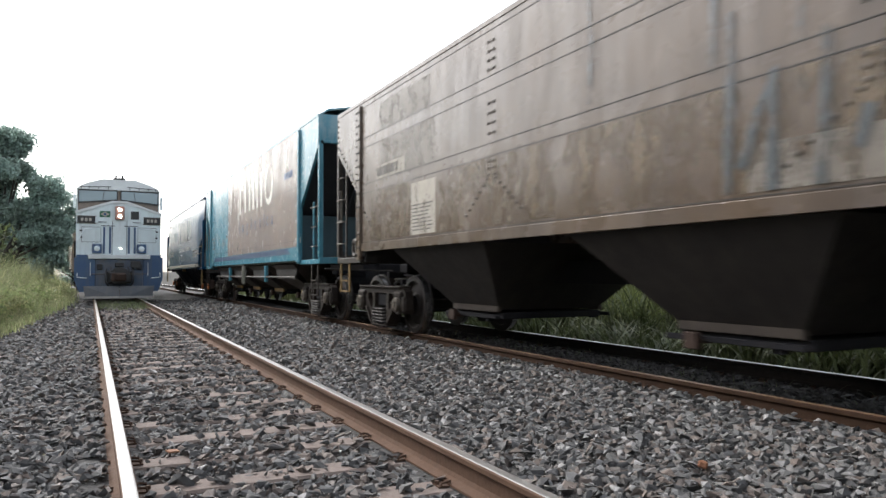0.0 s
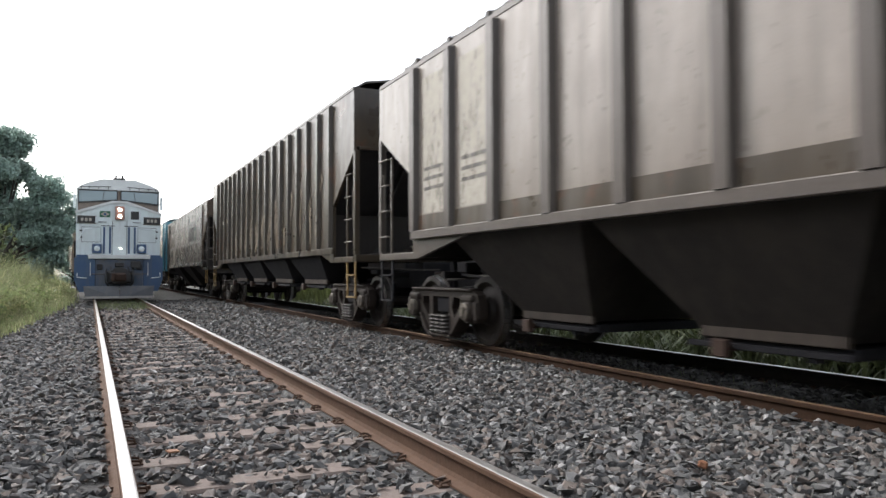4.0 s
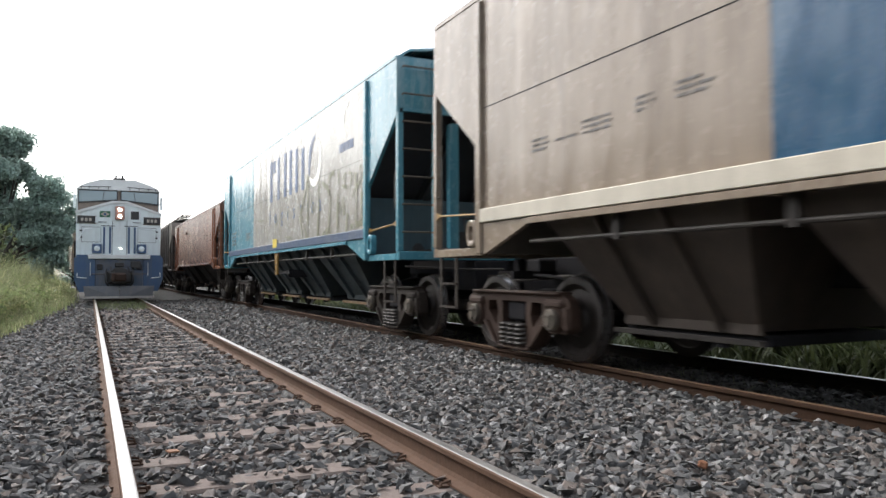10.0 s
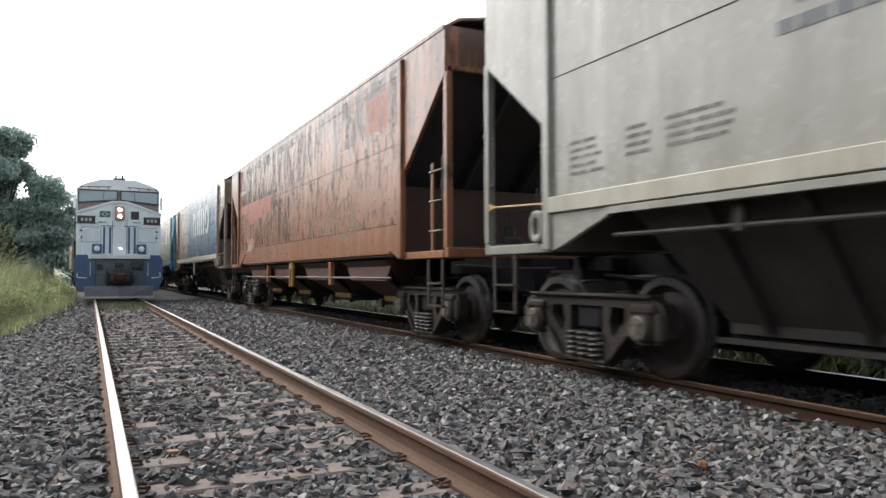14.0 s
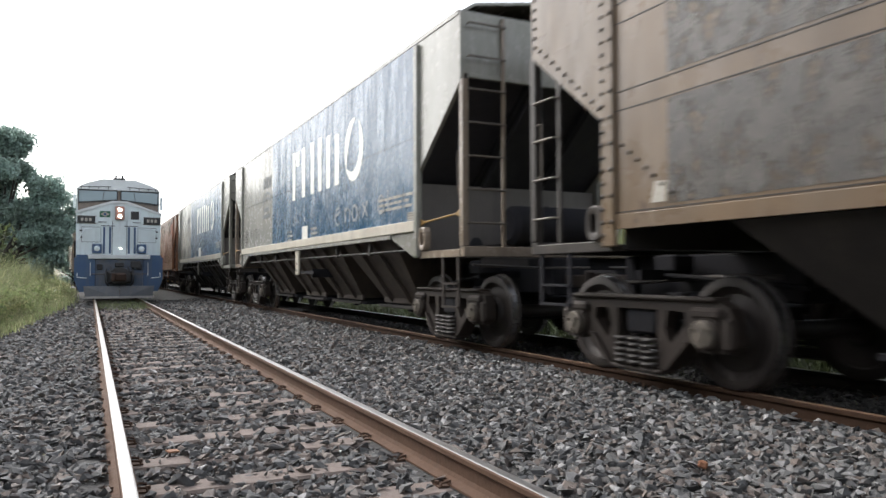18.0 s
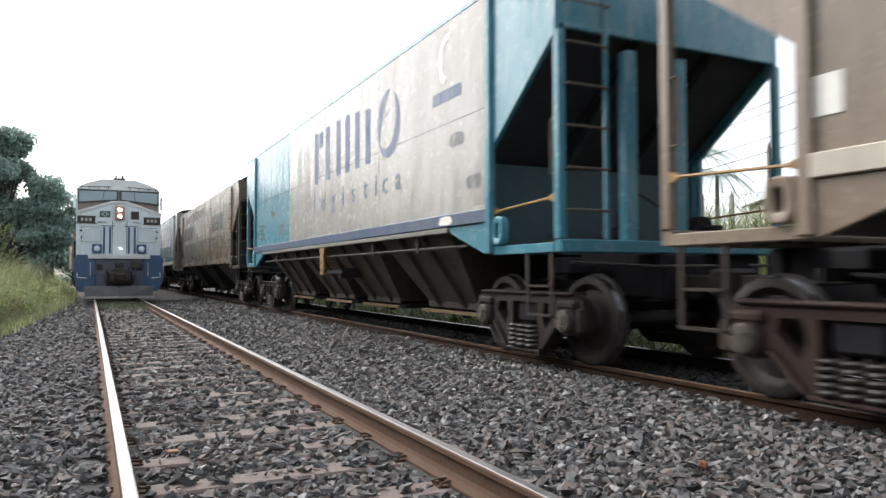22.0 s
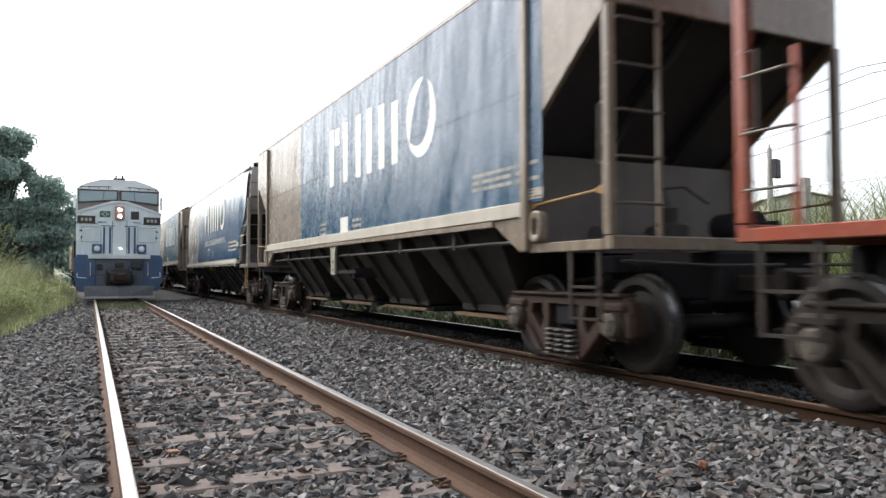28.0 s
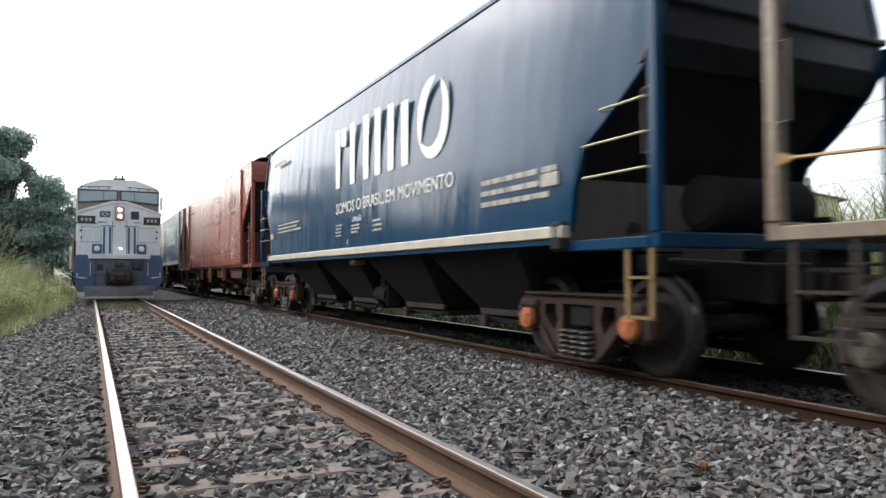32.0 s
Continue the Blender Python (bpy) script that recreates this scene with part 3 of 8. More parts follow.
def scrawl(seed, u, z, w, h, n):
    """Loose loops and slashes that spell nothing, as a spray can leaves them."""
    r = random.Random(seed)
    out = []
    for i in range(n):
        cu = u + w * (i + 0.5) / n
        ww, hh = w / n * r.uniform(0.5, 0.9), h * r.uniform(0.55, 1.0)
        zz = z + r.uniform(0.0, 0.25) * h
        k = r.randrange(4)
        if k == 0:
            out.append([(cu - ww * 0.1, zz), (cu + ww * r.uniform(-0.1, 0.15), zz + hh)])
            out.append([(cu + ww * 0.25, zz + 0.1 * hh), (cu + ww * 0.3, zz + hh * 0.8)])
        elif k == 1:
            a = r.uniform(0, 360)
            out.append(arc(cu, zz + hh * 0.5, ww * 0.45, hh * 0.35, a, a + r.uniform(200, 330)))
        elif k == 2:
            out.append([(cu - ww * 0.5 + ww * j / 23 + ww * 0.16 * math.cos(j * 0.62 + seed), zz + hh * (0.5 + 0.42 * math.sin(j * 0.62 + seed))) for j in range(24)])
        else:
            out.append([(cu + ww * 0.3 * math.sin(j * 0.9 + seed), zz + hh * j / 7) for j in range(8)])
    return out


# ---- bogies
def side_frame():
    """One cast side frame of the three-piece bogie, in the plane x = 0, with its two windows and the spring opening."""
    m = Mesh()
    outer = [(-1.16, 0.55), (-1.10, 0.70), (-0.98, 0.76), (-0.4, 0.775), (0.4, 0.775), (0.98, 0.76), (1.10, 0.70), (1.16, 0.55), (1.15, 0.40), (1.06, 0.33),
             (0.80, 0.33), (0.72, 0.40), (0.60, 0.36), (0.43, 0.16), (0.33, 0.10), (-0.33, 0.10), (-0.43, 0.16), (-0.60, 0.36), (-0.72, 0.40), (-0.80, 0.33), (-1.06, 0.33), (-1.15, 0.40)]
    holes = [[(-0.27, 0.20), (-0.27, 0.66), (0.27, 0.66), (0.27, 0.20)],
             [(-0.40, 0.66), (-0.36, 0.50), (-0.42, 0.36), (-0.62, 0.54), (-0.60, 0.65)],
             [(0.40, 0.66), (0.60, 0.65), (0.62, 0.54), (0.42, 0.36), (0.36, 0.50)]]
    bm = bmesh.new()
    for loop in [outer] + holes:
        vs = [bm.verts.new((0, y, z)) for y, z in loop]
        for a, b in zip(vs, vs[1:] + vs[:1]):
            bm.edges.new((a, b))
    bmesh.ops.triangle_fill(bm, edges=bm.edges[:], use_beauty=True, use_dissolve=False)
    r = bmesh.ops.extrude_face_region(bm, geom=bm.faces[:])
    bmesh.ops.translate(bm, verts=[g for g in r["geom"] if isinstance(g, bmesh.types.BMVert)], vec=(0.13, 0, 0))
    bmesh.ops.translate(bm, verts=bm.verts[:], vec=(-0.065, 0, 0))
    m.take(bm)
    # thick flanges along the top and the tension member, bearing housings
    m.box(-0.11, 0.11, -0.98, 0.98, 0.745, 0.785, 0.015)
    m.box(-0.11, 0.11, -0.34, 0.34, 0.085, 0.125, 0.012)
    for s in (-1, 1):
        m.prism([(s * 0.43, 0.16), (s * 0.34, 0.12), (s * 0.60, 0.40), (s * 0.68, 0.40)], -0.11, 0.11)
        m.box(-0.12, 0.12, s * 0.872 - 0.17, s * 0.872 + 0.17, 0.60, 0.70, 0.03)
        m.tube((-0.105, s * 0.872, WHEEL), (0.1, s * 0.872, WHEEL), 0.155, 16)
        m.box(-0.10, 0.10, s * 1.02, s * 1.13, 0.36, 0.62, 0.02)
    return m.data("side_frame", 35)


def springs():
    """The coils in the opening of a side frame."""
    turns, n, r, k = 5, 10, 0.088, 5
    rings = []
    for i in range(turns * n + 1):
        a = 2 * math.pi * i / n
        c = Vector((r * math.cos(a), r * math.sin(a), 0.135 + 0.27 * i / (turns * n)))
        o = Vector((math.cos(a), math.sin(a), 0))
        rings.append([c + (o * math.cos(2 * math.pi * j / k) + Vector((0, 0, 1)) * math.sin(2 * math.pi * j / k)) * 0.02 for j in range(k)])
    return Mesh().loft(rings).data("spring", 60)


def wheelset():
    m = Mesh()
    for s in (-1, 1):
        c = s * RAIL
        prof = [(-0.072, 0.10), (-0.072, 0.16), (-0.02, 0.20), (0.0, 0.33), (-0.04, 0.385), (-0.068, 0.395), (-0.068, 0.455), (-0.055, 0.475),
                (0.04, 0.482), (0.052, 0.508), (0.072, 0.508), (0.078, 0.47), (0.078, 0.40), (0.05, 0.385), (0.03, 0.33), (0.025, 0.20), (0.08, 0.16), (0.08, 0.10)]
        m.lathe([(c - s * 0 + (p if s < 0 else -p), r) for p, r in prof], 40)
    m.tube((-1.15, 0, 0), (1.15, 0, 0), 0.085, 16)
    return m.data("wheelset", 40)


def treads():
    return Mesh().lathe([(-RAIL - 0.045, 0.4775), (-RAIL - 0.03, 0.4795), (-RAIL + 0.035, 0.4835), (-RAIL + 0.04, 0.482)], 40).data("tread", 40)


def bearing_cap():
    m = Mesh()
    m.lathe([(0.03, 0.12), (-0.045, 0.12), (-0.06, 0.105), (-0.06, 0.05), (-0.075, 0.045), (-0.075, 0.0)], 18)
    for i in range(3):
        a = 2 * math.pi * i / 3 + 0.4
        m.tube((-0.055, 0.075 * math.cos(a), 0.075 * math.sin(a)), (-0.085, 0.075 * math.cos(a), 0.075 * math.sin(a)), 0.017, 6)
    return m.data("bearing_cap", 40)


def bolster():
    m = Mesh()
    m.box(-1.12, 1.12, -0.20, 0.20, 0.42, 0.66, 0.03)
    m.box(-0.45, 0.45, -0.24, 0.24, 0.60, 0.80, 0.03)
    m.tube((0, 0, 0.78), (0, 0, 0.92), 0.2, 20)
    for s in (-1, 1):
        m.box(s * 0.63 - 0.07, s * 0.63 + 0.07, -0.1, 0.1, 0.66, 0.80, 0.015)
    return m.data("bolster", 40)


def brake_beam():
    m = Mesh()
    m.tube((-0.85, 0, 0.36), (0.85, 0, 0.36), 0.045, 8)
    m.path([(-0.8, 0, 0.36), (0, 0.22, 0.36), (0.8, 0, 0.36)], 0.03, 6)
    for s in (-1, 1):
        m.box(s * RAIL - 0.05, s * RAIL + 0.05, -0.07, 0.02, 0.30, 0.56, 0.015)
    return m.data("brake_beam", 40)


def bogie(wagon, y, frame_mat, cap_mat, sets):
    b = part("bogie", shared("bolster", bolster), M["under"], wagon, at=pose(0, y, 0))
    for s in (-1, 1):
        turn = pose(s * 1.09, 0, 0, rz=0 if s < 0 else 180)
        part("side_frame", shared("side_frame", side_frame), frame_mat, b, at=turn)
        for sx, sy in ((-0.05, -0.178), (-0.05, 0.0), (-0.05, 0.178)):
            part("spring", shared("springs", springs), M["spring"], b, at=turn @ pose(sx, sy, 0))
        for e in (-1, 1):
            part("bearing_cap", shared("cap", bearing_cap), cap_mat, b, at=pose(s * 1.195, e * 0.872, WHEEL, rz=0 if s < 0 else 180))
    for e in (-1, 1):
        w = part("wheelset", shared("wheelset", wheelset), M["wheel"], b, at=pose(0, e * 0.872, WHEEL))
        sets.append((w, e * 0.872))
        for turn in (0, 180):
            part("wheel_tread", shared("treads", treads), M["tread"], b, "bright rolling surface", at=pose(0, e * 0.872, WHEEL, rz=turn))
        part("brake_beam", shared("beam", brake_beam), M["under"], b, at=pose(0, e * 0.30, 0, rz=0 if e > 0 else 180))


def wagon_ends(w, hl, zs, slope_lo, slope_hi, eave, body, post_mat, coupler, step_mat, side_ladder=False, end_ladder=True, tank=False, rail_mat=None, posts=(0.05,), rungs=None, web_mat=None, steps=(0.36, 0.22, 0.56, 0.86), ladder_top=None):
    """Platforms, corner posts, ladders, steps, couplers and brake gear at both ends."""
    rail_mat = rail_mat or post_mat
    rung_mat = rungs or post_mat
    web_mat = web_mat or M["web"]
    reach = coupler if isinstance(coupler, tuple) else (coupler, coupler)
    for e in (-1, 1):
        turn = pose(0, 0, 0, rz=0 if e < 0 else 180)      # modelled at -y
        coupler = reach[0] if e < 0 else reach[1]
        part("end_sill", Mesh().box(-HW + 0.02, HW - 0.02, -hl - 0.06, -hl + 0.06, zs, zs + 0.13, 0.01).box(-HW + 0.1, HW - 0.1, -hl + 0.062, -hl + 0.34, zs + 0.05, zs + 0.08), post_mat, w, at=turn)
        for s in (-1, 1):
            part("corner_post", Mesh().box(s * (HW - 0.05) - 0.045, s * (HW - 0.05) + 0.045, -hl - 0.05, -hl + 0.05, zs + 0.13, slope_hi[1] + 0.02, 0.01), post_mat, w, at=turn)
            part("platform_sill", Mesh().box(s * (HW - 0.05) - 0.04, s * (HW - 0.05) + 0.04, -hl + 0.062, -slope_lo[0] - 0.002, zs, zs + 0.10, 0.008), post_mat, w, at=turn)
            if not rungs and not (s == e and (side_ladder is True or (side_ladder and e < 0))):
                hr = Mesh().path([(s * (HW - 0.02), -hl + 0.12, zs + 0.55), (s * (HW - 0.02), -slope_lo[0] - 0.14, zs + 0.50)], 0.014, 6)
                for y0, y1, z in ((-hl + 0.05, -hl + 0.16, zs + 0.55), (-slope_lo[0] - 0.06, -slope_lo[0] - 0.18, zs + 0.50)):
                    hr.prism([(y0, z - 0.05), (y0, z + 0.05), (y1, z + 0.012), (y1, z - 0.012)], s * (HW - 0.03), s * (HW - 0.01))
                part("handrail", hr, rail_mat, w, at=turn)
            part("grab_iron", Mesh().path([(s * (HW - 0.03), -hl + 0.05, zs + 0.80), (s * (HW - 0.03), -hl + 0.13, zs + 0.80), (s * (HW - 0.03), -hl + 0.13, zs + 1.35), (s * (HW - 0.03), -hl + 0.05, zs + 1.35)], 0.013, 6), M["cap"], w, at=turn)
            mid, wide, *treads_at = steps
            for q in (-wide, wide):
                part("step_stile", Mesh().box(s * (HW - 0.04) - 0.012, s * (HW - 0.04) + 0.012, -hl + mid + q - 0.024, -hl + mid + q + 0.024, treads_at[0] - 0.02, zs + 0.01), step_mat, w, at=turn)
            for z in treads_at:
                part("step", Mesh().box(s * (HW - 0.04) - 0.03, s * (HW - 0.04) + 0.03, -hl + mid - wide, -hl + mid + wide, z - 0.012, z + 0.012), step_mat, w, at=turn)
        if end_ladder:
            lx = -HW + 0.60
            part("ladder_stile", Mesh().box(lx - 0.022, lx + 0.022, -hl - 0.055, -hl - 0.02, zs + 0.1, eave - 0.05), post_mat, w, at=turn)
            z = zs + 0.42
            while z < eave - 0.1:
                part("ladder_rung", shared(("rung", hl, round(z, 2)), lambda: Mesh().path([(-HW + 0.08, -hl - 0.045, z), (-HW + 0.08, -hl - 0.10, z), (lx, -hl - 0.10, z), (lx, -hl - 0.045, z)], 0.015, 6).data("ladder_rung")), M["cap"], w, at=turn)
                z += 0.42
        here = side_ladder is True or (side_ladder and e < 0)
        k = e                                             # the side that faces the standing train
        if here:
            part("ladder_stile", Mesh().box(k * (HW - 0.035) - 0.015, k * (HW - 0.035) + 0.015, -hl + 0.44 - 0.022, -hl + 0.44 + 0.022, zs + 0.1, ladder_top or slope_hi[1] - 0.36), post_mat, w, at=turn)
        if here or rungs:
            z = zs + (0.36 if here else 0.67)
            while z < (ladder_top or slope_hi[1] - 0.38 if here else slope_hi[1] - 0.70):
                far = -hl + 0.44 if here else -hl + (0.92 if z < 2.3 else 0.66)
                part("ladder_rung", Mesh().path([(k * (HW - 0.03), -hl + 0.03, z), (k * (HW + 0.03), -hl + 0.06, z), (k * (HW + 0.03), far - 0.04, z), (k * (HW - 0.03), far, z)], 0.012, 6), rung_mat if rungs else M["cap"], w, at=turn)
                z += 0.40 if here else 0.295
        for x in posts:
            half = 0.05 if len(posts) == 1 else 0.08
            part("end_post", Mesh().box(x - half, x + half, -hl + 0.03, -hl + 0.16, zs + 0.08, slope_hi[1] - 0.06, 0.01), body, w, at=turn)
        part("end_beam", Mesh().box(-HW + 0.10, HW - 0.10, -hl - 0.035, -hl + 0.02, slope_hi[1] + 0.04, slope_hi[1] + 0.098, 0.008), body, w, at=turn)
        cp = Mesh()
        cp.box(-0.24, 0.24, -hl + 0.061, -slope_lo[0] + 0.9, 0.72, zs - 0.002, 0.02)
        cp.box(-0.30, 0.30, -hl - 0.10, -hl + 0.06, 0.70, zs - 0.003, 0.02)
        part("draft_box", cp, M["under"], w, at=turn)
        cp = Mesh()
        cp.box(-0.09, 0.09, -coupler + 0.12, -hl - 0.08, 0.80, 0.97, 0.02)
        cp.box(-0.20, 0.17, -coupler + 0.005, -coupler + 0.20, 0.74, 1.03, 0.04)
        cp.box(-0.26, -0.12, -coupler + 0.01, -coupler + 0.10, 0.74, 1.03, 0.03)
        part("coupler", cp, M["bogie"], w, at=turn)
        part("air_hose", Mesh().path([(0.35, -hl - 0.02, 0.86), (0.36, -hl - 0.18, 0.80), (0.30, -hl - 0.34, 0.55), (0.18, -coupler + 0.03, 0.46)], 0.025, 7), M["black"], w, at=turn, smooth=60)
        part("uncoupling_lever", Mesh().path([(-HW + 0.12, -hl - 0.08, zs - 0.10), (-0.45, -hl - 0.10, zs - 0.14), (-0.12, -coupler + 0.14, 1.06)], 0.016, 6), M["spring"], w, at=turn)
        part("bolster_web", Mesh().box(-HW + 0.062, HW - 0.062, -slope_lo[0] + 0.10, -slope_lo[0] + 0.14, zs + 0.02, slope_lo[1] - 0.14), web_mat, w, at=turn)
        for x in (-0.62, 0.62):
            part("web_hole", Mesh().prism([(x - 0.11, zs + 0.03), (x + 0.11, zs + 0.03), (x + 0.11, zs + 0.24), (x + 0.05, zs + 0.32), (x - 0.05, zs + 0.32), (x - 0.11, zs + 0.24)], -slope_lo[0] + 0.092, -slope_lo[0] + 0.097, "y"), M["black"], w, at=turn)
        part("brake_rigging", Mesh().box(-0.9, 0.9, -slope_lo[0] - 0.5, -slope_lo[0] - 0.42, 0.92, 1.02).path([(-0.7, -slope_lo[0] - 0.4, 0.97), (-0.5, -slope_lo[0] + 1.1, 0.86)], 0.025, 6).path([(0.6, -slope_lo[0] - 0.4, 0.97), (0.45, -slope_lo[0] + 1.1, 0.86)], 0.025, 6)
             .box(-0.95, -0.6, -slope_lo[0] - 0.62, -slope_lo[0] - 0.30, 0.98, 1.17, 0.02).box(0.35, 0.62, -slope_lo[0] - 0.55, -slope_lo[0] - 0.25, 1.0, 1.17, 0.02), M["under"], w, at=turn)
        part("cross_bearer", Mesh().box(min(-e * 0.32, -e * 1.38), max(-e * 0.32, -e * 1.38), -hl + 0.10, -hl + 0.17, 0.78, zs - 0.004, 0.01), M["under"], w, at=turn)
        # brake gear on the platform
        yv = -slope_lo[0] - 0.42
        part("control_valve", Mesh().box(-0.16, 0.16, yv - 0.14, yv + 0.14, zs + 0.081, zs + 0.34, 0.03).tube((0, yv, zs + 0.34), (0, yv, zs + 0.50), 0.09, 12).tube((-0.16, yv, zs + 0.22), (-0.30, yv, zs + 0.22), 0.07, 10), M["end_steel"], w, at=turn, smooth=40)
        part("brake_pipe", Mesh().path([(-0.30, yv, zs + 0.20), (-0.62, yv - 0.05, zs + 0.18), (-0.95, yv + 0.1, zs + 0.16), (-1.05, yv + 0.35, zs + 0.10)], 0.022, 7), M["end_steel"], w, at=turn, smooth=60)
        part("brake_pipe", Mesh().path([(0.10, yv + 0.1, zs + 0.45), (0.14, yv + 0.25, zs + 0.75), (0.5, yv + 0.30, zs + 0.80), (0.9, yv + 0.32, zs + 0.62)], 0.018, 7), M["end_steel"], w, at=turn, smooth=60)
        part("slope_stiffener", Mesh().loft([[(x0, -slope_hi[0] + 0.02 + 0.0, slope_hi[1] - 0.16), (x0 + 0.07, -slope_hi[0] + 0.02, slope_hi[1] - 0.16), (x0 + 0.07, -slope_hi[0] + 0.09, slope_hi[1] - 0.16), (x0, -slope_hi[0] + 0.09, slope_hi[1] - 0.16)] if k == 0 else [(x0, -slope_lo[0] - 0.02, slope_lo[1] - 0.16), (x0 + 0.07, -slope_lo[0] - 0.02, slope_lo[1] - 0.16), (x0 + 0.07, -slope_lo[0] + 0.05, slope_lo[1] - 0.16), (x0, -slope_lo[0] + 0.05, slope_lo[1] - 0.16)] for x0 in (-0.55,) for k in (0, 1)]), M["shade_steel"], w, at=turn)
        part("train_pipe", Mesh().path([(0.42, -hl - 0.02, 0.88), (0.42, -hl + 0.4, 0.90), (0.55, -slope_lo[0] + 0.2, 0.95), (0.55, -slope_lo[0] + 0.9, 0.95)], 0.024, 7), M["end_steel"], w, at=turn, smooth=60)
        part("hose_bracket", Mesh().box(-HW + 0.25, -HW + 0.95, -hl - 0.075, -hl - 0.062, zs - 0.14, zs - 0.02), M["end_steel"], w, at=turn)
    if tank:
        part("air_reservoir", Mesh().tube((-0.55, -hl + 0.50, zs + 0.45), (0.75, -hl + 0.50, zs + 0.45), 0.27, 20).tube((-0.62, -hl + 0.50, zs + 0.45), (-0.55, -hl + 0.50, zs + 0.45), 0.2, 20, 0.27), M["under"], w, smooth=40)
    part("brake_cylinder", Mesh().tube((0.75, -hl + 0.9, zs + 0.30), (0.75, -hl + 0.35, zs + 0.30), 0.16, 16).tube((0.75, -hl + 0.36, zs + 0.30), (0.75, -hl + 0.1, zs + 0.30), 0.04, 8).box(0.6, 0.9, -hl + 0.3, -hl + 0.95, zs + 0.08, zs + 0.18), M["under"], w, smooth=40)
    hw = Mesh()
    ring = [(0.75 + 0.26 * math.cos(2 * math.pi * i / 16), hl - 0.12, zs + 1.25 + 0.26 * math.sin(2 * math.pi * i / 16)) for i in range(17)]
    hw.path(ring, 0.015, 5)
    for i in (0, 4, 8, 12):
        hw.tube((0.75, hl - 0.12, zs + 1.25), ring[i], 0.01, 5)
    hw.tube((0.75, hl - 0.25, zs + 1.25), (0.75, hl - 0.10, zs + 1.25), 0.03, 8)
    part("hand_brake_wheel", hw, M["under"], w)


def chutes(w, gates, top_z, chute_mat, gate_mat, half=1.28, ribs=True, zb=0.50, foot=0.79, inset=0.80):
    """The discharge hoppers under the body, each with stiffening ribs, a lip and a gate."""
    for c in gates:
        m = Mesh()
        t0 = [(-HW + 0.08, c - half, top_z), (HW - 0.08, c - half, top_z), (HW - 0.08, c + half, top_z), (-HW + 0.08, c + half, top_z)]
        b0 = [(-inset, c - foot, zb), (inset, c - foot, zb), (inset, c + foot, zb), (-inset, c + foot, zb)]
        m.loft([t0, b0])
        ch = part("hopper_chute", m, chute_mat, w)
        for s in (-1, 1):
            if ribs:
                for q in (-0.42, 0.42):
                    p0, p1 = Vector((s * (HW - 0.07), c + q, top_z)), Vector((s * (inset + 0.01), c + q, zb + 0.02))
                    r = Mesh()
                    o = Vector((s * 0.05, 0, -0.035))
                    a = Vector((0, 0.03, 0))
                    r.loft([[p0 - a, p0 + a, p0 + a + o, p0 - a + o], [p1 - a, p1 + a, p1 + a + o, p1 - a + o]])
                    part("stiffener", r, chute_mat, ch)
            part("gate_lip", Mesh().box(s * (inset + 0.015) - 0.03, s * (inset + 0.015) + 0.03, c - foot - 0.04, c + foot + 0.04, zb - 0.03, zb + 0.07, 0.008), M["chute_warm"] if not ribs else chute_mat, w, "dusty brown gate lip")
            part("gate_rail", Mesh().box(s * (inset + 0.10) - 0.025, s * (inset + 0.10) + 0.025, c - foot - 0.12, c + foot + 0.12, zb - 0.11, zb - 0.06, 0.006), gate_mat, w)
        g = Mesh()
        g.box(-inset + 0.02, inset - 0.02, c - foot - 0.08, c + foot + 0.08, zb - 0.12, zb - 0.031, 0.01)
        for s in (-1, 1):
            g.box(s * (inset + 0.04) - 0.05, s * (inset + 0.04) + 0.05, c - 0.5, c - 0.4, zb - 0.15, zb - 0.07)
        part("discharge_gate", g, M["under"], w)
        if not ribs:
            part("gate_shaft", Mesh().tube((-inset - 0.22, c + 0.30, zb - 0.10), (inset + 0.22, c + 0.30, zb - 0.10), 0.03, 8).box(-inset - 0.26, -inset - 0.19, c + 0.22, c + 0.38, zb - 0.17, zb - 0.02, 0.01), M["bogie_brown"], w)
    cs = Mesh().box(-0.17, 0.17, -6.6, 6.6, 0.86, 1.15, 0.01)
    part("centre_sill", cs, M["under"], w)


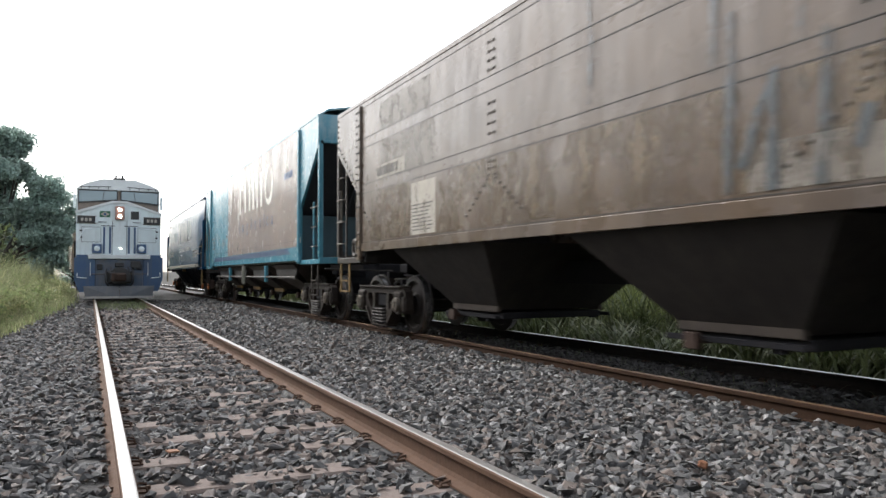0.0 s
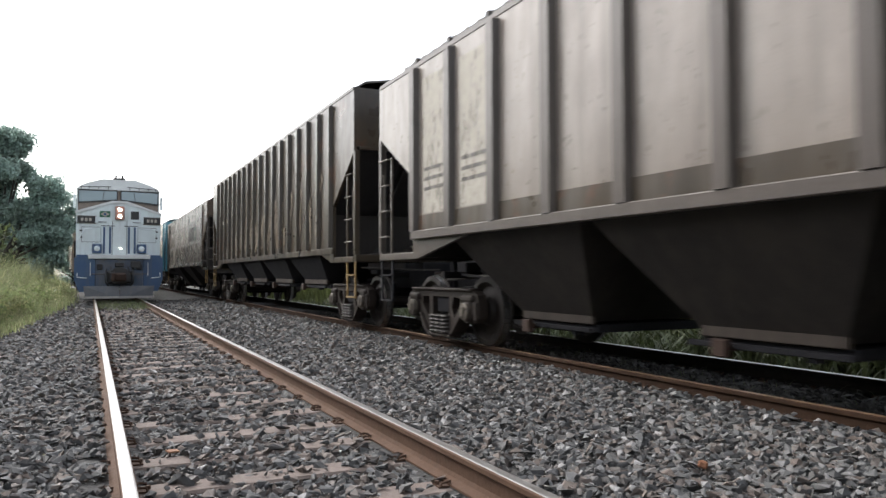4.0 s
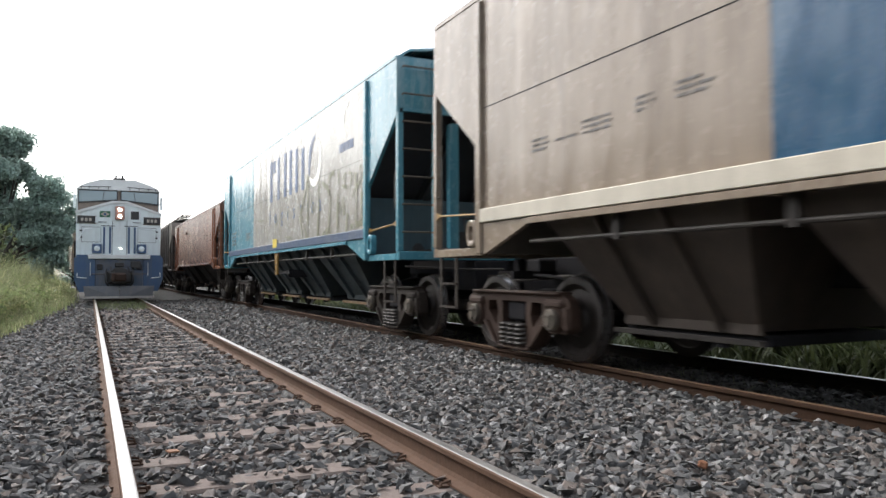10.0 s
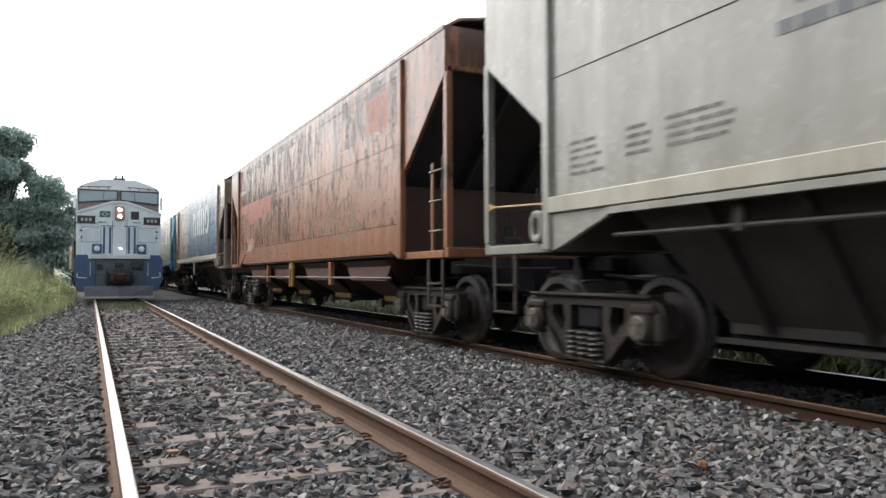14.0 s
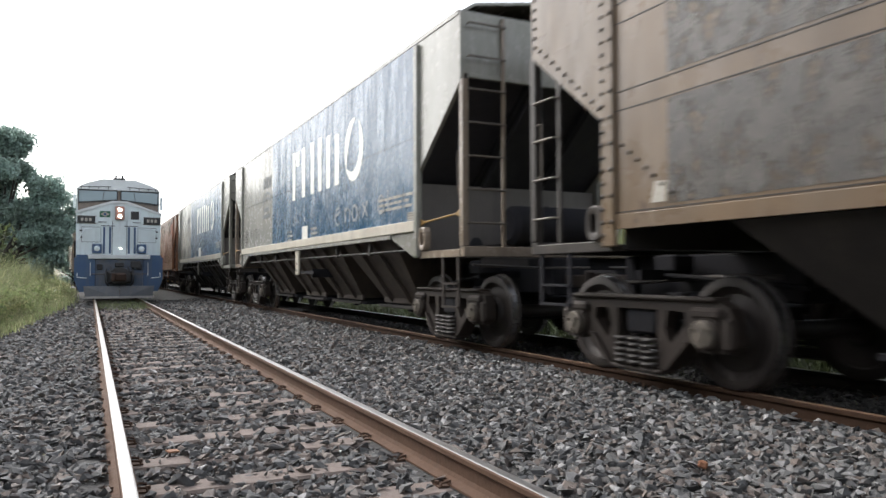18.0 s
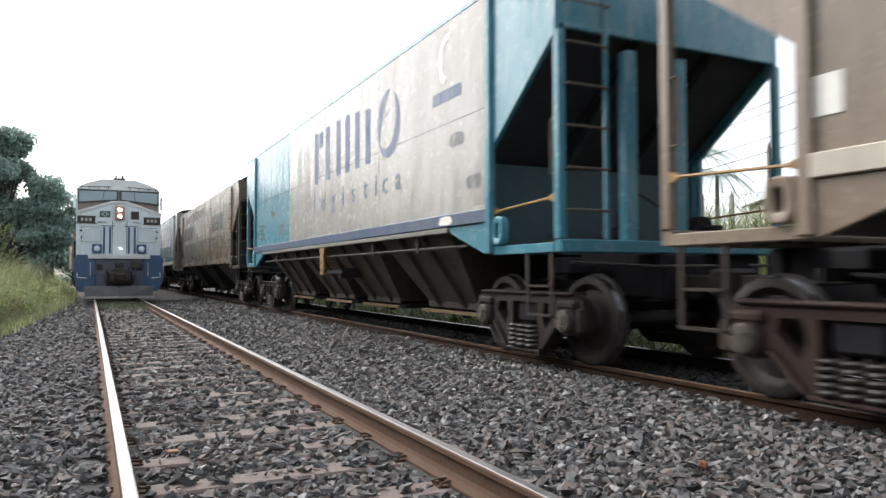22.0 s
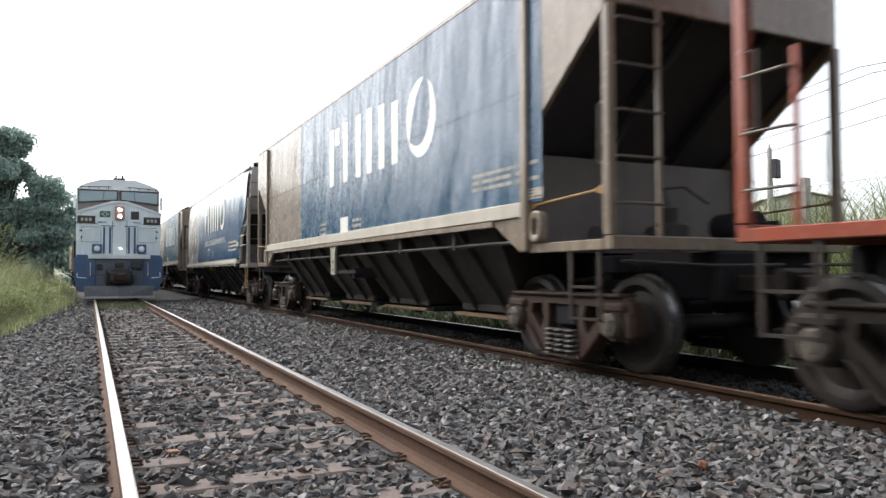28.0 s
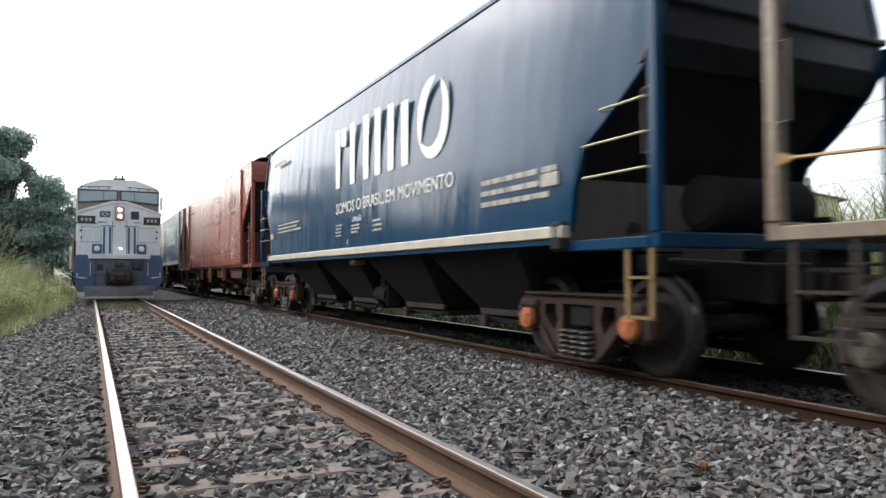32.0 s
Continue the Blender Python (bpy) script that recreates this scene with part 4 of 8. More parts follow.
def roof_of(w, ey, eave, rise, roof_mat, hatches=True, overhang=-0.03, walkway=False):
    rings = []
    prof = [(-HW - overhang, 0.0), (-HW * 0.86, rise * 0.42), (-0.7, rise * 0.8), (-0.3, rise), (0.3, rise), (0.7, rise * 0.8), (HW * 0.86, rise * 0.42), (HW + overhang, 0.0)]
    for y in (-ey, ey):
        rings.append([(x, y, eave + z) for x, z in prof] + [(x, y, eave + z - 0.04) for x, z in prof[::-1]])
    part("roof", Mesh().loft(rings), roof_mat, w)
    if hatches:
        for i in range(5):
            y = (i - 2) * 2.7
            part("roof_hatch", Mesh().box(-0.42, 0.42, y - 0.85, y + 0.85, eave + rise + 0.002, eave + rise + 0.09, 0.02), roof_mat, w)
    if walkway:
        g = Mesh()
        for x in (-1.05, -0.55, 0.55, 1.05):
            g.box(x - 0.02, x + 0.02, -ey - 0.25, ey + 0.25, eave + rise + 0.10, eave + rise + 0.13)
        n = int(ey * 2 / 0.35)
        for i in range(n + 1):
            y = -ey - 0.2 + i * (2 * ey + 0.4) / n
            for x in (-0.8, 0.8):
                g.box(x - 0.27, x + 0.27, y - 0.05, y + 0.05, eave + rise + 0.13, eave + rise + 0.145)
        for e in (-1, 1):
            g.path([(-1.05, e * (ey + 0.22), eave + rise * 0.5), (-1.05, e * (ey + 0.22), eave + rise + 0.12)], 0.02, 5)
            g.path([(1.05, e * (ey + 0.22), eave + rise * 0.5), (1.05, e * (ey + 0.22), eave + rise + 0.12)], 0.02, 5)
        part("roof_walkway", g, M["dark_post"], w)


def flat_body(w, hl, zb, eave, lo, hi, body, post_mat, roof_mat=None, rise=0.3, side_end=None, walkway=False, hatches=True, sheet_low=0.10):
    """Flat sides with bevelled upper ends, slope sheets and end sheets."""
    se = side_end or lo[0]
    out = [(-hl, eave), (-hl, hi[1]), (-lo[0], lo[1]), (-se, zb), (se, zb), (lo[0], lo[1]), (hl, hi[1]), (hl, eave)]
    for s in (-1, 1):
        part("body_side", Mesh().prism(out, s * HW, s * (HW - 0.06)), body, w)
        part("eave_rail", Mesh().box(s * (HW - 0.004) - 0.014, s * (HW - 0.004) + 0.014, -hl + 0.02, hl - 0.02, eave - 0.055, eave + 0.012, 0.006), post_mat, w)
    for e in (-1, 1):
        part("end_sheet", Mesh().box(-HW + 0.061, HW - 0.061, e * (hl - 0.06), e * hl, hi[1] + sheet_low, eave - 0.002), body, w)
        a, b = Vector((0, e * (hl - 0.061), hi[1] + sheet_low)), Vector((0, e * (lo[0] - 1.20), lo[1] - 0.80))
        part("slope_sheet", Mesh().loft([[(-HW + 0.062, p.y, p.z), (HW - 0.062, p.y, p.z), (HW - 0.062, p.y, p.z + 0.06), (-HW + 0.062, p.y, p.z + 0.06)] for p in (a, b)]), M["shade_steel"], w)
        for x in (-0.55, 0.55):
            part("slope_stiffener", Mesh().loft([[(x - 0.04, p.y, p.z), (x + 0.04, p.y, p.z), (x + 0.04, p.y + e * 0.05, p.z - 0.08), (x - 0.04, p.y + e * 0.05, p.z - 0.08)] for p in (a, b)]), M["under"], w)
    roof_of(w, hl - 0.005, eave, rise, roof_mat or body, hatches, walkway=walkway)


def pole_pocket(w, s, y, z, material):
    """A cast loop on the sill, with an upright oval hole."""
    def oval(a, b, n=16):
        return [(y + a * math.copysign(abs(math.cos(2 * math.pi * i / n)) ** 0.7, math.cos(2 * math.pi * i / n)), z + b * math.copysign(abs(math.sin(2 * math.pi * i / n)) ** 0.7, math.sin(2 * math.pi * i / n))) for i in range(n)]
    rings = [[(s * x, p, q) for p, q in oval(a, b)] for x, a, b in ((HW - 0.05, 0.115, 0.165), (HW + 0.03, 0.115, 0.165), (HW + 0.045, 0.10, 0.15), (HW + 0.045, 0.065, 0.105), (HW + 0.035, 0.05, 0.09), (HW - 0.04, 0.05, 0.09))]
    part("pole_pocket", Mesh().loft(rings, caps=False), material, w, smooth=40)
    part("pocket_hole", Mesh().prism(oval(0.055, 0.095), s * (HW - 0.035), s * (HW - 0.03)), M["black"], w)


def new_wagon(name, k, label, centre):
    w = holder(name, pose(TRACK_B, centre, 0), label, "hopper wagon", "wagons of the passing train")
    return w


def smooth_wagon(centre, ha, label, body, panel, stripe, post_mat, eave=4.32, frame_mat="bogie", cap="cap", wide=False, gate_mat="chute", chute_mat="chute", bracket="cream", panel_to=6.40, tank=False, front_gear=False, lever=0.0, lip=None):
    """Flat-sided hopper wagon with a painted field, a stripe on the sill, gussets and a brake rod along its side."""
    hl = ha + (0.50 if wide else 0.42)
    back = 0.22 if wide else 0.0          # the body sits a little behind the middle of its bogies
    centre -= back
    lo, hi = (hl - 1.43, 2.44) if wide else (hl - 1.30, 2.42), (hl - 0.03, 3.63 if wide else 3.42)
    zb = 1.556 if not wide else 1.38
    w = new_wagon("hopper_wagon", 0, label, centre)
    flat_body(w, hl, zb, eave, lo, hi, M[body], M[body], side_end=lo[0])
    se = lo[0]
    for s in (-1, 1):
        if not wide:
            part("side_sill", Mesh().box(s * (HW + 0.012) - 0.04, s * (HW + 0.012) + 0.04, -se + 0.03, se - 0.03, 1.585, 1.745, 0.008), M[stripe], w, "painted stripe along the sill")
            part("sill_lip", Mesh().box(s * (HW + 0.02) - 0.03, s * (HW + 0.02) + 0.03, -5.55, 5.55, 1.51, 1.575, 0.006), M[lip or body], w)
        part("seam", Mesh().box(s * (HW + 0.002) - 0.003, s * (HW + 0.002) + 0.003, -se, se, 2.936, 2.944), M["under"], w)
        if wide:
            part("seam", Mesh().box(s * (HW + 0.003) - 0.004, s * (HW + 0.003) + 0.004, -se, se, 1.735, 1.743), M["under"], w)
            part("side_sill", Mesh().box(s * (HW - 0.30) - 0.06, s * (HW - 0.30) + 0.06, -6.0, 6.0, 1.22, 1.385, 0.01), M[chute_mat], w, "dark recessed sill")
            part("sill_lip", Mesh().box(min(s * (HW - 0.05), s * (HW - 0.001)), max(s * (HW - 0.05), s * (HW - 0.001)), -6.0, 6.0, 1.30, 1.378), M[body], w)
            part("sill_ledge", Mesh().box(min(s * (HW - 0.14), s * (HW - 0.06)), max(s * (HW - 0.14), s * (HW - 0.06)), -6.0, 6.0, 1.262, 1.288), M["cap"], w, "dusty ledge under the side")
        for e in (-1, 1):
            part("bolster_post", Mesh().box(s * (HW + 0.02) - 0.035, s * (HW + 0.02) + 0.035, e * se - 0.06, e * se + 0.06, 1.22, eave - 0.09, 0.012), M[body], w)
            g = [(e * 5.55, 1.575), (e * 5.60, 1.50), (e * (se - 0.10), 1.215), (e * (se + 0.02), 1.215), (e * (se + 0.02), 1.575)]
            part("gusset", Mesh().prism(g, s * (HW + 0.018), s * (HW - 0.04)), M[body], w)
            if not wide:
                pole_pocket(w, s, e * (se + 0.20), 1.47, M[post_mat])
        zr = 1.33 if not wide else (1.235 if body == "red" else 0.92)
        rod = Mesh().tube((s * (HW - 0.07), -5.9, zr), (s * (HW - 0.07), 5.6, zr), 0.022, 8)
        part("brake_rod", rod, M["chute"] if not wide else M["apron_red"] if body == "red" else M["spring"], w)
        for y in () if wide else (-4.4, -2.6, 2.4, 4.2):
            part("rod_bracket", Mesh().box(s * (HW - 0.07) - 0.03, s * (HW - 0.07) + 0.03, y - 0.04, y + 0.04, 1.29, 1.515), M["chute"], w)
    if not wide:
        # lever plate that hangs from the sill
        lv = Mesh().prism([(y + lever, z) for y, z in ((0.06, 1.52), (0.44, 1.52), (0.38, 1.38), (0.36, 0.98), (0.14, 0.98), (0.14, 1.34))], -HW - 0.02, -HW + 0.02)
        part("lever_plate", lv, M[bracket], w)
        for z in (1.07, 1.22):
            part("lever_hole", Mesh().tube((-HW - 0.026, 0.25 + lever, z), (-HW - 0.021, 0.25 + lever, z), 0.035, 10), M["black"], w)
        part("lever_link", Mesh().box(-HW + 0.03, -HW + 0.10, -0.9 + lever, 0.2 + lever, 1.0, 1.06).box(-HW + 0.05, -0.4, -0.75 + lever, -0.68 + lever, 0.92, 1.1), M["under"], w)
        chutes(w, (-4.10, -1.25, 1.25, 4.10), 1.55, M[chute_mat], M[gate_mat])
    else:
        for c in (-4.5, -1.55, 1.55, 4.5):
            for s in (-1, 1):
                part("chute_apron", Mesh().prism([(c - 1.20, 1.215), (c + 1.20, 1.215), (c + 0.88, 0.90), (c - 0.88, 0.90)], s * (HW - 0.22), s * (HW - 0.19)).box(s * (HW - 0.22) - 0.03, s * (HW - 0.22) + 0.03, c - 0.90, c + 0.90, 0.875, 0.898), M["apron_red"] if chute_mat == "chute_red" else M["web_dark"], w)
                part("hopper_skirt", Mesh().loft([[(s * q, c - h, z), (s * q, c + h, z), (s * (q - 0.03), c + h, z), (s * (q - 0.03), c - h, z)] for q, h, z in ((HW - 0.26, 0.86, 0.872), (0.86, 0.52, 0.572))]), M[chute_mat], w)
                part("gate_strip", Mesh().box(s * 0.875 - 0.018, s * 0.875 + 0.018, c - 0.52, c + 0.52, 0.50, 0.60, 0.006), M["yellow"], w, "yellow painted strip")
        chutes(w, (-4.5, -1.55, 1.55, 4.5), 1.21, M[chute_mat], M["under"], 1.15, ribs=False, zb=0.56, foot=0.50, inset=0.80)
        for y in (-2.76, 2.76):
            part("hanging_post", Mesh().box(-HW + 0.04, -HW + 0.12, y - 0.08, y + 0.08, 0.78, 1.22, 0.01), M[body], w)
        yk = Mesh()
        for y in (-0.01, 0.21):
            yk.box(-HW - 0.01, -HW + 0.05, y - 0.035, y + 0.035, 0.70, 1.12, 0.012)
        yk.prism([(-0.055, 1.121), (0.255, 1.121), (0.19, 1.25), (0.01, 1.25)], -HW - 0.01, -HW + 0.05)
        part("yoke", yk, M[bracket], w)
    wagon_ends(w, hl, 1.20, lo, hi, eave, M[body], M[post_mat], (ha + 1.22 - back, ha + 1.22 + back), M["bogie"], side_ladder=wide, end_ladder=not wide, posts=(-0.6, 0.1) if body == "cyan" and not wide else (), tank=tank, rail_mat=M["yellow"] if not wide else None, web_mat=M["web_blue"] if body == "cyan" else (M[chute_mat] if wide else None), ladder_top=2.50 if wide else None)
    if front_gear:
        yf = hl - 0.62
        part("air_reservoir", Mesh().tube((-0.55, yf, 1.62), (0.55, yf, 1.62), 0.20, 18).tube((-0.62, yf, 1.62), (-0.55, yf, 1.62), 0.12, 18, 0.20).box(-0.45, -0.36, yf - 0.18, yf + 0.18, 1.281, 1.50).box(0.36, 0.45, yf - 0.18, yf + 0.18, 1.281, 1.50), M["under"], w, smooth=40)
        part("valve_box", Mesh().box(-1.05, -0.72, yf - 0.20, yf + 0.12, 1.281, 1.66, 0.03).box(-1.0, -0.8, yf - 0.12, yf + 0.04, 1.66, 1.80, 0.03), M["under"], w)
        part("brake_pipe", Mesh().path([(-0.9, yf, 1.78), (-0.9, yf, 2.15), (-0.3, yf + 0.05, 2.2), (0.6, yf + 0.1, 2.1)], 0.028, 7), M["under"], w, smooth=60)
        part("brake_pipe", Mesh().path([(-1.15, yf + 0.2, 1.3), (-1.15, yf + 0.2, 1.95), (-0.2, yf + 0.2, 1.95), (0.9, yf + 0.2, 1.9)], 0.022, 7), M["under"], w, smooth=60)
    sets = []
    for e in (-1, 1):
        bogie(w, back + e * (ha - 0.872), M[frame_mat], M[cap], sets)
    MOVING.append((w, centre, sets))
    if panel:
        part("painted_field", plate([(-panel[0], 1.62 if wide else 1.75), (panel_to, 1.62 if wide else 1.75), (panel_to, eave + 0.03), (-panel[0], eave + 0.03)], 0.004), M[panel[1]], w, "painted field on the side plate")
    return w


def blue_marks(w, seed, big=False, du=0.0, de=0.0, dz=0.0, row=False, faded=False):
    """Emblem and stencils of the blue-field wagons."""
    emblem(w, -0.68 + de, 2.70 + dz, 1.15, M["white"], M["white"])
    if not faded:
        part("stencil", bars(4.90, 2.20, 1.5, 3, 0.085, 0.042, 0.008, seed), M["pale_mark"], w)
    part("stencil", bars(-1.65 + du, 2.02, 0.5, 3, 0.10, 0.05, 0.008, seed + 1), M["pale_mark"], w)
    part("stencil", bars(0.32 + du, 1.98, 0.55, 4, 0.10, 0.05, 0.008, seed + 2), M["pale_mark"], w)
    s = 0.10 if big else 0.0
    part("white_patch", plate([(-0.35 - s + du, 1.77), (0.08 + s + du, 1.77), (0.08 + s + du, 2.05 + s), (-0.35 - s + du, 2.05 + s)], 0.009), M["cream_dull"] if faded else M["white"], w, "pale painted patch" if faded else "white painted patch")
    writing(w, "E", -0.18 + du, 2.16 + s, 0.10, M["white"])
    part("frame_plate", plate([(6.06, 1.78), (6.42, 1.78), (6.42, 1.90), (6.06, 1.90)], 0.012), M["pale_mark"], w)
    part("frame_plate_field", bars(6.08, 1.885, 0.32, 3, 0.035, 0.014, 0.016, seed + 3), M["dark_mark"], w)
    if row:
        for k, (u, n, lines) in enumerate(((-6.25, 0.5, 5), (-5.45, 0.35, 4), (-4.95, 0.75, 4))):
            part("stencil", bars(u, 2.28, n, lines, 0.075, 0.032, 0.006, seed + 4 + k), M["dark_mark"], w)
    else:
        for k, (u, z, n, lines) in enumerate(((-5.57, 2.42, 0.32, 3), (-5.15, 2.36, 0.36, 1), (-4.70, 2.46, 0.42, 3), (-3.96, 2.52, 0.26, 3), (-3.49, 2.54, 0.44, 3))):
            part("stencil", bars(u, z, n, lines, 0.055, 0.026, 0.006, seed + 4 + k), M["dark_mark"], w)


def lessor_mark(w, u, z, seed):
    """The lessor's mark as plain shapes: three slabs, a roof of two bent bands, two rows of bars."""
    for k in range(3):
        p = u + 0.04 + 0.33 * k
        part("lessor_mark", plate([(p, z), (p + 0.25, z), (p + 0.25, z + 0.32), (p + 0.12, z + 0.22 + 0.1 * (k % 2)), (p, z + 0.32)], 0.006), M["slate_mark"], w)
    for k, (a, b) in enumerate(((0.30, -0.12), (0.16, -0.26))):
        part("lessor_mark", strokes([[(u, z - 0.16 - 0.2 - 0.08 * k), (u + 0.2, z + b - 0.04), (u + 0.5, z + b), (u + 0.8, z + b - 0.06), (u + 1.0, z - 0.16 - 0.1 - 0.08 * k)]], 0.07, 0.006), M["slate_mark"], w)
    part("lessor_mark", bars(u + 0.1, z - 0.52, 0.8, 1, 0.15, 0.10, 0.006, seed), M["slate_mark"], w)
    part("lessor_mark", bars(u - 0.05, z - 0.70, 1.1, 1, 0.15, 0.10, 0.006, seed + 1), M["slate_mark"], w)


def faded_word(w):
    """The widely spaced second line of the lettering."""
    for c, u in zip("logistica", (-0.85, -0.33, 0.36, 1.02, 1.53, 2.18, 2.72, 3.05, 3.60)):
        writing(w, c, u, 2.29, 0.36, M["logo_blue"])


def cyan_wagon(centre, ha, sprayed, label, ghost=False):
    w = smooth_wagon(centre, ha, label, "cyan", (2.87 if ghost else 2.9, "ghost_field" if ghost else "white_dirty"), "stripe_blue", "cyan", eave=4.27 if ghost else 4.32, cap="cap", gate_mat="gate", chute_mat="chute_blue" if sprayed else "chute_warm", bracket="dull_post" if ghost else "yellow", panel_to=6.40 if ghost else 6.45, wide=ghost, lip="cyan" if sprayed else "dull_post", lever=-0.30 if sprayed else -0.12)
    if ghost:
        part("stripe", plate([(-6.4, 1.46), (6.4, 1.46), (6.4, 1.60), (-6.4, 1.60)], 0.005), M["stripe_blue"], w, "blue stripe along the foot of the side")
    emblem(w, -0.78, 2.87, 1.1, M["white"] if ghost else M["logo_blue"], M["white"] if sprayed or ghost else M["logo_blue"])
    part("crescent_mark", strokes([arc(5.4, 3.85, 0.22, 0.3, 70, 250)], 0.10, 0.008), M["white"], w)
    part("stencil", bars(4.95, 3.45, 0.9, 1, 0.1, 0.16, 0.008, 5), M["logo_blue"], w)
    part("stencil", bars(-6.3, 2.35, 0.8, 4, 0.12, 0.05, 0.006, 11), M["dark_mark"], w)
    part("stencil", bars(-4.0, 2.22, 0.7, 4, 0.06, 0.03, 0.006, 12), M["dark_mark"], w)
    part("frame_plate", plate([(6.10, 1.70), (6.52, 1.70), (6.52, 1.82), (6.10, 1.82)], 0.012), M["pale_mark"], w)
    if sprayed:
        part("notice", plate([(-0.28, 1.66), (0.15, 1.66), (0.15, 1.88), (-0.28, 1.88)], 0.055), M["yellow_sign"], w, "yellow notice on the sill")
    if sprayed:
        faded_word(w)
        thin = [[(-2.63, 2.95), (-2.55, 2.35), (-2.3, 1.99)], [(-1.88, 2.97), (-1.87, 1.96)], [(-2.3, 2.49), (-1.5, 2.44)], [(-1.5, 1.94), (-1.28, 2.8), (-1.08, 1.94)], [(-0.19, 2.47), (-0.19, 1.95)], [(-0.19, 2.44), (0.07, 2.34), (-0.19, 2.19)],
                [(0.28, 2.51), (0.31, 1.94)], [(0.32, 2.51), (0.52, 2.35), (0.31, 2.21)], [(1.11, 2.53), (0.82, 2.25), (1.18, 2.21), (0.82, 1.89), (1.38, 1.85)], [(5.16, 2.76), (5.37, 2.89), (5.29, 2.61)], [(5.16, 2.65), (5.44, 2.59)], [(5.52, 2.85), (5.75, 2.8), (5.56, 2.53)]]
        fat = [[(2.61, 2.79), (2.17, 2.29), (2.55, 1.64)], [(2.81, 3.04), (2.29, 2.35), (2.85, 1.67)], [(2.85, 1.67), (2.82, 3.15), (3.27, 2.28), (3.7, 2.93), (3.56, 1.76)], [(3.89, 2.86), (4.22, 2.71), (4.42, 2.56)],
               [(4.68, 2.98), (4.36, 2.9), (4.29, 2.7), (4.48, 2.48), (4.31, 1.9), (3.92, 1.77), (4.47, 1.86)], [(4.95, 2.96), (4.87, 1.67)], [(4.88, 2.15), (4.99, 2.37), (5.07, 2.08), (5.24, 2.42), (5.28, 2.08)], [(5.48, 2.1), (5.38, 1.69)]]
        fat += [[(5.72, 2.38), (6.14, 2.63), (6.47, 2.81)], [(5.92, 2.8), (5.94, 1.9)], [(6.2, 2.9), (6.23, 1.88)], [(6.25, 2.4), (6.52, 2.11), (6.45, 1.97), (6.23, 1.88), (5.64, 1.84)]]
        for k, line in enumerate(thin):
            part("spray_stroke", strokes([line], 0.07, 0.0065 + 0.0006 * k), M["olive"], w)
        for k, line in enumerate(fat):
            part("spray_stroke", strokes([line], 0.10, 0.0145 + 0.0006 * k), M["olive"], w)
    else:
        faded_word(w)
        part("scratch", strokes([[(3.1, 3.5), (3.4, 3.6)], [(-3.4, 2.2), (-2.6, 2.35)], [(-3.4, 2.9), (-2.9, 3.0)]], 0.02), M["dark_mark"], w)
        for u in (-0.04, 2.90):
            part("seam", plate([(u, 1.76), (u + 0.012, 1.76), (u + 0.012, 4.3), (u, 4.3)], 0.0055), M["dark_mark"], w)
        if not ghost:
            part("white_patch", plate(blot(5.22, 5.62, 1.62, 1.74, 4), 0.056), M["white"], w, "white paint blot on the stripe")
            part("stencil", strokes([[(-2.22, 1.78), (-2.22, 2.38), (-1.33, 2.38), (-1.33, 1.78), (-2.22, 1.78)]], 0.02, 0.007), M["dark_mark"], w)
            for k, (u, z) in enumerate(((5.64, 2.73), (6.11, 2.13), (-4.6, 2.55))):
                part("smear", plate(blot(u - 0.22, u + 0.22, z - 0.10, z + 0.10, 70 + k), 0.0062), M["blue_drip"], w, "grey-blue smear")
    return w


def blot(u0, u1, z0, z1, seed):
    """An uneven round outline within a rectangle of the side."""
    r = random.Random(seed)
    out = []
    for i in range(28):
        a = 2 * math.pi * i / 28
        k = r.uniform(0.82, 1.0)
        c, q = math.cos(a), math.sin(a)
        out.append(((u0 + u1) / 2 + (u1 - u0) / 2 * k * math.copysign(abs(c) ** 0.55, c), (z0 + z1) / 2 + (z1 - z0) / 2 * k * math.copysign(abs(q) ** 0.55, q)))
    return out


def nudge(w, names, dy):
    """Moves painted marks along the side."""
    for ob in w.children:
        if ob.name.split(".")[0] in names:
            ob.location.y += dy


def spray(w, lines, width, d, material):
    """Sprayed or chalked lines, each a part."""
    for k, line in enumerate(lines):
        part("spray_stroke", strokes([line], width, d + 0.0006 * k), material, w)


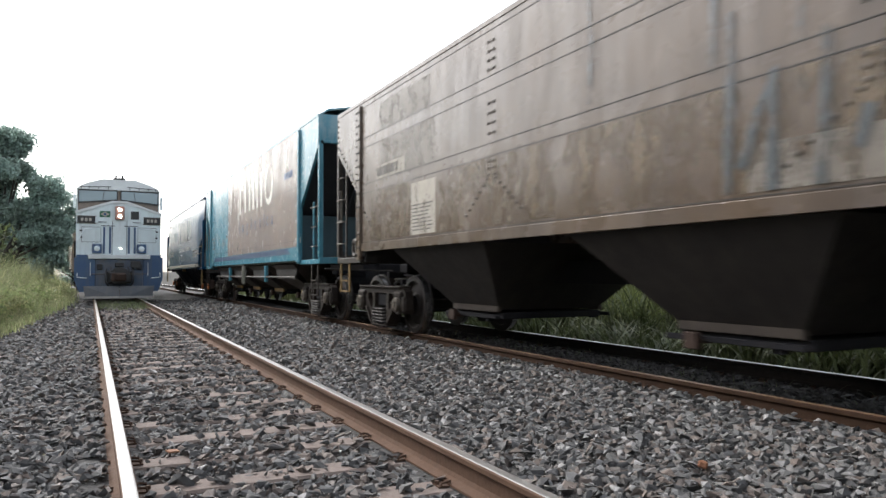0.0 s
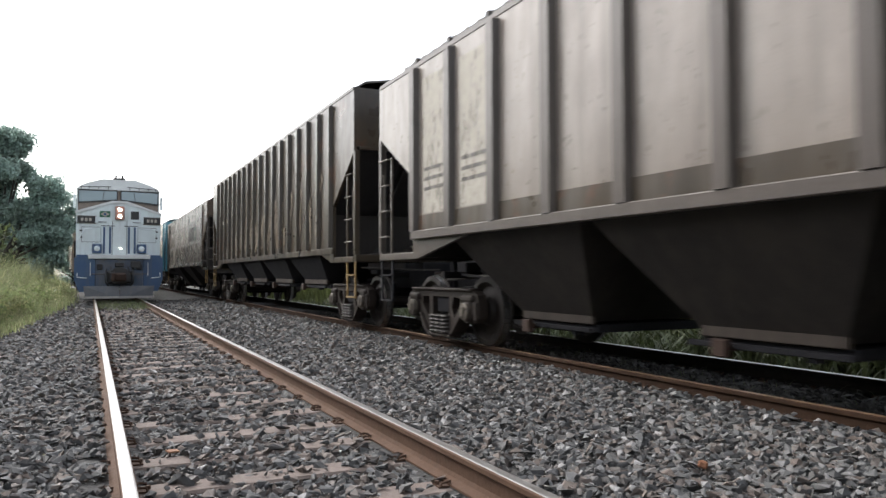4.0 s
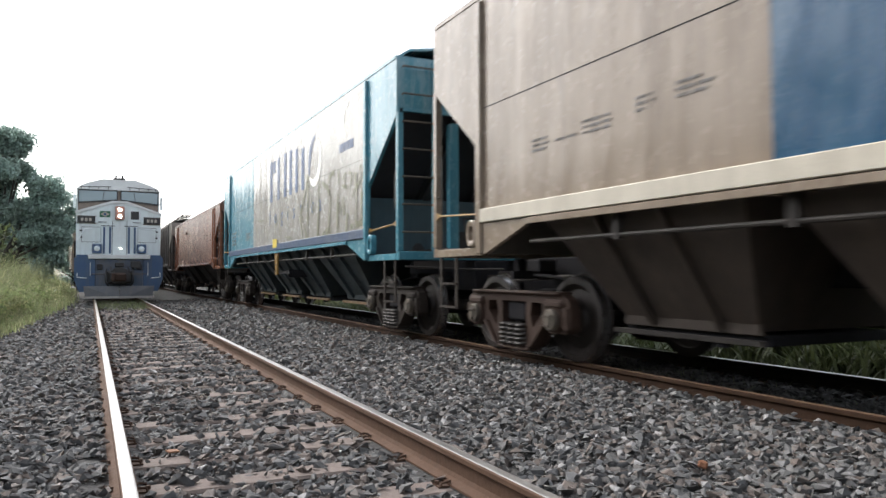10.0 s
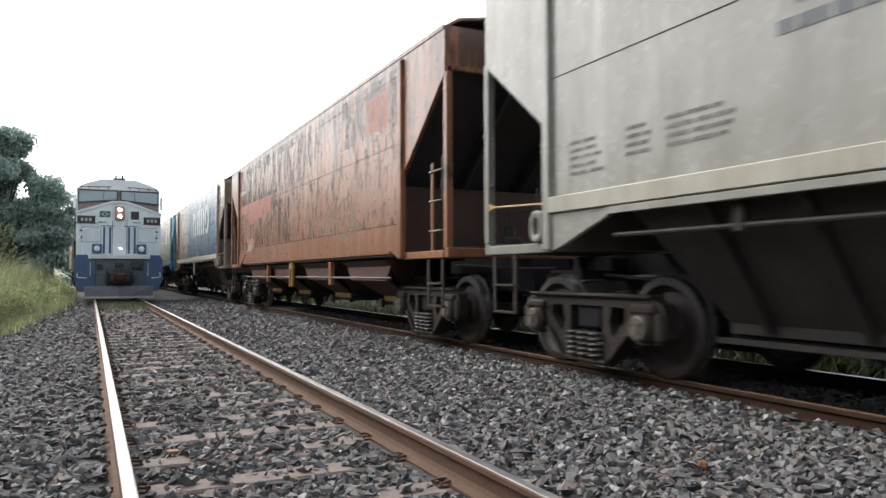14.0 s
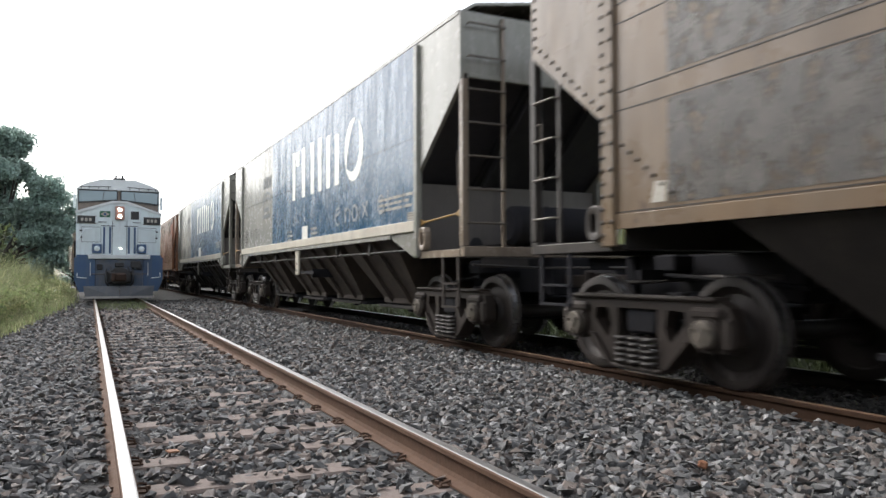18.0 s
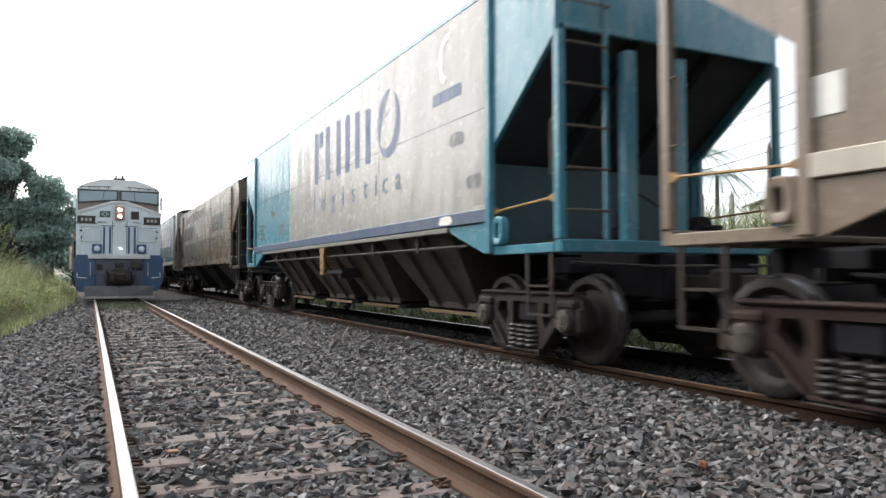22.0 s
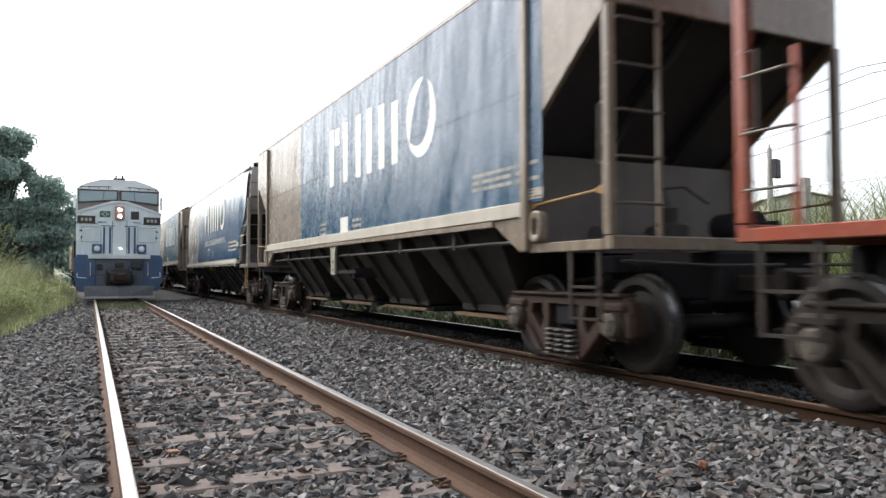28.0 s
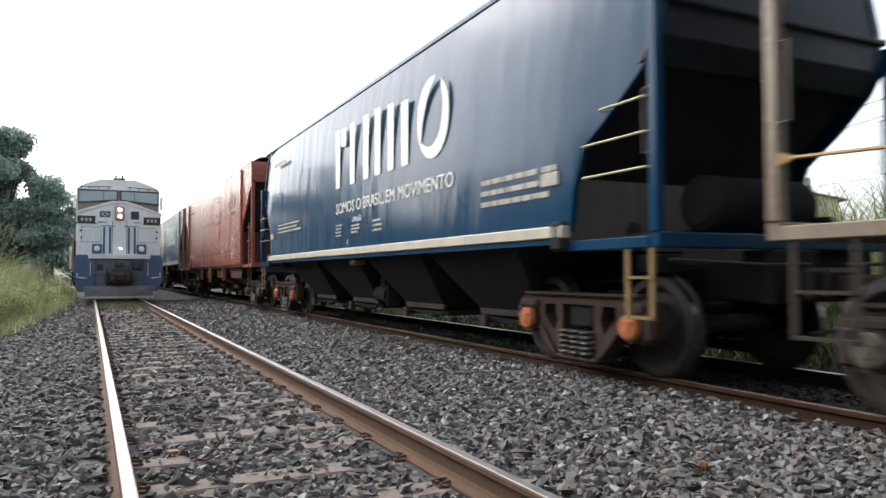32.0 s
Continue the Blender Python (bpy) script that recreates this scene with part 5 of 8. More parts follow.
def ribbed_wagon(centre, ha, label, body, panel, post_mat, n, eave, zb, pale=None, walkway=False):
    """Hopper wagon with outside posts along its sides."""
    hl = ha + (0.45 if walkway else 0.40)
    back = 0.0 if walkway else 0.30      # the body sits a little behind the middle of its bogies
    centre -= back
    lo, hi = ((6.80, 2.35) if walkway else (hl - 1.20, 2.27)), (hl - 0.05, 3.15)
    edge = 6.69 if walkway else lo[0] - 0.10
    w = new_wagon("hopper_wagon", 0, label, centre)
    flat_body(w, hl, zb, eave, lo, hi, M[panel], M[post_mat], roof_mat=M[body], walkway=walkway, hatches=not walkway)
    for s in (-1, 1):
        part("side_sill", Mesh().box(s * (HW + (0.035 if walkway else -0.028)) - 0.04, s * (HW + (0.035 if walkway else -0.028)) + 0.04, -lo[0] + 0.05, lo[0] - 0.05, zb - 0.02, zb + 0.10, 0.01), M[body], w)
        for i in range(n):
            y = -edge + i * 2 * edge / (n - 1)
            d = 0.085 if walkway else 0.075
            a, b = (0.10, 0.075) if walkway else (0.055, 0.04)
            pr = [(s * HW, y - a), (s * (HW + d), y - b), (s * (HW + d), y + b), (s * HW, y + a)]
            part("side_post", Mesh().prism(pr, zb + 0.101, eave - 0.08, "z"), M[body], w)
        if walkway:
            part("lower_band", Mesh().box(s * (HW + 0.006) - 0.01, s * (HW + 0.006) + 0.01, -edge, edge, zb + 0.102, 1.80), M["brown"], w, "brown band above the sill")
            for i in range(14):
                part("roof_latch", shared("latch", lambda: Mesh().box(-0.03, 0.03, -0.05, 0.05, 0.0, 0.09, 0.012).data("roof_latch")), M["dark_post"], w, at=pose(s * (HW - 0.02), -6.7 + i * 1.03, eave))
        for e in (-1, 1):
            part("gusset", Mesh().prism([(e * (lo[0] - (1.6 if walkway else 0.8)), zb - 0.02), (e * (lo[0] - 0.1), 1.20), (e * (lo[0] + 0.02), 1.20), (e * (lo[0] + 0.02), zb - 0.02)], s * (HW - 0.001), s * (HW - 0.06)), M[body], w)
    if pale:
        for i in pale:
            y0 = -edge + i * 2 * edge / (n - 1) + 0.13
            y1 = y0 + 2 * edge / (n - 1) - 0.26
            part("pale_field", plate([(-y1, zb + 0.35), (-y0, zb + 0.35), (-y0, eave - 0.2), (-y1, eave - 0.2)], 0.004), M["pale_mark"], w, "pale worn field")
            part("stencil", bars(-y1 + 0.05, zb + 1.0, y1 - y0 - 0.1, 3, 0.14, 0.05, 0.008, i), M["dark_mark"], w)
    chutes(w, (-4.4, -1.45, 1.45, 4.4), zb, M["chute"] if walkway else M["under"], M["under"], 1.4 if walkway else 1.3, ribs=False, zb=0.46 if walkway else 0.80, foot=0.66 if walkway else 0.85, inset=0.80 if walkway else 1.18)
    wagon_ends(w, hl, 1.20, lo, hi, eave, M[body], M[post_mat], (ha + 1.23 - back, ha + 1.23 + back), M["step_yellow"] if not walkway else M["under"], side_ladder=True if walkway else "rear", end_ladder=walkway, web_mat=M["web_dark"], steps=(0.24, 0.22, 0.58, 0.97))
    sets = []
    for e in (-1, 1):
        bogie(w, back + e * (ha - 0.872), M["bogie"], M["cap"], sets)
    MOVING.append((w, centre, sets))
    return w


def rivet_wagon(centre, ha, label, seed):
    """Taupe hopper wagon with horizontal plate seams, rivet rows and inverted V rows of bolt heads."""
    first = seed % 2 == 1
    paint = "taupe" if first else "tan"
    hl = ha + 0.45
    centre -= 0.25                       # the body sits a little behind the middle of its bogies
    eave, zb = 3.95, 1.42
    lo, hi = (hl - 1.26, 2.27), (hl - 0.1, 3.25)
    w = new_wagon("hopper_wagon", 0, label, centre)
    flat_body(w, hl, zb, eave, lo, hi, M[paint], M[paint], roof_mat=M[paint])
    seams = (1.517, 2.35, 2.50, 3.12, 3.285, 3.82) if first else (1.517, 2.41, 2.575, 3.18, 3.355, 3.82)
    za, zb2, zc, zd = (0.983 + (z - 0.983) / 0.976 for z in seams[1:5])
    for s in (-1, 1):
        for z in seams:
            part("plate_seam", Mesh().box(s * (HW + 0.002) - 0.003, s * (HW + 0.002) + 0.003, -lo[0] + 0.06, lo[0] - 0.06, z - 0.005, z + 0.005), M["dark_post"], w)
        part("side_sill", Mesh().box(s * (HW + 0.0) - 0.015, s * (HW + 0.0) + 0.015, -lo[0], lo[0], zb - 0.05, zb + 0.08, 0.004), M[paint], w)
    for e in (-1, 1):
        for s in (-1, 1):
            part("bolster_post", Mesh().box(s * (HW + 0.012) - 0.03, s * (HW + 0.012) + 0.03, e * lo[0] - 0.09, e * lo[0] + 0.09, 1.22, eave - 0.09, 0.012), M[paint], w)
            pole_pocket(w, s, e * (lo[0] + 0.20), 1.44, M["dark_post"])

    def rivet(y, z, proud=0.0):
        part("rivet", shared("rivet", lambda: Mesh().lathe([(-0.001, 0.023), (-0.013, 0.019), (-0.019, 0.009), (-0.020, 0.0)], 6).data("rivet", 60)), M["dark_post"], w, at=pose(-HW - proud, y, z))

    for y in (-2.15, 2.40):
        for z in (za - 0.06, za - 0.14, za - 0.22, zb2 + 0.12, zb2 + 0.24, zb2 + 0.36, zb2 + 0.48, zd + 0.08, zd + 0.19, zd + 0.30, zd + 0.41):
            for dy in (-0.055, 0.055):
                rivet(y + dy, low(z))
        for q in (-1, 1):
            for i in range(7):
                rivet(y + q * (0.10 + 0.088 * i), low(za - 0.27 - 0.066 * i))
    for e in (-1, 1):
        for i in range(22):
            rivet(e * (lo[0] + 0.055), 1.32 + 0.116 * i, 0.041)
            if i % 2:
                rivet(e * (lo[0] - 0.055), 1.32 + 0.116 * i, 0.041)
        for i in range(7):
            rivet(e * (lo[0] - 0.16 - 0.098 * i), low(2.13 - 0.08 * i))
        for i in range(11):
            f = (i + 0.7) / 11
            rivet(e * (lo[0] + (hi[0] - lo[0]) * f - 0.03), lo[1] + (hi[1] - lo[1]) * f + 0.06)
        for i in range(6):
            rivet(e * (hl - 0.06), 3.34 + 0.10 * i)

    # fields of worn paint, bounded by the seams
    def field(name, u0, u1, z0, z1, d, material, text):
        part(name, plate([(u0, z0), (u1, z0), (u1, z1), (u0, z1)], d), M[material], w, text)

    if first:
        field("pale_field", -6.24, -5.08, zb2 + 0.02, zb2 + 0.24, 0.0046, "pale_mark", "pale stencil ground")
        field("pale_field", -6.06, -4.06, zb2 + 0.02, zc - 0.02, 0.0036, "pale_wear", "pale worn patch")
        field("pale_field", -6.1, -4.2, zd + 0.02, 3.8, 0.0036, "pale_wear", "pale worn patch")
        field("pale_field", -4.83, -4.02, 1.56, 2.32, 0.0046, "pale_mark", "white stencil ground")
        part("stencil", bars(-4.78, 2.0, 0.7, 8, 0.052, 0.022, 0.008, 23), M["dark_mark"], w)
        field("ochre_field", -6.5, -4.9, 1.56, za - 0.02, 0.0040, "ochre_wear", "ochre weathered patch")
        field("ochre_field", -3.9, 6.6, 1.56, za - 0.02, 0.0040, "ochre_wear", "ochre weathered patch")
        field("scoured_field", 1.1, 5.2, 1.56, 1.90, 0.0050, "pale_wear", "pale scoured band")
        field("green_patch", 4.0, 4.86, zb2 + 0.04, zc - 0.03, 0.0056, "green_plate", "faded green painted square")
        part("stencil", plate(arc(4.43, 2.84, 0.16, 0.16, 0, 338, 15), 0.0066), M["pale_mark"], w)
        field("scoured_field", 2.3, 3.95, zb2 + 0.02, zc - 0.02, 0.0040, "grey_wear", "grey scoured patch")
        for k, (u0, z0, z1, wd) in enumerate(((-0.67, 2.6, 3.7, 0.05), (0.80, 2.5, 3.8, 0.06), (1.54, 2.2, 3.8, 0.05), (2.51, 1.66, 3.3, 0.06), (3.16, 1.62, 2.6, 0.06), (3.61, 1.60, 2.9, 0.05))):
            part("paint_run", strokes([[(u0, z0), (u0 + 0.03, (z0 + z1) / 2), (u0 + 0.01, z1)]], wd, 0.012 + 0.0006 * k), M["blue_drip"], w, "grey-blue paint run")
        part("stencil", bars(-6.2, zb2 + 0.2, 1.1, 1, 0.18, 0.14, 0.008, seed), M["dark_mark"], w)
        spray(w, [[(0.99, 2.92), (0.96, 2.2), (0.92, 1.56)], [(1.05, 1.74), (1.20, 2.10), (1.34, 2.41), (1.32, 1.9), (1.31, 1.56)], [(1.75, 2.59), (1.72, 2.0), (1.68, 1.56)], [(1.93, 1.76), (2.01, 2.02)]], 0.085, 0.016, M["blue_stroke"])
    else:
        field("scoured_field", -6.30, -3.22, 1.56, za - 0.02, 0.0040, "grey_wear", "grey scoured field")
        field("scoured_field", -6.30, -3.22, zb2 + 0.03, zc - 0.02, 0.0040, "grey_wear", "grey scoured field")
        field("scoured_field", -6.0, 0.5, zd + 0.03, 3.8, 0.0040, "pale_wear", "pale scoured field")
        field("ochre_field", -3.2, 6.6, 1.56, za - 0.02, 0.0034, "ochre_wear", "ochre weathered patch")
        for k, (u, z, ru, rz) in enumerate(((-1.20, 1.94, 0.62, 0.38), (0.15, 1.98, 0.66, 0.38))):
            part("ochre_oval", plate(arc(u, z, ru, rz, 0, 345, 23), 0.0046 + 0.0006 * k), M["ochre_pale"], w, "pale ochre painted-over oval")
            part("ochre_ring", strokes([arc(u, z, ru, rz, 0, 360, 28)], 0.09, 0.0058 + 0.0006 * k), M["ochre_wear"], w)
        field("pale_field", 2.45, 4.95, zb2 + 0.03, zc - 0.03, 0.0040, "pale_wear", "pale worn patch")
        field("green_patch", 4.22, 4.93, zb2 + 0.04, zc - 0.03, 0.0056, "green_plate", "faded green painted square")
        part("stencil", bars(2.6, 2.95, 1.4, 2, 0.18, 0.09, 0.008, seed), M["dark_mark"], w)
        part("white_patch", plate([(-6.50, 1.58), (-6.33, 1.58), (-6.31, 1.75), (-6.45, 1.76)], 0.006), M["pale_mark"], w, "small pale patch")
        part("stencil", bars(-4.4, 2.25, 0.7, 2, 0.09, 0.03, 0.0064, 24), M["pale_mark"], w)
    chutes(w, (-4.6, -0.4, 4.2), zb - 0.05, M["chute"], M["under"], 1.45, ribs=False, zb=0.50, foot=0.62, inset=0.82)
    wagon_ends(w, hl, 1.18, lo, hi, eave, M["dark_post"], M["dark_post"], (ha + 0.97, ha + 1.47), M["step_yellow"] if first else M["under"], side_ladder=True, tank=True, web_mat=M["web_dark"], steps=(0.35, 0.24, 0.68, 0.87))
    sets = []
    for e in (-1, 1):
        bogie(w, 0.25 + e * (ha - 0.872), M["bogie"], M["cap"], sets)
    MOVING.append((w, centre, sets))
    return w


def low_wagon(centre, ha, label):
    """Low hopper wagon in faded orange, with plain sides."""
    hl = 7.66
    off = 0.22                  # the bogies sit a little forward of the body's middle
    centre -= 0.38
    eave, zb = 3.57, 1.37
    lo, hi = (hl - 1.25, 2.28), (hl - 0.02, 3.19)
    w = new_wagon("hopper_wagon", 0, label, centre)
    flat_body(w, hl, zb, eave, lo, hi, M["orange"], M["orange"], rise=0.38)
    for s in (-1, 1):
        part("side_sill", Mesh().box(s * (HW + 0.01) - 0.03, s * (HW + 0.01) + 0.03, -5.6, 5.6, zb + 0.0, zb + 0.07, 0.008), M["orange"], w)
        for e in (-1, 1):
            for y in (lo[0], lo[0] - 0.42):
                part("bolster_post", Mesh().box(s * (HW + 0.012) - 0.02, s * (HW + 0.012) + 0.02, e * y - 0.05, e * y + 0.05, 1.22 if y == lo[0] else zb + 0.08, eave - 0.09, 0.01), M["orange"], w)
            part("gusset", Mesh().prism([(e * 5.6, zb + 0.05), (e * 5.9, zb - 0.06), (e * (lo[0] - 0.2), 1.20), (e * (lo[0] + 0.02), 1.20), (e * (lo[0] + 0.02), zb + 0.05)], s * (HW + 0.012), s * (HW - 0.05)), M["orange"], w)
            pole_pocket(w, s, e * (lo[0] + 0.16), 1.46, M["orange"])
    for k, (u0, n) in enumerate(((-5.52, 0.6), (-4.83, 0.22), (-4.49, 0.27))):
        part("stencil", bars(u0, 1.68, n, 3, 0.07, 0.035, 0.006, 41 + k), M["pale_mark"], w)
    part("stencil", bars(-4.12, 1.69, 0.62, 5, 0.047, 0.03, 0.006, 46), M["white"], w)
    for k, (u0, z0, n) in enumerate(((-3.32, 1.54, 0.18), (-3.06, 1.54, 0.2), (-2.58, 1.53, 0.45), (-1.88, 1.54, 0.57))):
        part("stencil", bars(u0, z0, n, 1, 0.07, 0.04, 0.006, 49 + k), M["pale_mark"], w)
    part("stencil", strokes([[(-2.58, 1.60), (-2.08, 1.60)]], 0.014), M["white"], w)
    part("stencil", bars(-4.8, 3.28, 1.1, 1, 0.1, 0.09, 0.006, 47), M["pale_mark"], w)
    part("stencil", strokes([[(-2.3, 1.75), (-2.3, 2.15), (-1.8, 2.15), (-1.8, 1.75), (-2.3, 1.75)]], 0.02), M["pale_mark"], w)
    part("latch", Mesh().box(-HW - 0.05, -HW - 0.001, 2.2, 2.42, 2.90, 3.02, 0.012), M["dark_post"], w)
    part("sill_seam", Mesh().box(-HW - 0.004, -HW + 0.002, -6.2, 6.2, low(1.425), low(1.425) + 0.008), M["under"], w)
    r = random.Random(9)
    for k, u0 in enumerate((-3.9, -3.2, -2.48, -1.6, -0.91, 0.02, 0.85, 1.73, 2.64, 3.63, 4.42, 5.3)):
        z1 = 3.42 - 0.3 * r.random() * (k % 3)
        part("rust_run", strokes([[(u0 + 0.02 * math.sin(q * 1.7 + k), 1.5 + (z1 - 1.5) * q / 9) for q in range(10)]], 0.045, 0.0042 + 0.0004 * (k % 4)), M["drip"], w, "dark rust run down a seam")
        zz = r.uniform(1.9, 2.7)
        part("rust_spot", plate(blot(u0 - 0.06, u0 + 0.08, zz - 0.22, zz + 0.15, k), 0.0066), M["drip"], w, "dark rust spot")
    chutes(w, (-4.22, -1.78, 1.30, 3.87), zb, M["chute"], M["under"], 1.07, ribs=False, zb=0.62, foot=0.47, inset=0.98)
    wagon_ends(w, hl, 1.20, lo, hi, eave, M["orange"], M["orange"], (ha + 0.86, ha + 1.62), M["bogie"], side_ladder="rear", posts=(-0.2, 0.25), web_mat=M["chute_red"])
    sets = []
    for e in (-1, 1):
        bogie(w, off + e * (ha - 0.872), M["bogie"], M["cap"], sets)
    MOVING.append((w, centre, sets))
    return w


def round_wagon(centre, ha, label, body, field, post_mat, marks=True, cap="cap"):
    """Hopper wagon with rounded ends and a smooth, slightly bowed side."""
    hl = ha + 0.48
    back = 0.27                          # the body sits a little behind the middle of its bogies
    centre -= back
    eave, zb = 4.22, 1.39
    w = new_wagon("hopper_wagon", 0, label, centre)
    curve = [(hl - 0.14, eave), (hl - 0.08, 3.85), (hl - 0.03, 3.52), (hl - 0.01, 3.25), (hl - 0.02, 3.02), (hl - 0.16, 2.80), (hl - 0.50, 2.50), (hl - 0.94, 2.18), (hl - 1.10, 1.80), (hl - 1.16, zb)]

    def bow(z):
        return HW - 0.11 * max(0.0, (z - 2.3) / 1.9) ** 2
    def bend(y):
        """The plate turns inwards towards the upper corners of the body."""
        return 0.06 * max(0.0, (abs(y) - (hl - 1.75)) / 1.3) ** 2

    for s in (-1, 1):
        steps = 24
        rows = []
        for y, z in curve:
            ys = [-y * math.cos(math.pi * (0.5 - 0.5 * math.cos(math.pi * k / steps)) * 0.5 * 2) for k in range(steps + 1)]
            rows.append([(s * (bow(z) - bend(q)), q, z) for q in ys])
        n, k = len(rows), steps + 1
        v = [p for r in rows for p in r] + [(p[0] - s * 0.06, p[1], p[2]) for r in rows for p in r]
        f = []
        for i in range(n - 1):
            for j in range(steps):
                q = (i * k + j, i * k + j + 1, (i + 1) * k + j + 1, (i + 1) * k + j)
                f += [q, tuple(n * k + x for x in q[::-1])]
            f += [(i * k, (i + 1) * k, n * k + (i + 1) * k, n * k + i * k), (i * k + steps, n * k + i * k + steps, n * k + (i + 1) * k + steps, (i + 1) * k + steps)]
        for j in range(steps):
            f += [(j, n * k + j, n * k + j + 1, j + 1), ((n - 1) * k + j, (n - 1) * k + j + 1, n * k + (n - 1) * k + j + 1, n * k + (n - 1) * k + j)]
        m = Mesh().add(v, f)
        part("body_side", m, M[body], w, smooth=30)
        part("side_sill", Mesh().box(s * (HW + 0.03) - 0.05, s * (HW + 0.03) + 0.05, -hl + 1.16, hl - 1.16, 1.33, 1.45, 0.01), M["cream"], w, "cream painted sill")
        part("sill_angle", Mesh().box(s * (HW + 0.02) - 0.03, s * (HW + 0.02) + 0.03, -hl + 1.30, hl - 1.30, 1.27, 1.328).box(s * (HW + 0.02) - 0.03, s * (HW + 0.02) + 0.03, -hl + 1.32, hl - 1.32, 1.452, 1.50), M[post_mat], w)
        part("eave_rail", Mesh().box(s * (HW - 0.125) - 0.035, s * (HW - 0.125) + 0.035, -hl + 0.16, hl - 0.16, eave - 0.05, eave + 0.03, 0.02), M[post_mat], w)
        for e in (-1, 1):
            part("corner_casting", Mesh().box(s * (HW + 0.02) - 0.06, s * (HW + 0.02) + 0.06, e * (hl - 1.28) - 0.1, e * (hl - 1.28) + 0.1, 1.20, 1.50, 0.03), M["under"], w)
        for y in (2.98, 5.2):
            part("weld_seam", Mesh().box(s * (HW + 0.001) - 0.003, s * (HW + 0.001) + 0.003, y, y + 0.012, 1.52, 2.95), M[post_mat], w)
    for e in (-1, 1):
        rings = []
        for y, z in curve[:6]:
            rings.append([(-bow(z) + 0.061, e * (y - 0.02), z), (bow(z) - 0.061, e * (y - 0.02), z), (bow(z) - 0.061, e * (y - 0.08), z), (-bow(z) + 0.061, e * (y - 0.08), z)])
        # navy ends get the darker copy of the body paint, with the shade in it
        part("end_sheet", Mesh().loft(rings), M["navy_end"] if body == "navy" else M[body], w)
        a, b = Vector((0, e * (hl - 0.10), 2.98)), Vector((0, e * (hl - 2.3), 1.15))
        # slope sheet in the underframe colour, which has the shade painted in
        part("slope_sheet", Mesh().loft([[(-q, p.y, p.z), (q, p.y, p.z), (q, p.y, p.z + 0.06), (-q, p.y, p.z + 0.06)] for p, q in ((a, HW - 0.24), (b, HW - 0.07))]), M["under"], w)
    roof_of(w, hl - 0.16, eave, 0.32, M["grey_white"] if body != "navy" else M[body], overhang=-0.22)
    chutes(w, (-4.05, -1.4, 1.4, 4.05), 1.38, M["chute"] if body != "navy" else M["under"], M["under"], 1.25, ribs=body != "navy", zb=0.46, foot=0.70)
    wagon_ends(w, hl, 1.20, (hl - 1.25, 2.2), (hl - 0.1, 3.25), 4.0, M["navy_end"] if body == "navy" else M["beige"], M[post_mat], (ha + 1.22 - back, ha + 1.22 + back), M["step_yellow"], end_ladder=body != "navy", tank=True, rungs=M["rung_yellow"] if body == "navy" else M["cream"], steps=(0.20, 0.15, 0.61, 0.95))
    for e in (-1, 1):
        part("mark_plate", Mesh().box(-HW - 0.02, -HW + 0.005, min(e * (hl - 1.30), e * (hl - 1.62)), max(e * (hl - 1.30), e * (hl - 1.62)), 1.86, 2.0, 0.008), M["pale_mark"], w)
    part("brake_unit", Mesh().tube((-0.95, -0.25, 0.62), (-0.95, 0.25, 0.62), 0.15, 14).box(-1.05, -0.80, -0.32, -0.24, 0.42, 0.80, 0.02).box(-1.02, -0.86, -0.10, 0.10, 0.74, 1.20, 0.02).tube((-0.95, 0.25, 0.62), (-0.95, 0.62, 0.60), 0.035, 8), M["under"], w, "dark-coloured brake cylinder", smooth=40)
    part("valve_box", Mesh().box(-HW + 0.12, -HW + 0.32, 0.2, 0.52, 1.15, 1.26, 0.02), M["yellow"], w)
    sets = []
    for e in (-1, 1):
        bogie(w, back + e * (ha - 0.872), M["bogie_brown"], M[cap], sets)
    MOVING.append((w, centre, sets))
    if field:
        out = [(-3.27 + 0.22 * math.sin(math.pi * i / 10), 1.51 + (4.1 - 1.51) * i / 10) for i in range(11)]
        m = Mesh()
        left = [(-HW - 0.004 + (HW - bow(z)), -u - 0.1, z) for u, z in out]
        right = [(-HW - 0.004 + (HW - bow(z)), -(hl - 1.20 if z < 2 else min(hl - 1.20 + (z - 2.0), hl - 0.3)), z) for u, z in out]
        m.add(left + right, [(i, i + 1, 12 + i, 11 + i) for i in range(10)])
        part("painted_field", m, M[field], w, "blue painted field on the side")
    if marks:
        du = -0.15 if field else 0.03
        emblem(w, -1.03 + du, 2.62, 1.15, M["white"], M["white"], 0.012)
        writing(w, "SOMOS O BRASIL EM MOVIMENTO", -1.03 + du, 2.13, 0.20, M["white"], width=4.9)
        part("stencil", bars(4.60 + du, 2.10, 1.75, 3, 0.13, 0.06, 0.01, 61), M["pale_mark"], w)
        part("stencil", bars(-1.04 + du, 1.93, 0.38, 4, 0.065, 0.035, 0.01, 62), M["pale_mark"], w)
        writing(w, "ATENÇÃO", -0.10 + du, 1.93, 0.085, M["white"], width=0.48)
        part("stencil", bars(-0.14 + du, 1.88, 0.5, 3, 0.06, 0.035, 0.01, 63), M["pale_mark"], w)
        part("stencil", bars(0.90 + du, 1.90, 0.45, 3, 0.08, 0.035, 0.01, 64), M["pale_mark"], w)
        writing(w, "E", -0.38 + du, 1.53, 0.09, M["white"])
        part("stencil", bars(-5.7 + du, 2.22, 2.3, 3, 0.085, 0.04, 0.01, 65), M["pale_mark"] if body == "navy" else M["dark_mark"], w)
        if body == "navy":
            part("stencil", bars(-6.1 + du, 3.80, 1.5, 1, 0.1, 0.10, 0.012, 66), M["pale_mark"], w)
    return w


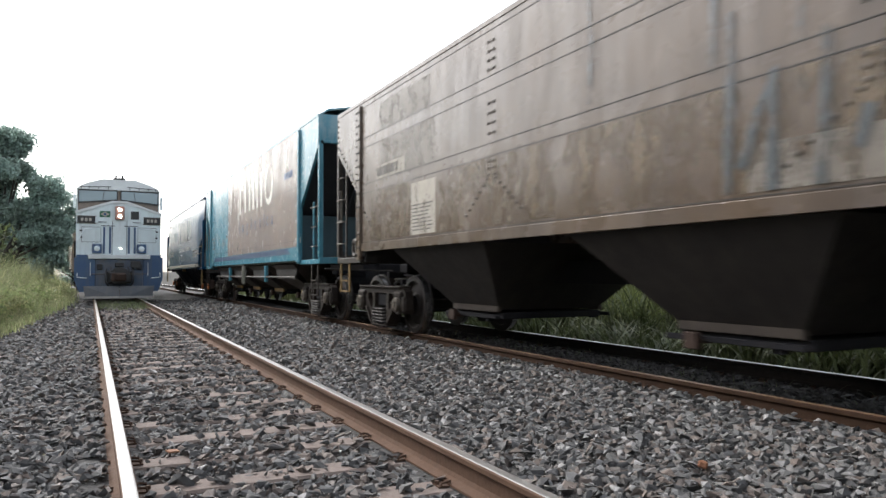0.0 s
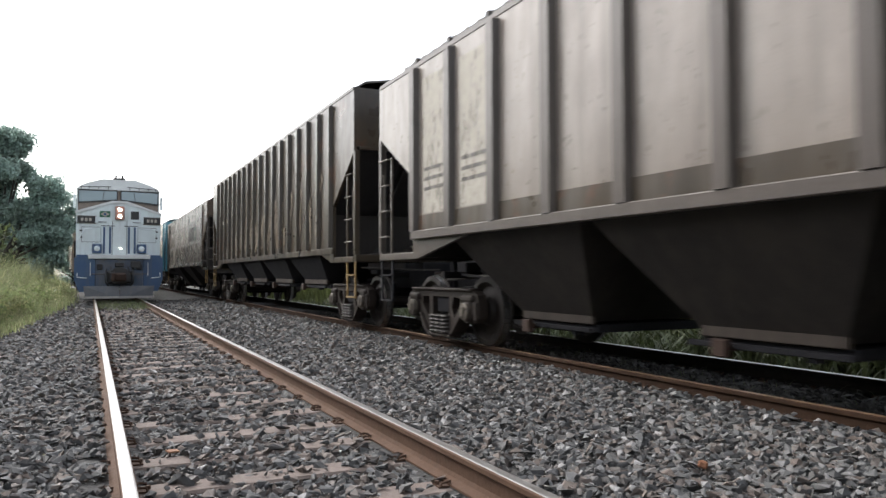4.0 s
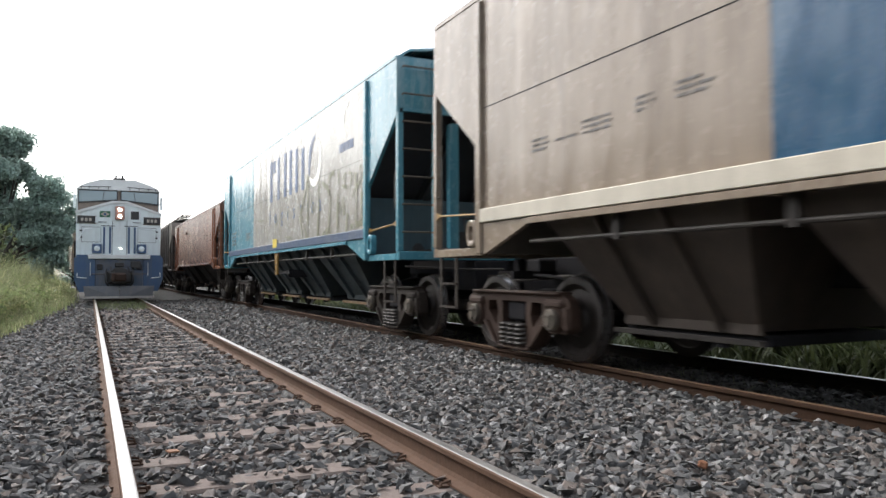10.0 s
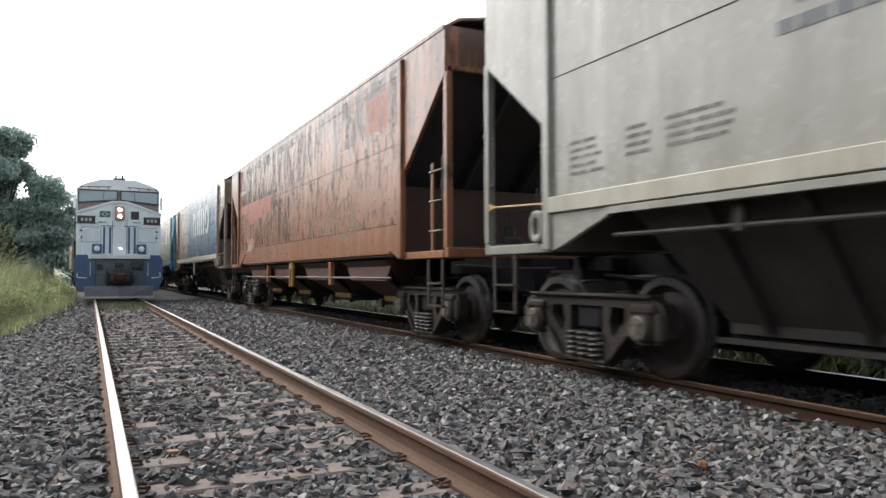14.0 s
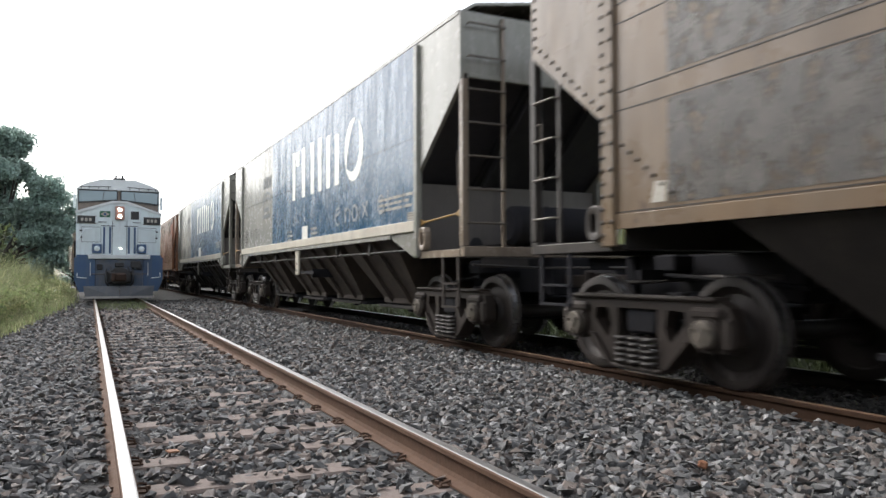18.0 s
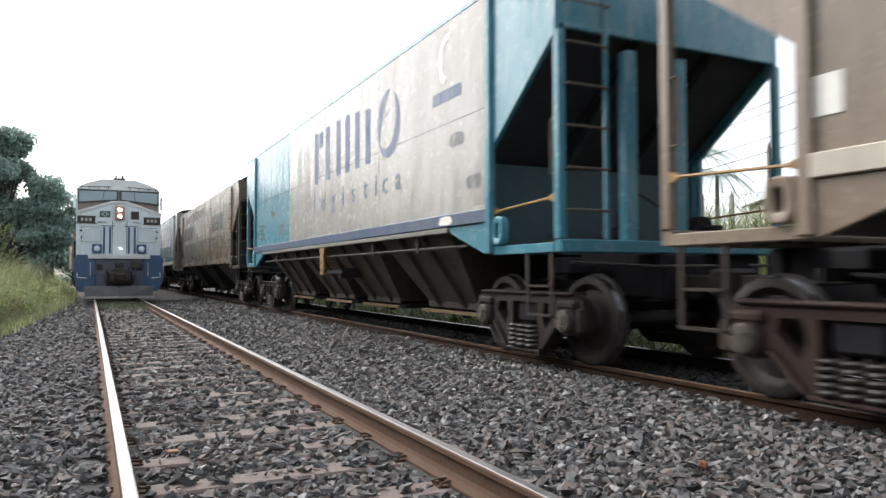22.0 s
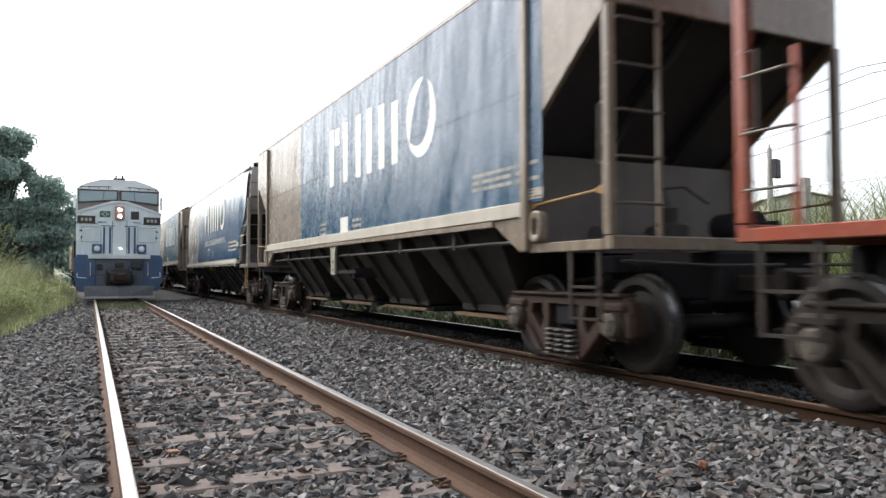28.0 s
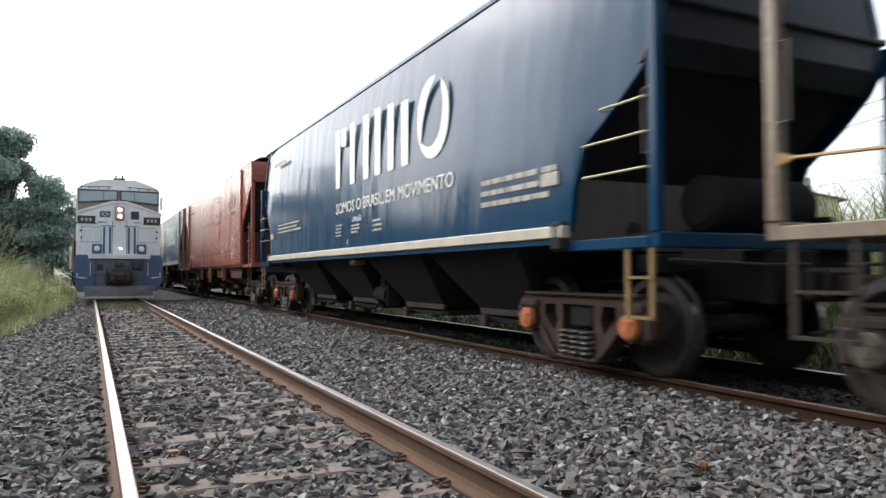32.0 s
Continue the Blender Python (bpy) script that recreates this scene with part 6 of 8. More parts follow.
AXLES = ((12.87, 13.75), (-5.05, 13.66), (-22.87, 13.65), (-40.79, 12.53), (-57.35, 13.12), (-74.39, 13.16), (-91.46, 13.16), (-108.60, 13.04), (-125.39, 13.05),
         (-142.44, 13.71), (-160.36, 13.21), (-177.66, 13.05), (-194.68, 12.57), (-211.75, 12.42), (-228.11, 13.11), (-245.25, 12.50), (-261.82, 13.10))


def seat(k):
    """Centre at 0 s and half the distance of the outer axles of the wagon k of the train."""
    if k == -1:
        a, b = 29.95, 13.13
    elif k == -2:
        a, b = 46.50, 12.55
    else:
        a, b = AXLES[k]
    return a - 0.06 - (b + 1.744) / 2, (b + 1.744) / 2


round_wagon(*seat(-2), "navy blue hopper wagon with rounded ends and white lettering", "navy", None, "navy", cap="orange_cap")
cyan_wagon(*seat(-1), False, "cyan hopper wagon with a faded pinkish field and white emblem", True)
rivet_wagon(*seat(0), "taupe riveted hopper wagon with worn paint and faint scrawls", 21)
w = ribbed_wagon(*seat(1), "dark brown hopper wagon with many upright ribs and pale scrawls", "brown", "brown", "brown", 18, 4.30, 1.39)
r = random.Random(31)
letters = []
for k in range(15):
    u0, top = -4.9 + 0.76 * k, 2.05 + 0.055 * k + 0.3 * r.random()
    letters.append([(u0, 1.62), (u0 + r.uniform(-0.05, 0.05), top)])
    letters.append([(u0 + 0.02, r.choice((top, 1.66, 1.9))), (u0 + 0.26, r.uniform(1.75, top)), (u0 + r.uniform(0.28, 0.40), r.choice((1.64, top - 0.1)))])
spray(w, letters, 0.19, 0.006, M["faded_scrawl"])
part("stencil", bars(-6.5, 2.90, 2.3, 1, 0.1, 0.12, 0.006, 33), M["pale_mark"], w)
part("stencil", bars(-5.30, 1.85, 0.35, 5, 0.06, 0.03, 0.006, 34), M["pale_mark"], w)
ribbed_wagon(*seat(2), "dark brown hopper wagon with broad posts, pale panels and roof walkway", "umber_post", "pale_panel", "umber_post", 13, 3.98, 1.49, pale=(10, 11), walkway=True)
low_wagon(*seat(3), "low faded orange hopper wagon with worn white stencils")
cyan_wagon(*seat(4), True, "cyan and grimy white hopper wagon covered in olive spray paint")
w = smooth_wagon(*seat(5), "beige hopper wagon with a faded blue field and white emblem", "beige", (2.6, "blue"), "cream", "beige", frame_mat="bogie_brown", chute_mat="chute_warm", panel_to=6.42, lever=-0.18)
blue_marks(w, 100, du=0.55, faded=True)
w = smooth_wagon(*seat(6), "rusty orange hopper wagon with stained sides and yellow gate strips", "rust_orange", None, "rust_orange", "rust_orange", eave=4.27, wide=True, chute_mat="chute_red", bracket="yellow")
part("red_patch", plate([(-6.40, 2.86), (-4.95, 2.80), (-4.95, 2.42), (-2.12, 2.68), (-2.11, 3.10), (-6.40, 3.08)], 0.006), M["red_patch"], w, "fresh red touch-up paint")
part("red_patch", plate([(-5.06, 1.64), (-4.23, 1.66), (-4.23, 2.06), (-5.06, 2.02)], 0.006), M["red_patch"], w, "fresh red touch-up paint")
part("red_patch", plate([(5.0, 3.35), (6.0, 3.35), (6.0, 3.95), (5.0, 3.95)], 0.004), M["red_patch"], w, "fresh red touch-up paint")
part("stencil", bars(-5.02, 1.84, 0.7, 3, 0.06, 0.035, 0.008, 71), M["pale_mark"], w)
part("stencil", bars(-6.34, 3.56, 1.15, 1, 0.1, 0.12, 0.008, 72), M["pale_mark"], w)
for k, (u0, u1, z0, z1, stain) in enumerate(((-6.4, 6.4, 1.76, 4.2, "soot_thin"), (-6.4, 1.5, 3.1, 4.2, "soot"), (-5.0, -0.3, 1.80, 2.9, "soot"), (3.6, 6.2, 3.3, 4.2, "soot"))):
    part("soot_stain", plate([(u0, z0), (u1, z0), (u1, z1), (u0, z1)], 0.0034 + 0.0005 * k), M[stain], w, "dark sooty stains run down the side")
part("seam", plate([(2.26, 1.76), (2.272, 1.76), (2.272, 2.9), (2.26, 2.9)], 0.0066), M["drip"], w)
part("seam", plate([(5.32, 1.76), (5.332, 1.76), (5.332, 2.9), (5.32, 2.9)], 0.0066), M["drip"], w)
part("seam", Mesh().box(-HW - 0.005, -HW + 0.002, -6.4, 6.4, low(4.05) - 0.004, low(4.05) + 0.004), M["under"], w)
spray(w, [arc(3.94, 2.0, 0.43, 0.38, 200, -150, 18), arc(3.95, 1.88, 0.20, 0.20, 150, -120, 12), [(4.1, 1.75), (4.40, 1.92), (4.62, 1.85), (4.37, 1.69), (4.60, 1.68)], [(2.24, 2.20), (2.45, 2.30), (2.50, 1.98), (2.48, 1.70)], [(2.62, 1.72), (2.72, 2.12), (2.86, 2.28), (2.84, 1.86)],
          [(2.86, 2.05), (3.10, 1.98), (3.30, 2.26), (3.16, 2.02), (3.12, 1.72)], [(2.5, 1.85), (2.7, 1.80)]], 0.085, 0.0075, M["ochre_spray"])
nudge(w, ("red_patch", "stencil", "spray_stroke"), 0.16)
w = smooth_wagon(*seat(7), "grey-white hopper wagon with a blue field and white emblem", "grey_white", (2.55, "blue"), "cream_dull", "dull_post", front_gear=True, bracket="dull_post", lever=-0.5)
blue_marks(w, 200, big=True, du=0.68, de=0.32, dz=0.06, row=True)
lessor_mark(w, -3.85, 3.42, 203)
w = smooth_wagon(*seat(8), "grey-white hopper wagon with a blue field and chalk scrawls", "grey_white", (2.68, "blue"), "cream", "beige", tank=True, chute_mat="chute_warm", lever=-0.18)
blue_marks(w, 300, du=0.57, de=0.04, row=True)
lessor_mark(w, -3.80, 3.30, 303)
spray(w, [[(-2.3, 2.28), (-2.1, 2.36), (-2.0, 2.25), (-2.25, 1.92), (-2.0, 1.96)]] + scrawl(81, -1.5, 2.05, 1.6, 0.4, 4), 0.04, 0.011, M["chalk"])
spray(w, [[(2.62, 2.10), (2.90, 2.16), (2.86, 2.24), (2.66, 2.22), (2.60, 2.05), (2.72, 1.92), (2.92, 1.96)], [(3.20, 1.94), (3.20, 2.22)], [(3.20, 2.14), (3.34, 2.22), (3.46, 2.14), (3.46, 1.94)], arc(3.72, 2.08, 0.13, 0.14, 0, 360, 12), [(3.98, 1.96), (3.98, 2.18)], [(4.12, 1.96), (4.38, 2.24)], [(4.12, 2.22), (4.38, 1.98)], arc(5.0, 2.12, 0.13, 0.15, 20, 340, 10), [(5.3, 1.98), (5.3, 2.32)]], 0.045, 0.013, M["chalk"])
rivet_wagon(*seat(9), "tan riveted hopper wagon with grey scoured fields and ochre ovals", 22)
cyan_wagon(*seat(10), False, "cyan and grimy white hopper wagon with faded blue lettering")
w = smooth_wagon(*seat(11), "beige hopper wagon with a blue field and white emblem", "beige", (2.6, "blue"), "cream", "beige", frame_mat="bogie_brown", chute_mat="chute_warm", panel_to=6.45, lever=-0.16)
blue_marks(w, 400, du=0.55)
part("white_patch", plate([(-6.62, 2.0), (-6.36, 2.0), (-6.36, 2.27), (-6.62, 2.27)], 0.009), M["white"], w, "white painted patch")
round_wagon(*seat(12), "beige and blue hopper wagon with rounded ends and white lettering", "beige_clean", "blue_round", "beige_clean")
w = smooth_wagon(*seat(13), "grey-beige hopper wagon with a faded blue field and white emblem", "beige", (3.05, "blue"), "cream", "beige", frame_mat="bogie_brown", gate_mat="gate", bracket="cream_dull", lever=0.3)
blue_marks(w, 500, du=0.12, de=-0.22)
w = smooth_wagon(*seat(14), "faded red hopper wagon with pale scrawls and yellow gate strips", "red", None, "red", "red", eave=4.27, wide=True, chute_mat="chute_red", bracket="yellow")
part("stencil", bars(-5.9, 1.90, 1.76, 3, 0.065, 0.035, 0.006, 91), M["pale_mark"], w)
part("stencil", strokes([[(-3.45, 1.83), (-3.45, 2.32), (-3.0, 2.32), (-3.0, 1.83), (-3.45, 1.83)]], 0.025), M["pale_mark"], w)
part("stencil", bars(-5.75, 3.86, 1.06, 1, 0.1, 0.10, 0.006, 92), M["pale_mark"], w)
part("seam", plate([(-0.05, 1.45), (-0.036, 1.45), (-0.036, 4.2), (-0.05, 4.2)], 0.005), M["drip"], w)
spray(w, [[(2.46, 2.31), (2.28, 2.0), (2.49, 1.9), (2.41, 1.72)], [(2.61, 2.22), (2.68, 2.01), (2.52, 1.76)], [(2.91, 1.93), (2.89, 1.72)], [(3.03, 1.92), (2.95, 1.8), (3.05, 1.7), (3.1, 1.86)], [(3.23, 2.05), (3.33, 2.02), (3.14, 1.75), (3.38, 1.72)],
          [(3.56, 1.7), (3.58, 2.01), (3.68, 1.82), (3.76, 2.12), (3.8, 1.67)], [(3.78, 2.04), (3.94, 2.19), (3.89, 1.98)], [(3.78, 1.98), (3.98, 1.95)]], 0.055, 0.006, M["pale_mark"])
spray(w, [arc(5.05, 1.84, 0.27, 0.34, -10, 350, 20), arc(5.05, 1.76, 0.34, 0.10, 180, 360, 10), [(4.80, 2.16), (4.94, 2.34), (5.06, 2.14), (5.18, 2.36), (5.30, 2.12)], [(4.95, 1.60), (5.05, 2.02), (5.15, 1.60)]], 0.055, 0.006, M["pale_mark"])
spray(w, [arc(1.65, 3.36, 1.32, 0.50, 0, 360, 28), arc(2.0, 3.40, 0.55, 0.30, 20, 330, 14)], 0.08, 0.006, M["grey_spray"])
for k, (u0, u1, z0, z1) in enumerate(((4.15, 4.75, 3.2, 3.66), (4.85, 5.45, 3.2, 3.68), (4.4, 5.5, 2.98, 3.1))):
    part("grey_patch", plate(blot(u0, u1, z0, z1, 30 + k), 0.005), M["grey_spray"], w, "grey painted-over patch")
nudge(w, ("stencil", "spray_stroke", "grey_patch"), 0.16)
round_wagon(*seat(15), "navy blue hopper wagon with rounded ends and white lettering", "navy", None, "navy", cap="orange_cap")
smooth_wagon(*seat(16), "beige hopper wagon with dull corner posts", "beige", (2.9, "blue"), "cream", "beige")


# ---------------------------------------------------------------- ground and tracks
def bed(x, y):
    """Height of the ballast and of the ground beside it."""
    z = -0.175
    if x < -0.9:
        z -= min(0.55, (-0.9 - x) * 0.17)
    if 0.25 < x < 1.77:
        z -= 0.035
    if 2.1 < x < 4.6:
        z += 0.03 * math.sin((x - 2.1) / 2.5 * math.pi)
    if 3.5 < x < 4.86:
        z += 0.055 * min(1.0, (x - 3.5) / 0.9)
    if -1.6 < x < 0.12:
        z += 0.035 * min(1.0, (x + 1.6) / 0.8)
    if x > 6.9:
        z -= min(0.30, (x - 6.9) * 0.22)
    return z


def sheet(name, xs, ys, height, material, label, kind="structure"):
    m = Mesh()
    m.add([(x, y, height(x, y)) for y in ys for x in xs], [(j * len(xs) + i, j * len(xs) + i + 1, (j + 1) * len(xs) + i + 1, (j + 1) * len(xs) + i) for j in range(len(ys) - 1) for i in range(len(xs) - 1)])
    me = m.data(name, 180, fix=False)
    me.materials.append(material)
    return tagged(new(name, me), label, "", "", kind)


def land(x, y):
    z = bed(x, y) - 0.03 if -3.5 < x < 8 else (-0.68 if x < 0 else -0.48)
    if x > 10:
        z += min(2.2, (x - 10) * 0.35)
    if x < -1.9 and y > 8:
        z += min(1.3, (-1.9 - x) * 0.42) * min(1.0, (y - 8) / 8)
    return z


GX = [-900, -300, -100, -40, -20, -12, -8, -6, -5, -4, -3.4, -2.6, -1.8, -0.9, 0.2, 1, 1.8, 2.1, 3.3, 4.6, 5.7, 6.9, 7.6, 8.2, 9, 10, 11, 13, 16, 20, 30, 60, 150, 400, 900]
GY = [-900, -300, -120, -60, -30, -15, -8, -4, 0, 2, 4, 6, 8, 10, 13, 17, 22, 28, 36, 46, 60, 90, 150, 300, 900, 2000]
sheet("ground", GX, GY, land, M["soil"], "dark soil with litter and low weeds")
BX = [-3.2 + 0.2 * i for i in range(55)]
sheet("ballast", BX, [-60, -30, -10, -2] + [0.5 * i for i in range(0, 60)] + [30, 40, 60, 100, 200, 400], bed, M["ballast"], "grey crushed stone ballast bed under both tracks")


def rail(x, head_mat, label, steel="rail"):
    prof = [(-0.07, -0.172), (0.07, -0.172), (0.07, -0.160), (0.022, -0.142), (0.010, -0.12), (0.010, -0.055), (0.022, -0.042), (0.037, -0.034), (0.037, -0.010), (0.030, -0.002), (0.024, 0.0), (-0.024, 0.0), (-0.030, -0.002),
            (-0.037, -0.010), (-0.037, -0.034), (-0.022, -0.042), (-0.010, -0.055), (-0.010, -0.12), (-0.022, -0.142), (-0.07, -0.160)]
    r = single("rail", Mesh().prism([(x + a, b) for a, b in prof], -120, 420, "y"), M[steel], label, "rail", "rails", "structure")
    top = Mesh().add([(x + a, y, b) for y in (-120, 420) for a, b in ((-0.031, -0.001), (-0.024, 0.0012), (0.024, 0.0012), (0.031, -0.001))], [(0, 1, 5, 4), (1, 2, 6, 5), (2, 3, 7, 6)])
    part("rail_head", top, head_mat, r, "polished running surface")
    return r


rail(TRACK_A - RAIL, M["rail_top"], "rusty steel rail with a polished head, beside the standing train")
rail(TRACK_A + RAIL, M["rail_top"], "rusty steel rail with a polished head, beside the standing train")
rail(TRACK_B - RAIL, M["rail_worn"], "rusty steel rail with a dull brown head, under the passing train", "rail_dark")
rail(TRACK_B + RAIL, M["rail_far"], "black steel rail, head coloured bright for a sky glint, under the passing train", "rail_black")


def sleeper_mesh(seed):
    r = random.Random(seed)
    m = Mesh()
    n = 6
    rings = []
    for i in range(n):
        x = -1.35 + 2.7 * i / (n - 1)
        w, t = 0.115 + r.uniform(-0.008, 0.006), -0.176 + r.uniform(-0.006, 0.002)
        rings.append([(x, -w, -0.36), (x, w, -0.36), (x, w, t - 0.015), (x, w - 0.015, t), (x, -w + 0.015, t), (x, -w, t - 0.015)])
    m.loft(rings)
    return m.data("sleeper", 30)


SLEEPERS = [sleeper_mesh(i) for i in range(5)]
for me in SLEEPERS:
    me.materials.append(M["sleeper"])


def clip_mesh():
    m = Mesh()
    for s in (-1, 1):
        for q in (-0.045, 0.045):
            pts = [(s * 0.115, q, -0.172), (s * 0.112, q, -0.152), (s * 0.075, q * 1.1, -0.146), (s * 0.055, q * 0.5, -0.150)]
            m.path(pts, 0.007, 5)
        m.box(s * 0.10 - 0.03, s * 0.10 + 0.03, -0.05, 0.05, -0.178, -0.168)
        m.tube((s * 0.12, 0, -0.169), (s * 0.12, 0, -0.150), 0.014, 6)
    return m.data("rail_clip", 60)


CLIP = clip_mesh()
CLIP.materials.append(M["clip"])
first = None
for k in range(-40, 120):
    y = 4.24 + 0.612 * k
    for tx in (TRACK_A, TRACK_B):
        if tx == TRACK_B and k > 40:
            continue
        s = new("sleeper", SLEEPERS[(k * 7 + int(tx)) % 5])
        s.matrix_basis = pose(tx, y + 0.02 * math.sin(k * 12.9), 0, rz=0.7 * math.sin(k * 7.3))
        tagged(s, "brown weathered sleeper half buried in ballast", "sleeper", "sleepers", "structure")
        if -8 < k < 40:
            for q in (-RAIL, RAIL):
                c = new("rail_clip", CLIP)
                c.parent = s
                c.matrix_basis = pose(q, 0, 0, rz=3 * math.sin(k * 3.1 + q))


# ---- stones
def stone_shapes(n, seed):
    """Sharp-edged stones of about a metre across, as vertices and triangles."""
    r = np.random.RandomState(seed)
    out = []
    for _ in range(n):
        bm = bmesh.new()
        pts = r.normal(size=(7, 3))
        pts /= np.linalg.norm(pts, axis=1)[:, None]
        pts *= (0.38 + 0.24 * r.rand(7, 1)) * np.array([1.0, 0.55 + 0.4 * r.rand(), 0.38 + 0.3 * r.rand()])
        for p in pts:
            bm.verts.new(p)
        h = bmesh.ops.convex_hull(bm, input=bm.verts[:])
        bmesh.ops.delete(bm, geom=[g for g in h["geom_interior"] if isinstance(g, bmesh.types.BMVert)], context="VERTS")
        bmesh.ops.triangulate(bm, faces=bm.faces[:])
        bmesh.ops.recalc_face_normals(bm, faces=bm.faces[:])
        bm.verts.index_update()
        out.append((np.array([v.co[:] for v in bm.verts]), np.array([[v.index for v in f.verts] for f in bm.faces])))
        bm.free()
    return out


SHAPES = stone_shapes(24, 3)


def bed_np(x):
    z = np.full_like(x, -0.175)
    z -= np.where(x < -0.9, np.minimum(0.55, (-0.9 - x) * 0.17), 0)
    z -= np.where((x > 0.25) & (x < 1.77), 0.035, 0)
    z += np.where((x > 2.1) & (x < 4.6), 0.03 * np.sin((x - 2.1) / 2.5 * math.pi), 0)
    z += np.where((x > 3.5) & (x < 4.86), 0.055 * np.minimum(1.0, (x - 3.5) / 0.9), 0)
    z += np.where((x > -1.6) & (x < 0.12), 0.035 * np.minimum(1.0, (x + 1.6) / 0.8), 0)
    return z - np.where(x > 6.9, np.minimum(0.30, (x - 6.9) * 0.22), 0)


def spread(rng, x0, x1, y0, y1, size, cover):
    """Jittered places for stones of that size; keeps rails and sleeper tops mostly clear."""
    nx, ny = max(1, int((x1 - x0) / (size * cover))), max(1, int((y1 - y0) / (size * cover)))
    gx, gy = np.meshgrid(np.arange(nx), np.arange(ny))
    x = x0 + (gx.ravel() + rng.rand(nx * ny)) * (x1 - x0) / nx
    y = y0 + (gy.ravel() + rng.rand(nx * ny)) * (y1 - y0) / ny
    keep = np.ones(len(x), bool)
    for t in (TRACK_A, TRACK_B):
        for q in (-RAIL, RAIL):
            keep &= np.abs(x - t - q) > 0.085
        on = (np.abs(((y - 4.24) / 0.612 + 0.5) % 1 - 0.5) * 0.612 < 0.11) & (np.abs(x - t) < 1.32)
        k = np.floor((y - 4.24) / 0.612 + 0.5)
        bare = 0.05 + 0.75 * (np.sin(k * 4.7 + 2.0 * np.sin(x * 2.3 + k)) > -0.1)
        keep &= ~(on & (rng.rand(len(x)) < bare))
        foot = on & ((np.abs(x - t - RAIL) < 0.2) | (np.abs(x - t + RAIL) < 0.2))
        keep &= ~(foot & (rng.rand(len(x)) < 0.5))
    return x[keep], y[keep]


def heap(name, areas, material, seed, label):
    rng = np.random.RandomState(seed)
    V, F, base = [], [], 0
    for x0, x1, y0, y1, size, cover, lift in areas:
        x, y = spread(rng, x0, x1, y0, y1, size, cover)
        z = bed_np(x)
        over = (np.abs(((y - 4.24) / 0.612 + 0.5) % 1 - 0.5) * 0.612 < 0.08) & ((np.abs(x - TRACK_A) < 1.33) | (np.abs(x - TRACK_B) < 1.33))
        z = np.where(over, np.maximum(z, -0.178), z)
        for px, py, pz in zip(x, y, z):
            v, f = SHAPES[rng.randint(len(SHAPES))]
            a, b = rng.rand(2) * 2 * math.pi
            tilt = rng.normal() * 0.5
            ca, sa, ct, st = math.cos(a), math.sin(a), math.cos(tilt), math.sin(tilt)
            R = np.array([[ca, -sa * ct, sa * st], [sa, ca * ct, -ca * st], [0, st, ct]])
            s = size * (0.65 + 1.0 * rng.rand() ** 1.5)
            V.append(v @ R.T * s + np.array([px, py, pz + lift * s + 0.012 * rng.rand()]))
            F.append(f + base)
            base += len(v)
    V, F = np.concatenate(V), np.concatenate(F)
    me = bpy.data.meshes.new(name)
    me.vertices.add(len(V))
    me.vertices.foreach_set("co", V.ravel())
    me.loops.add(len(F) * 3)
    me.loops.foreach_set("vertex_index", F.ravel().astype(np.int32))
    me.polygons.add(len(F))
    me.polygons.foreach_set("loop_start", np.arange(0, len(F) * 3, 3, dtype=np.int32))
    me.update(calc_edges=True)
    me.shade_flat()
    me.materials.append(material)
    return tagged(new(name, me), label, "ballast", "", "stuff")


heap("ballast_stones", [(-3.2, 5.0, -9.0, 2.1, 0.10, 0.85, 0.12), (-3.2, 0.10, 2.4, 7.5, 0.074, 0.56, 0.10), (0.25, 1.78, 2.4, 7.5, 0.074, 0.56, 0.10), (1.93, 5.0, 2.0, 7.5, 0.074, 0.54, 0.12), 
                        (-3.2, 5.0, 7.5, 13.0, 0.078, 0.66, 0.12), (-3.4, 5.0, 13.0, 22.0, 0.085, 0.95, 0.12), (-3.4, 5.0, 22.0, 34.0, 0.12, 1.15, 0.1)],
     M["stone"], 11, "dark grey crushed stone ballast")
# stones beneath the train take the darker colour in place of its shade
heap("oily_ballast_stones", [(5.0, 7.4, 2.0, 9.0, 0.074, 0.62, 0.12), (5.0, 7.4, 9.0, 22.0, 0.085, 0.9, 0.12)], M["stone_dark"], 15, "ballast under the passing train, coloured dark for its shade")
heap("pale_ballast_stones", [(-3.0, 5.2, 2.2, 8.0, 0.055, 3.6, 0.34), (-3.0, 5.2, 8.0, 20.0, 0.07, 4.2, 0.34), (1.95, 4.9, 2.2, 9.0, 0.058, 2.6, 0.34)], M["stone_light"], 12, "pale stones lying on the ballast")
# the nearest stones, one by one
rng = np.random.RandomState(5)
ballast = bpy.data.objects["ballast"]
ONE = []
for v, f in SHAPES:
    me = bpy.data.meshes.new("stone")
    me.from_pydata((v * 0.075).tolist(), [], f.tolist())
    me.materials.append(M["stone_one"])
    ONE.append(me)
for x0, x1, n in ((-1.2, 0.08, 70), (0.28, 1.75, 90), (1.95, 4.2, 140)):
    for _ in range(n):
        x, y = x0 + (x1 - x0) * rng.rand(), 2.5 + 2.6 * rng.rand()
        ob = new("stone", ONE[rng.randint(len(ONE))])
        ob.parent = ballast
        ob.matrix_basis = pose(x, y, bed(x, y) + 0.030, *(rng.normal(size=2) * 18), rng.rand() * 360)


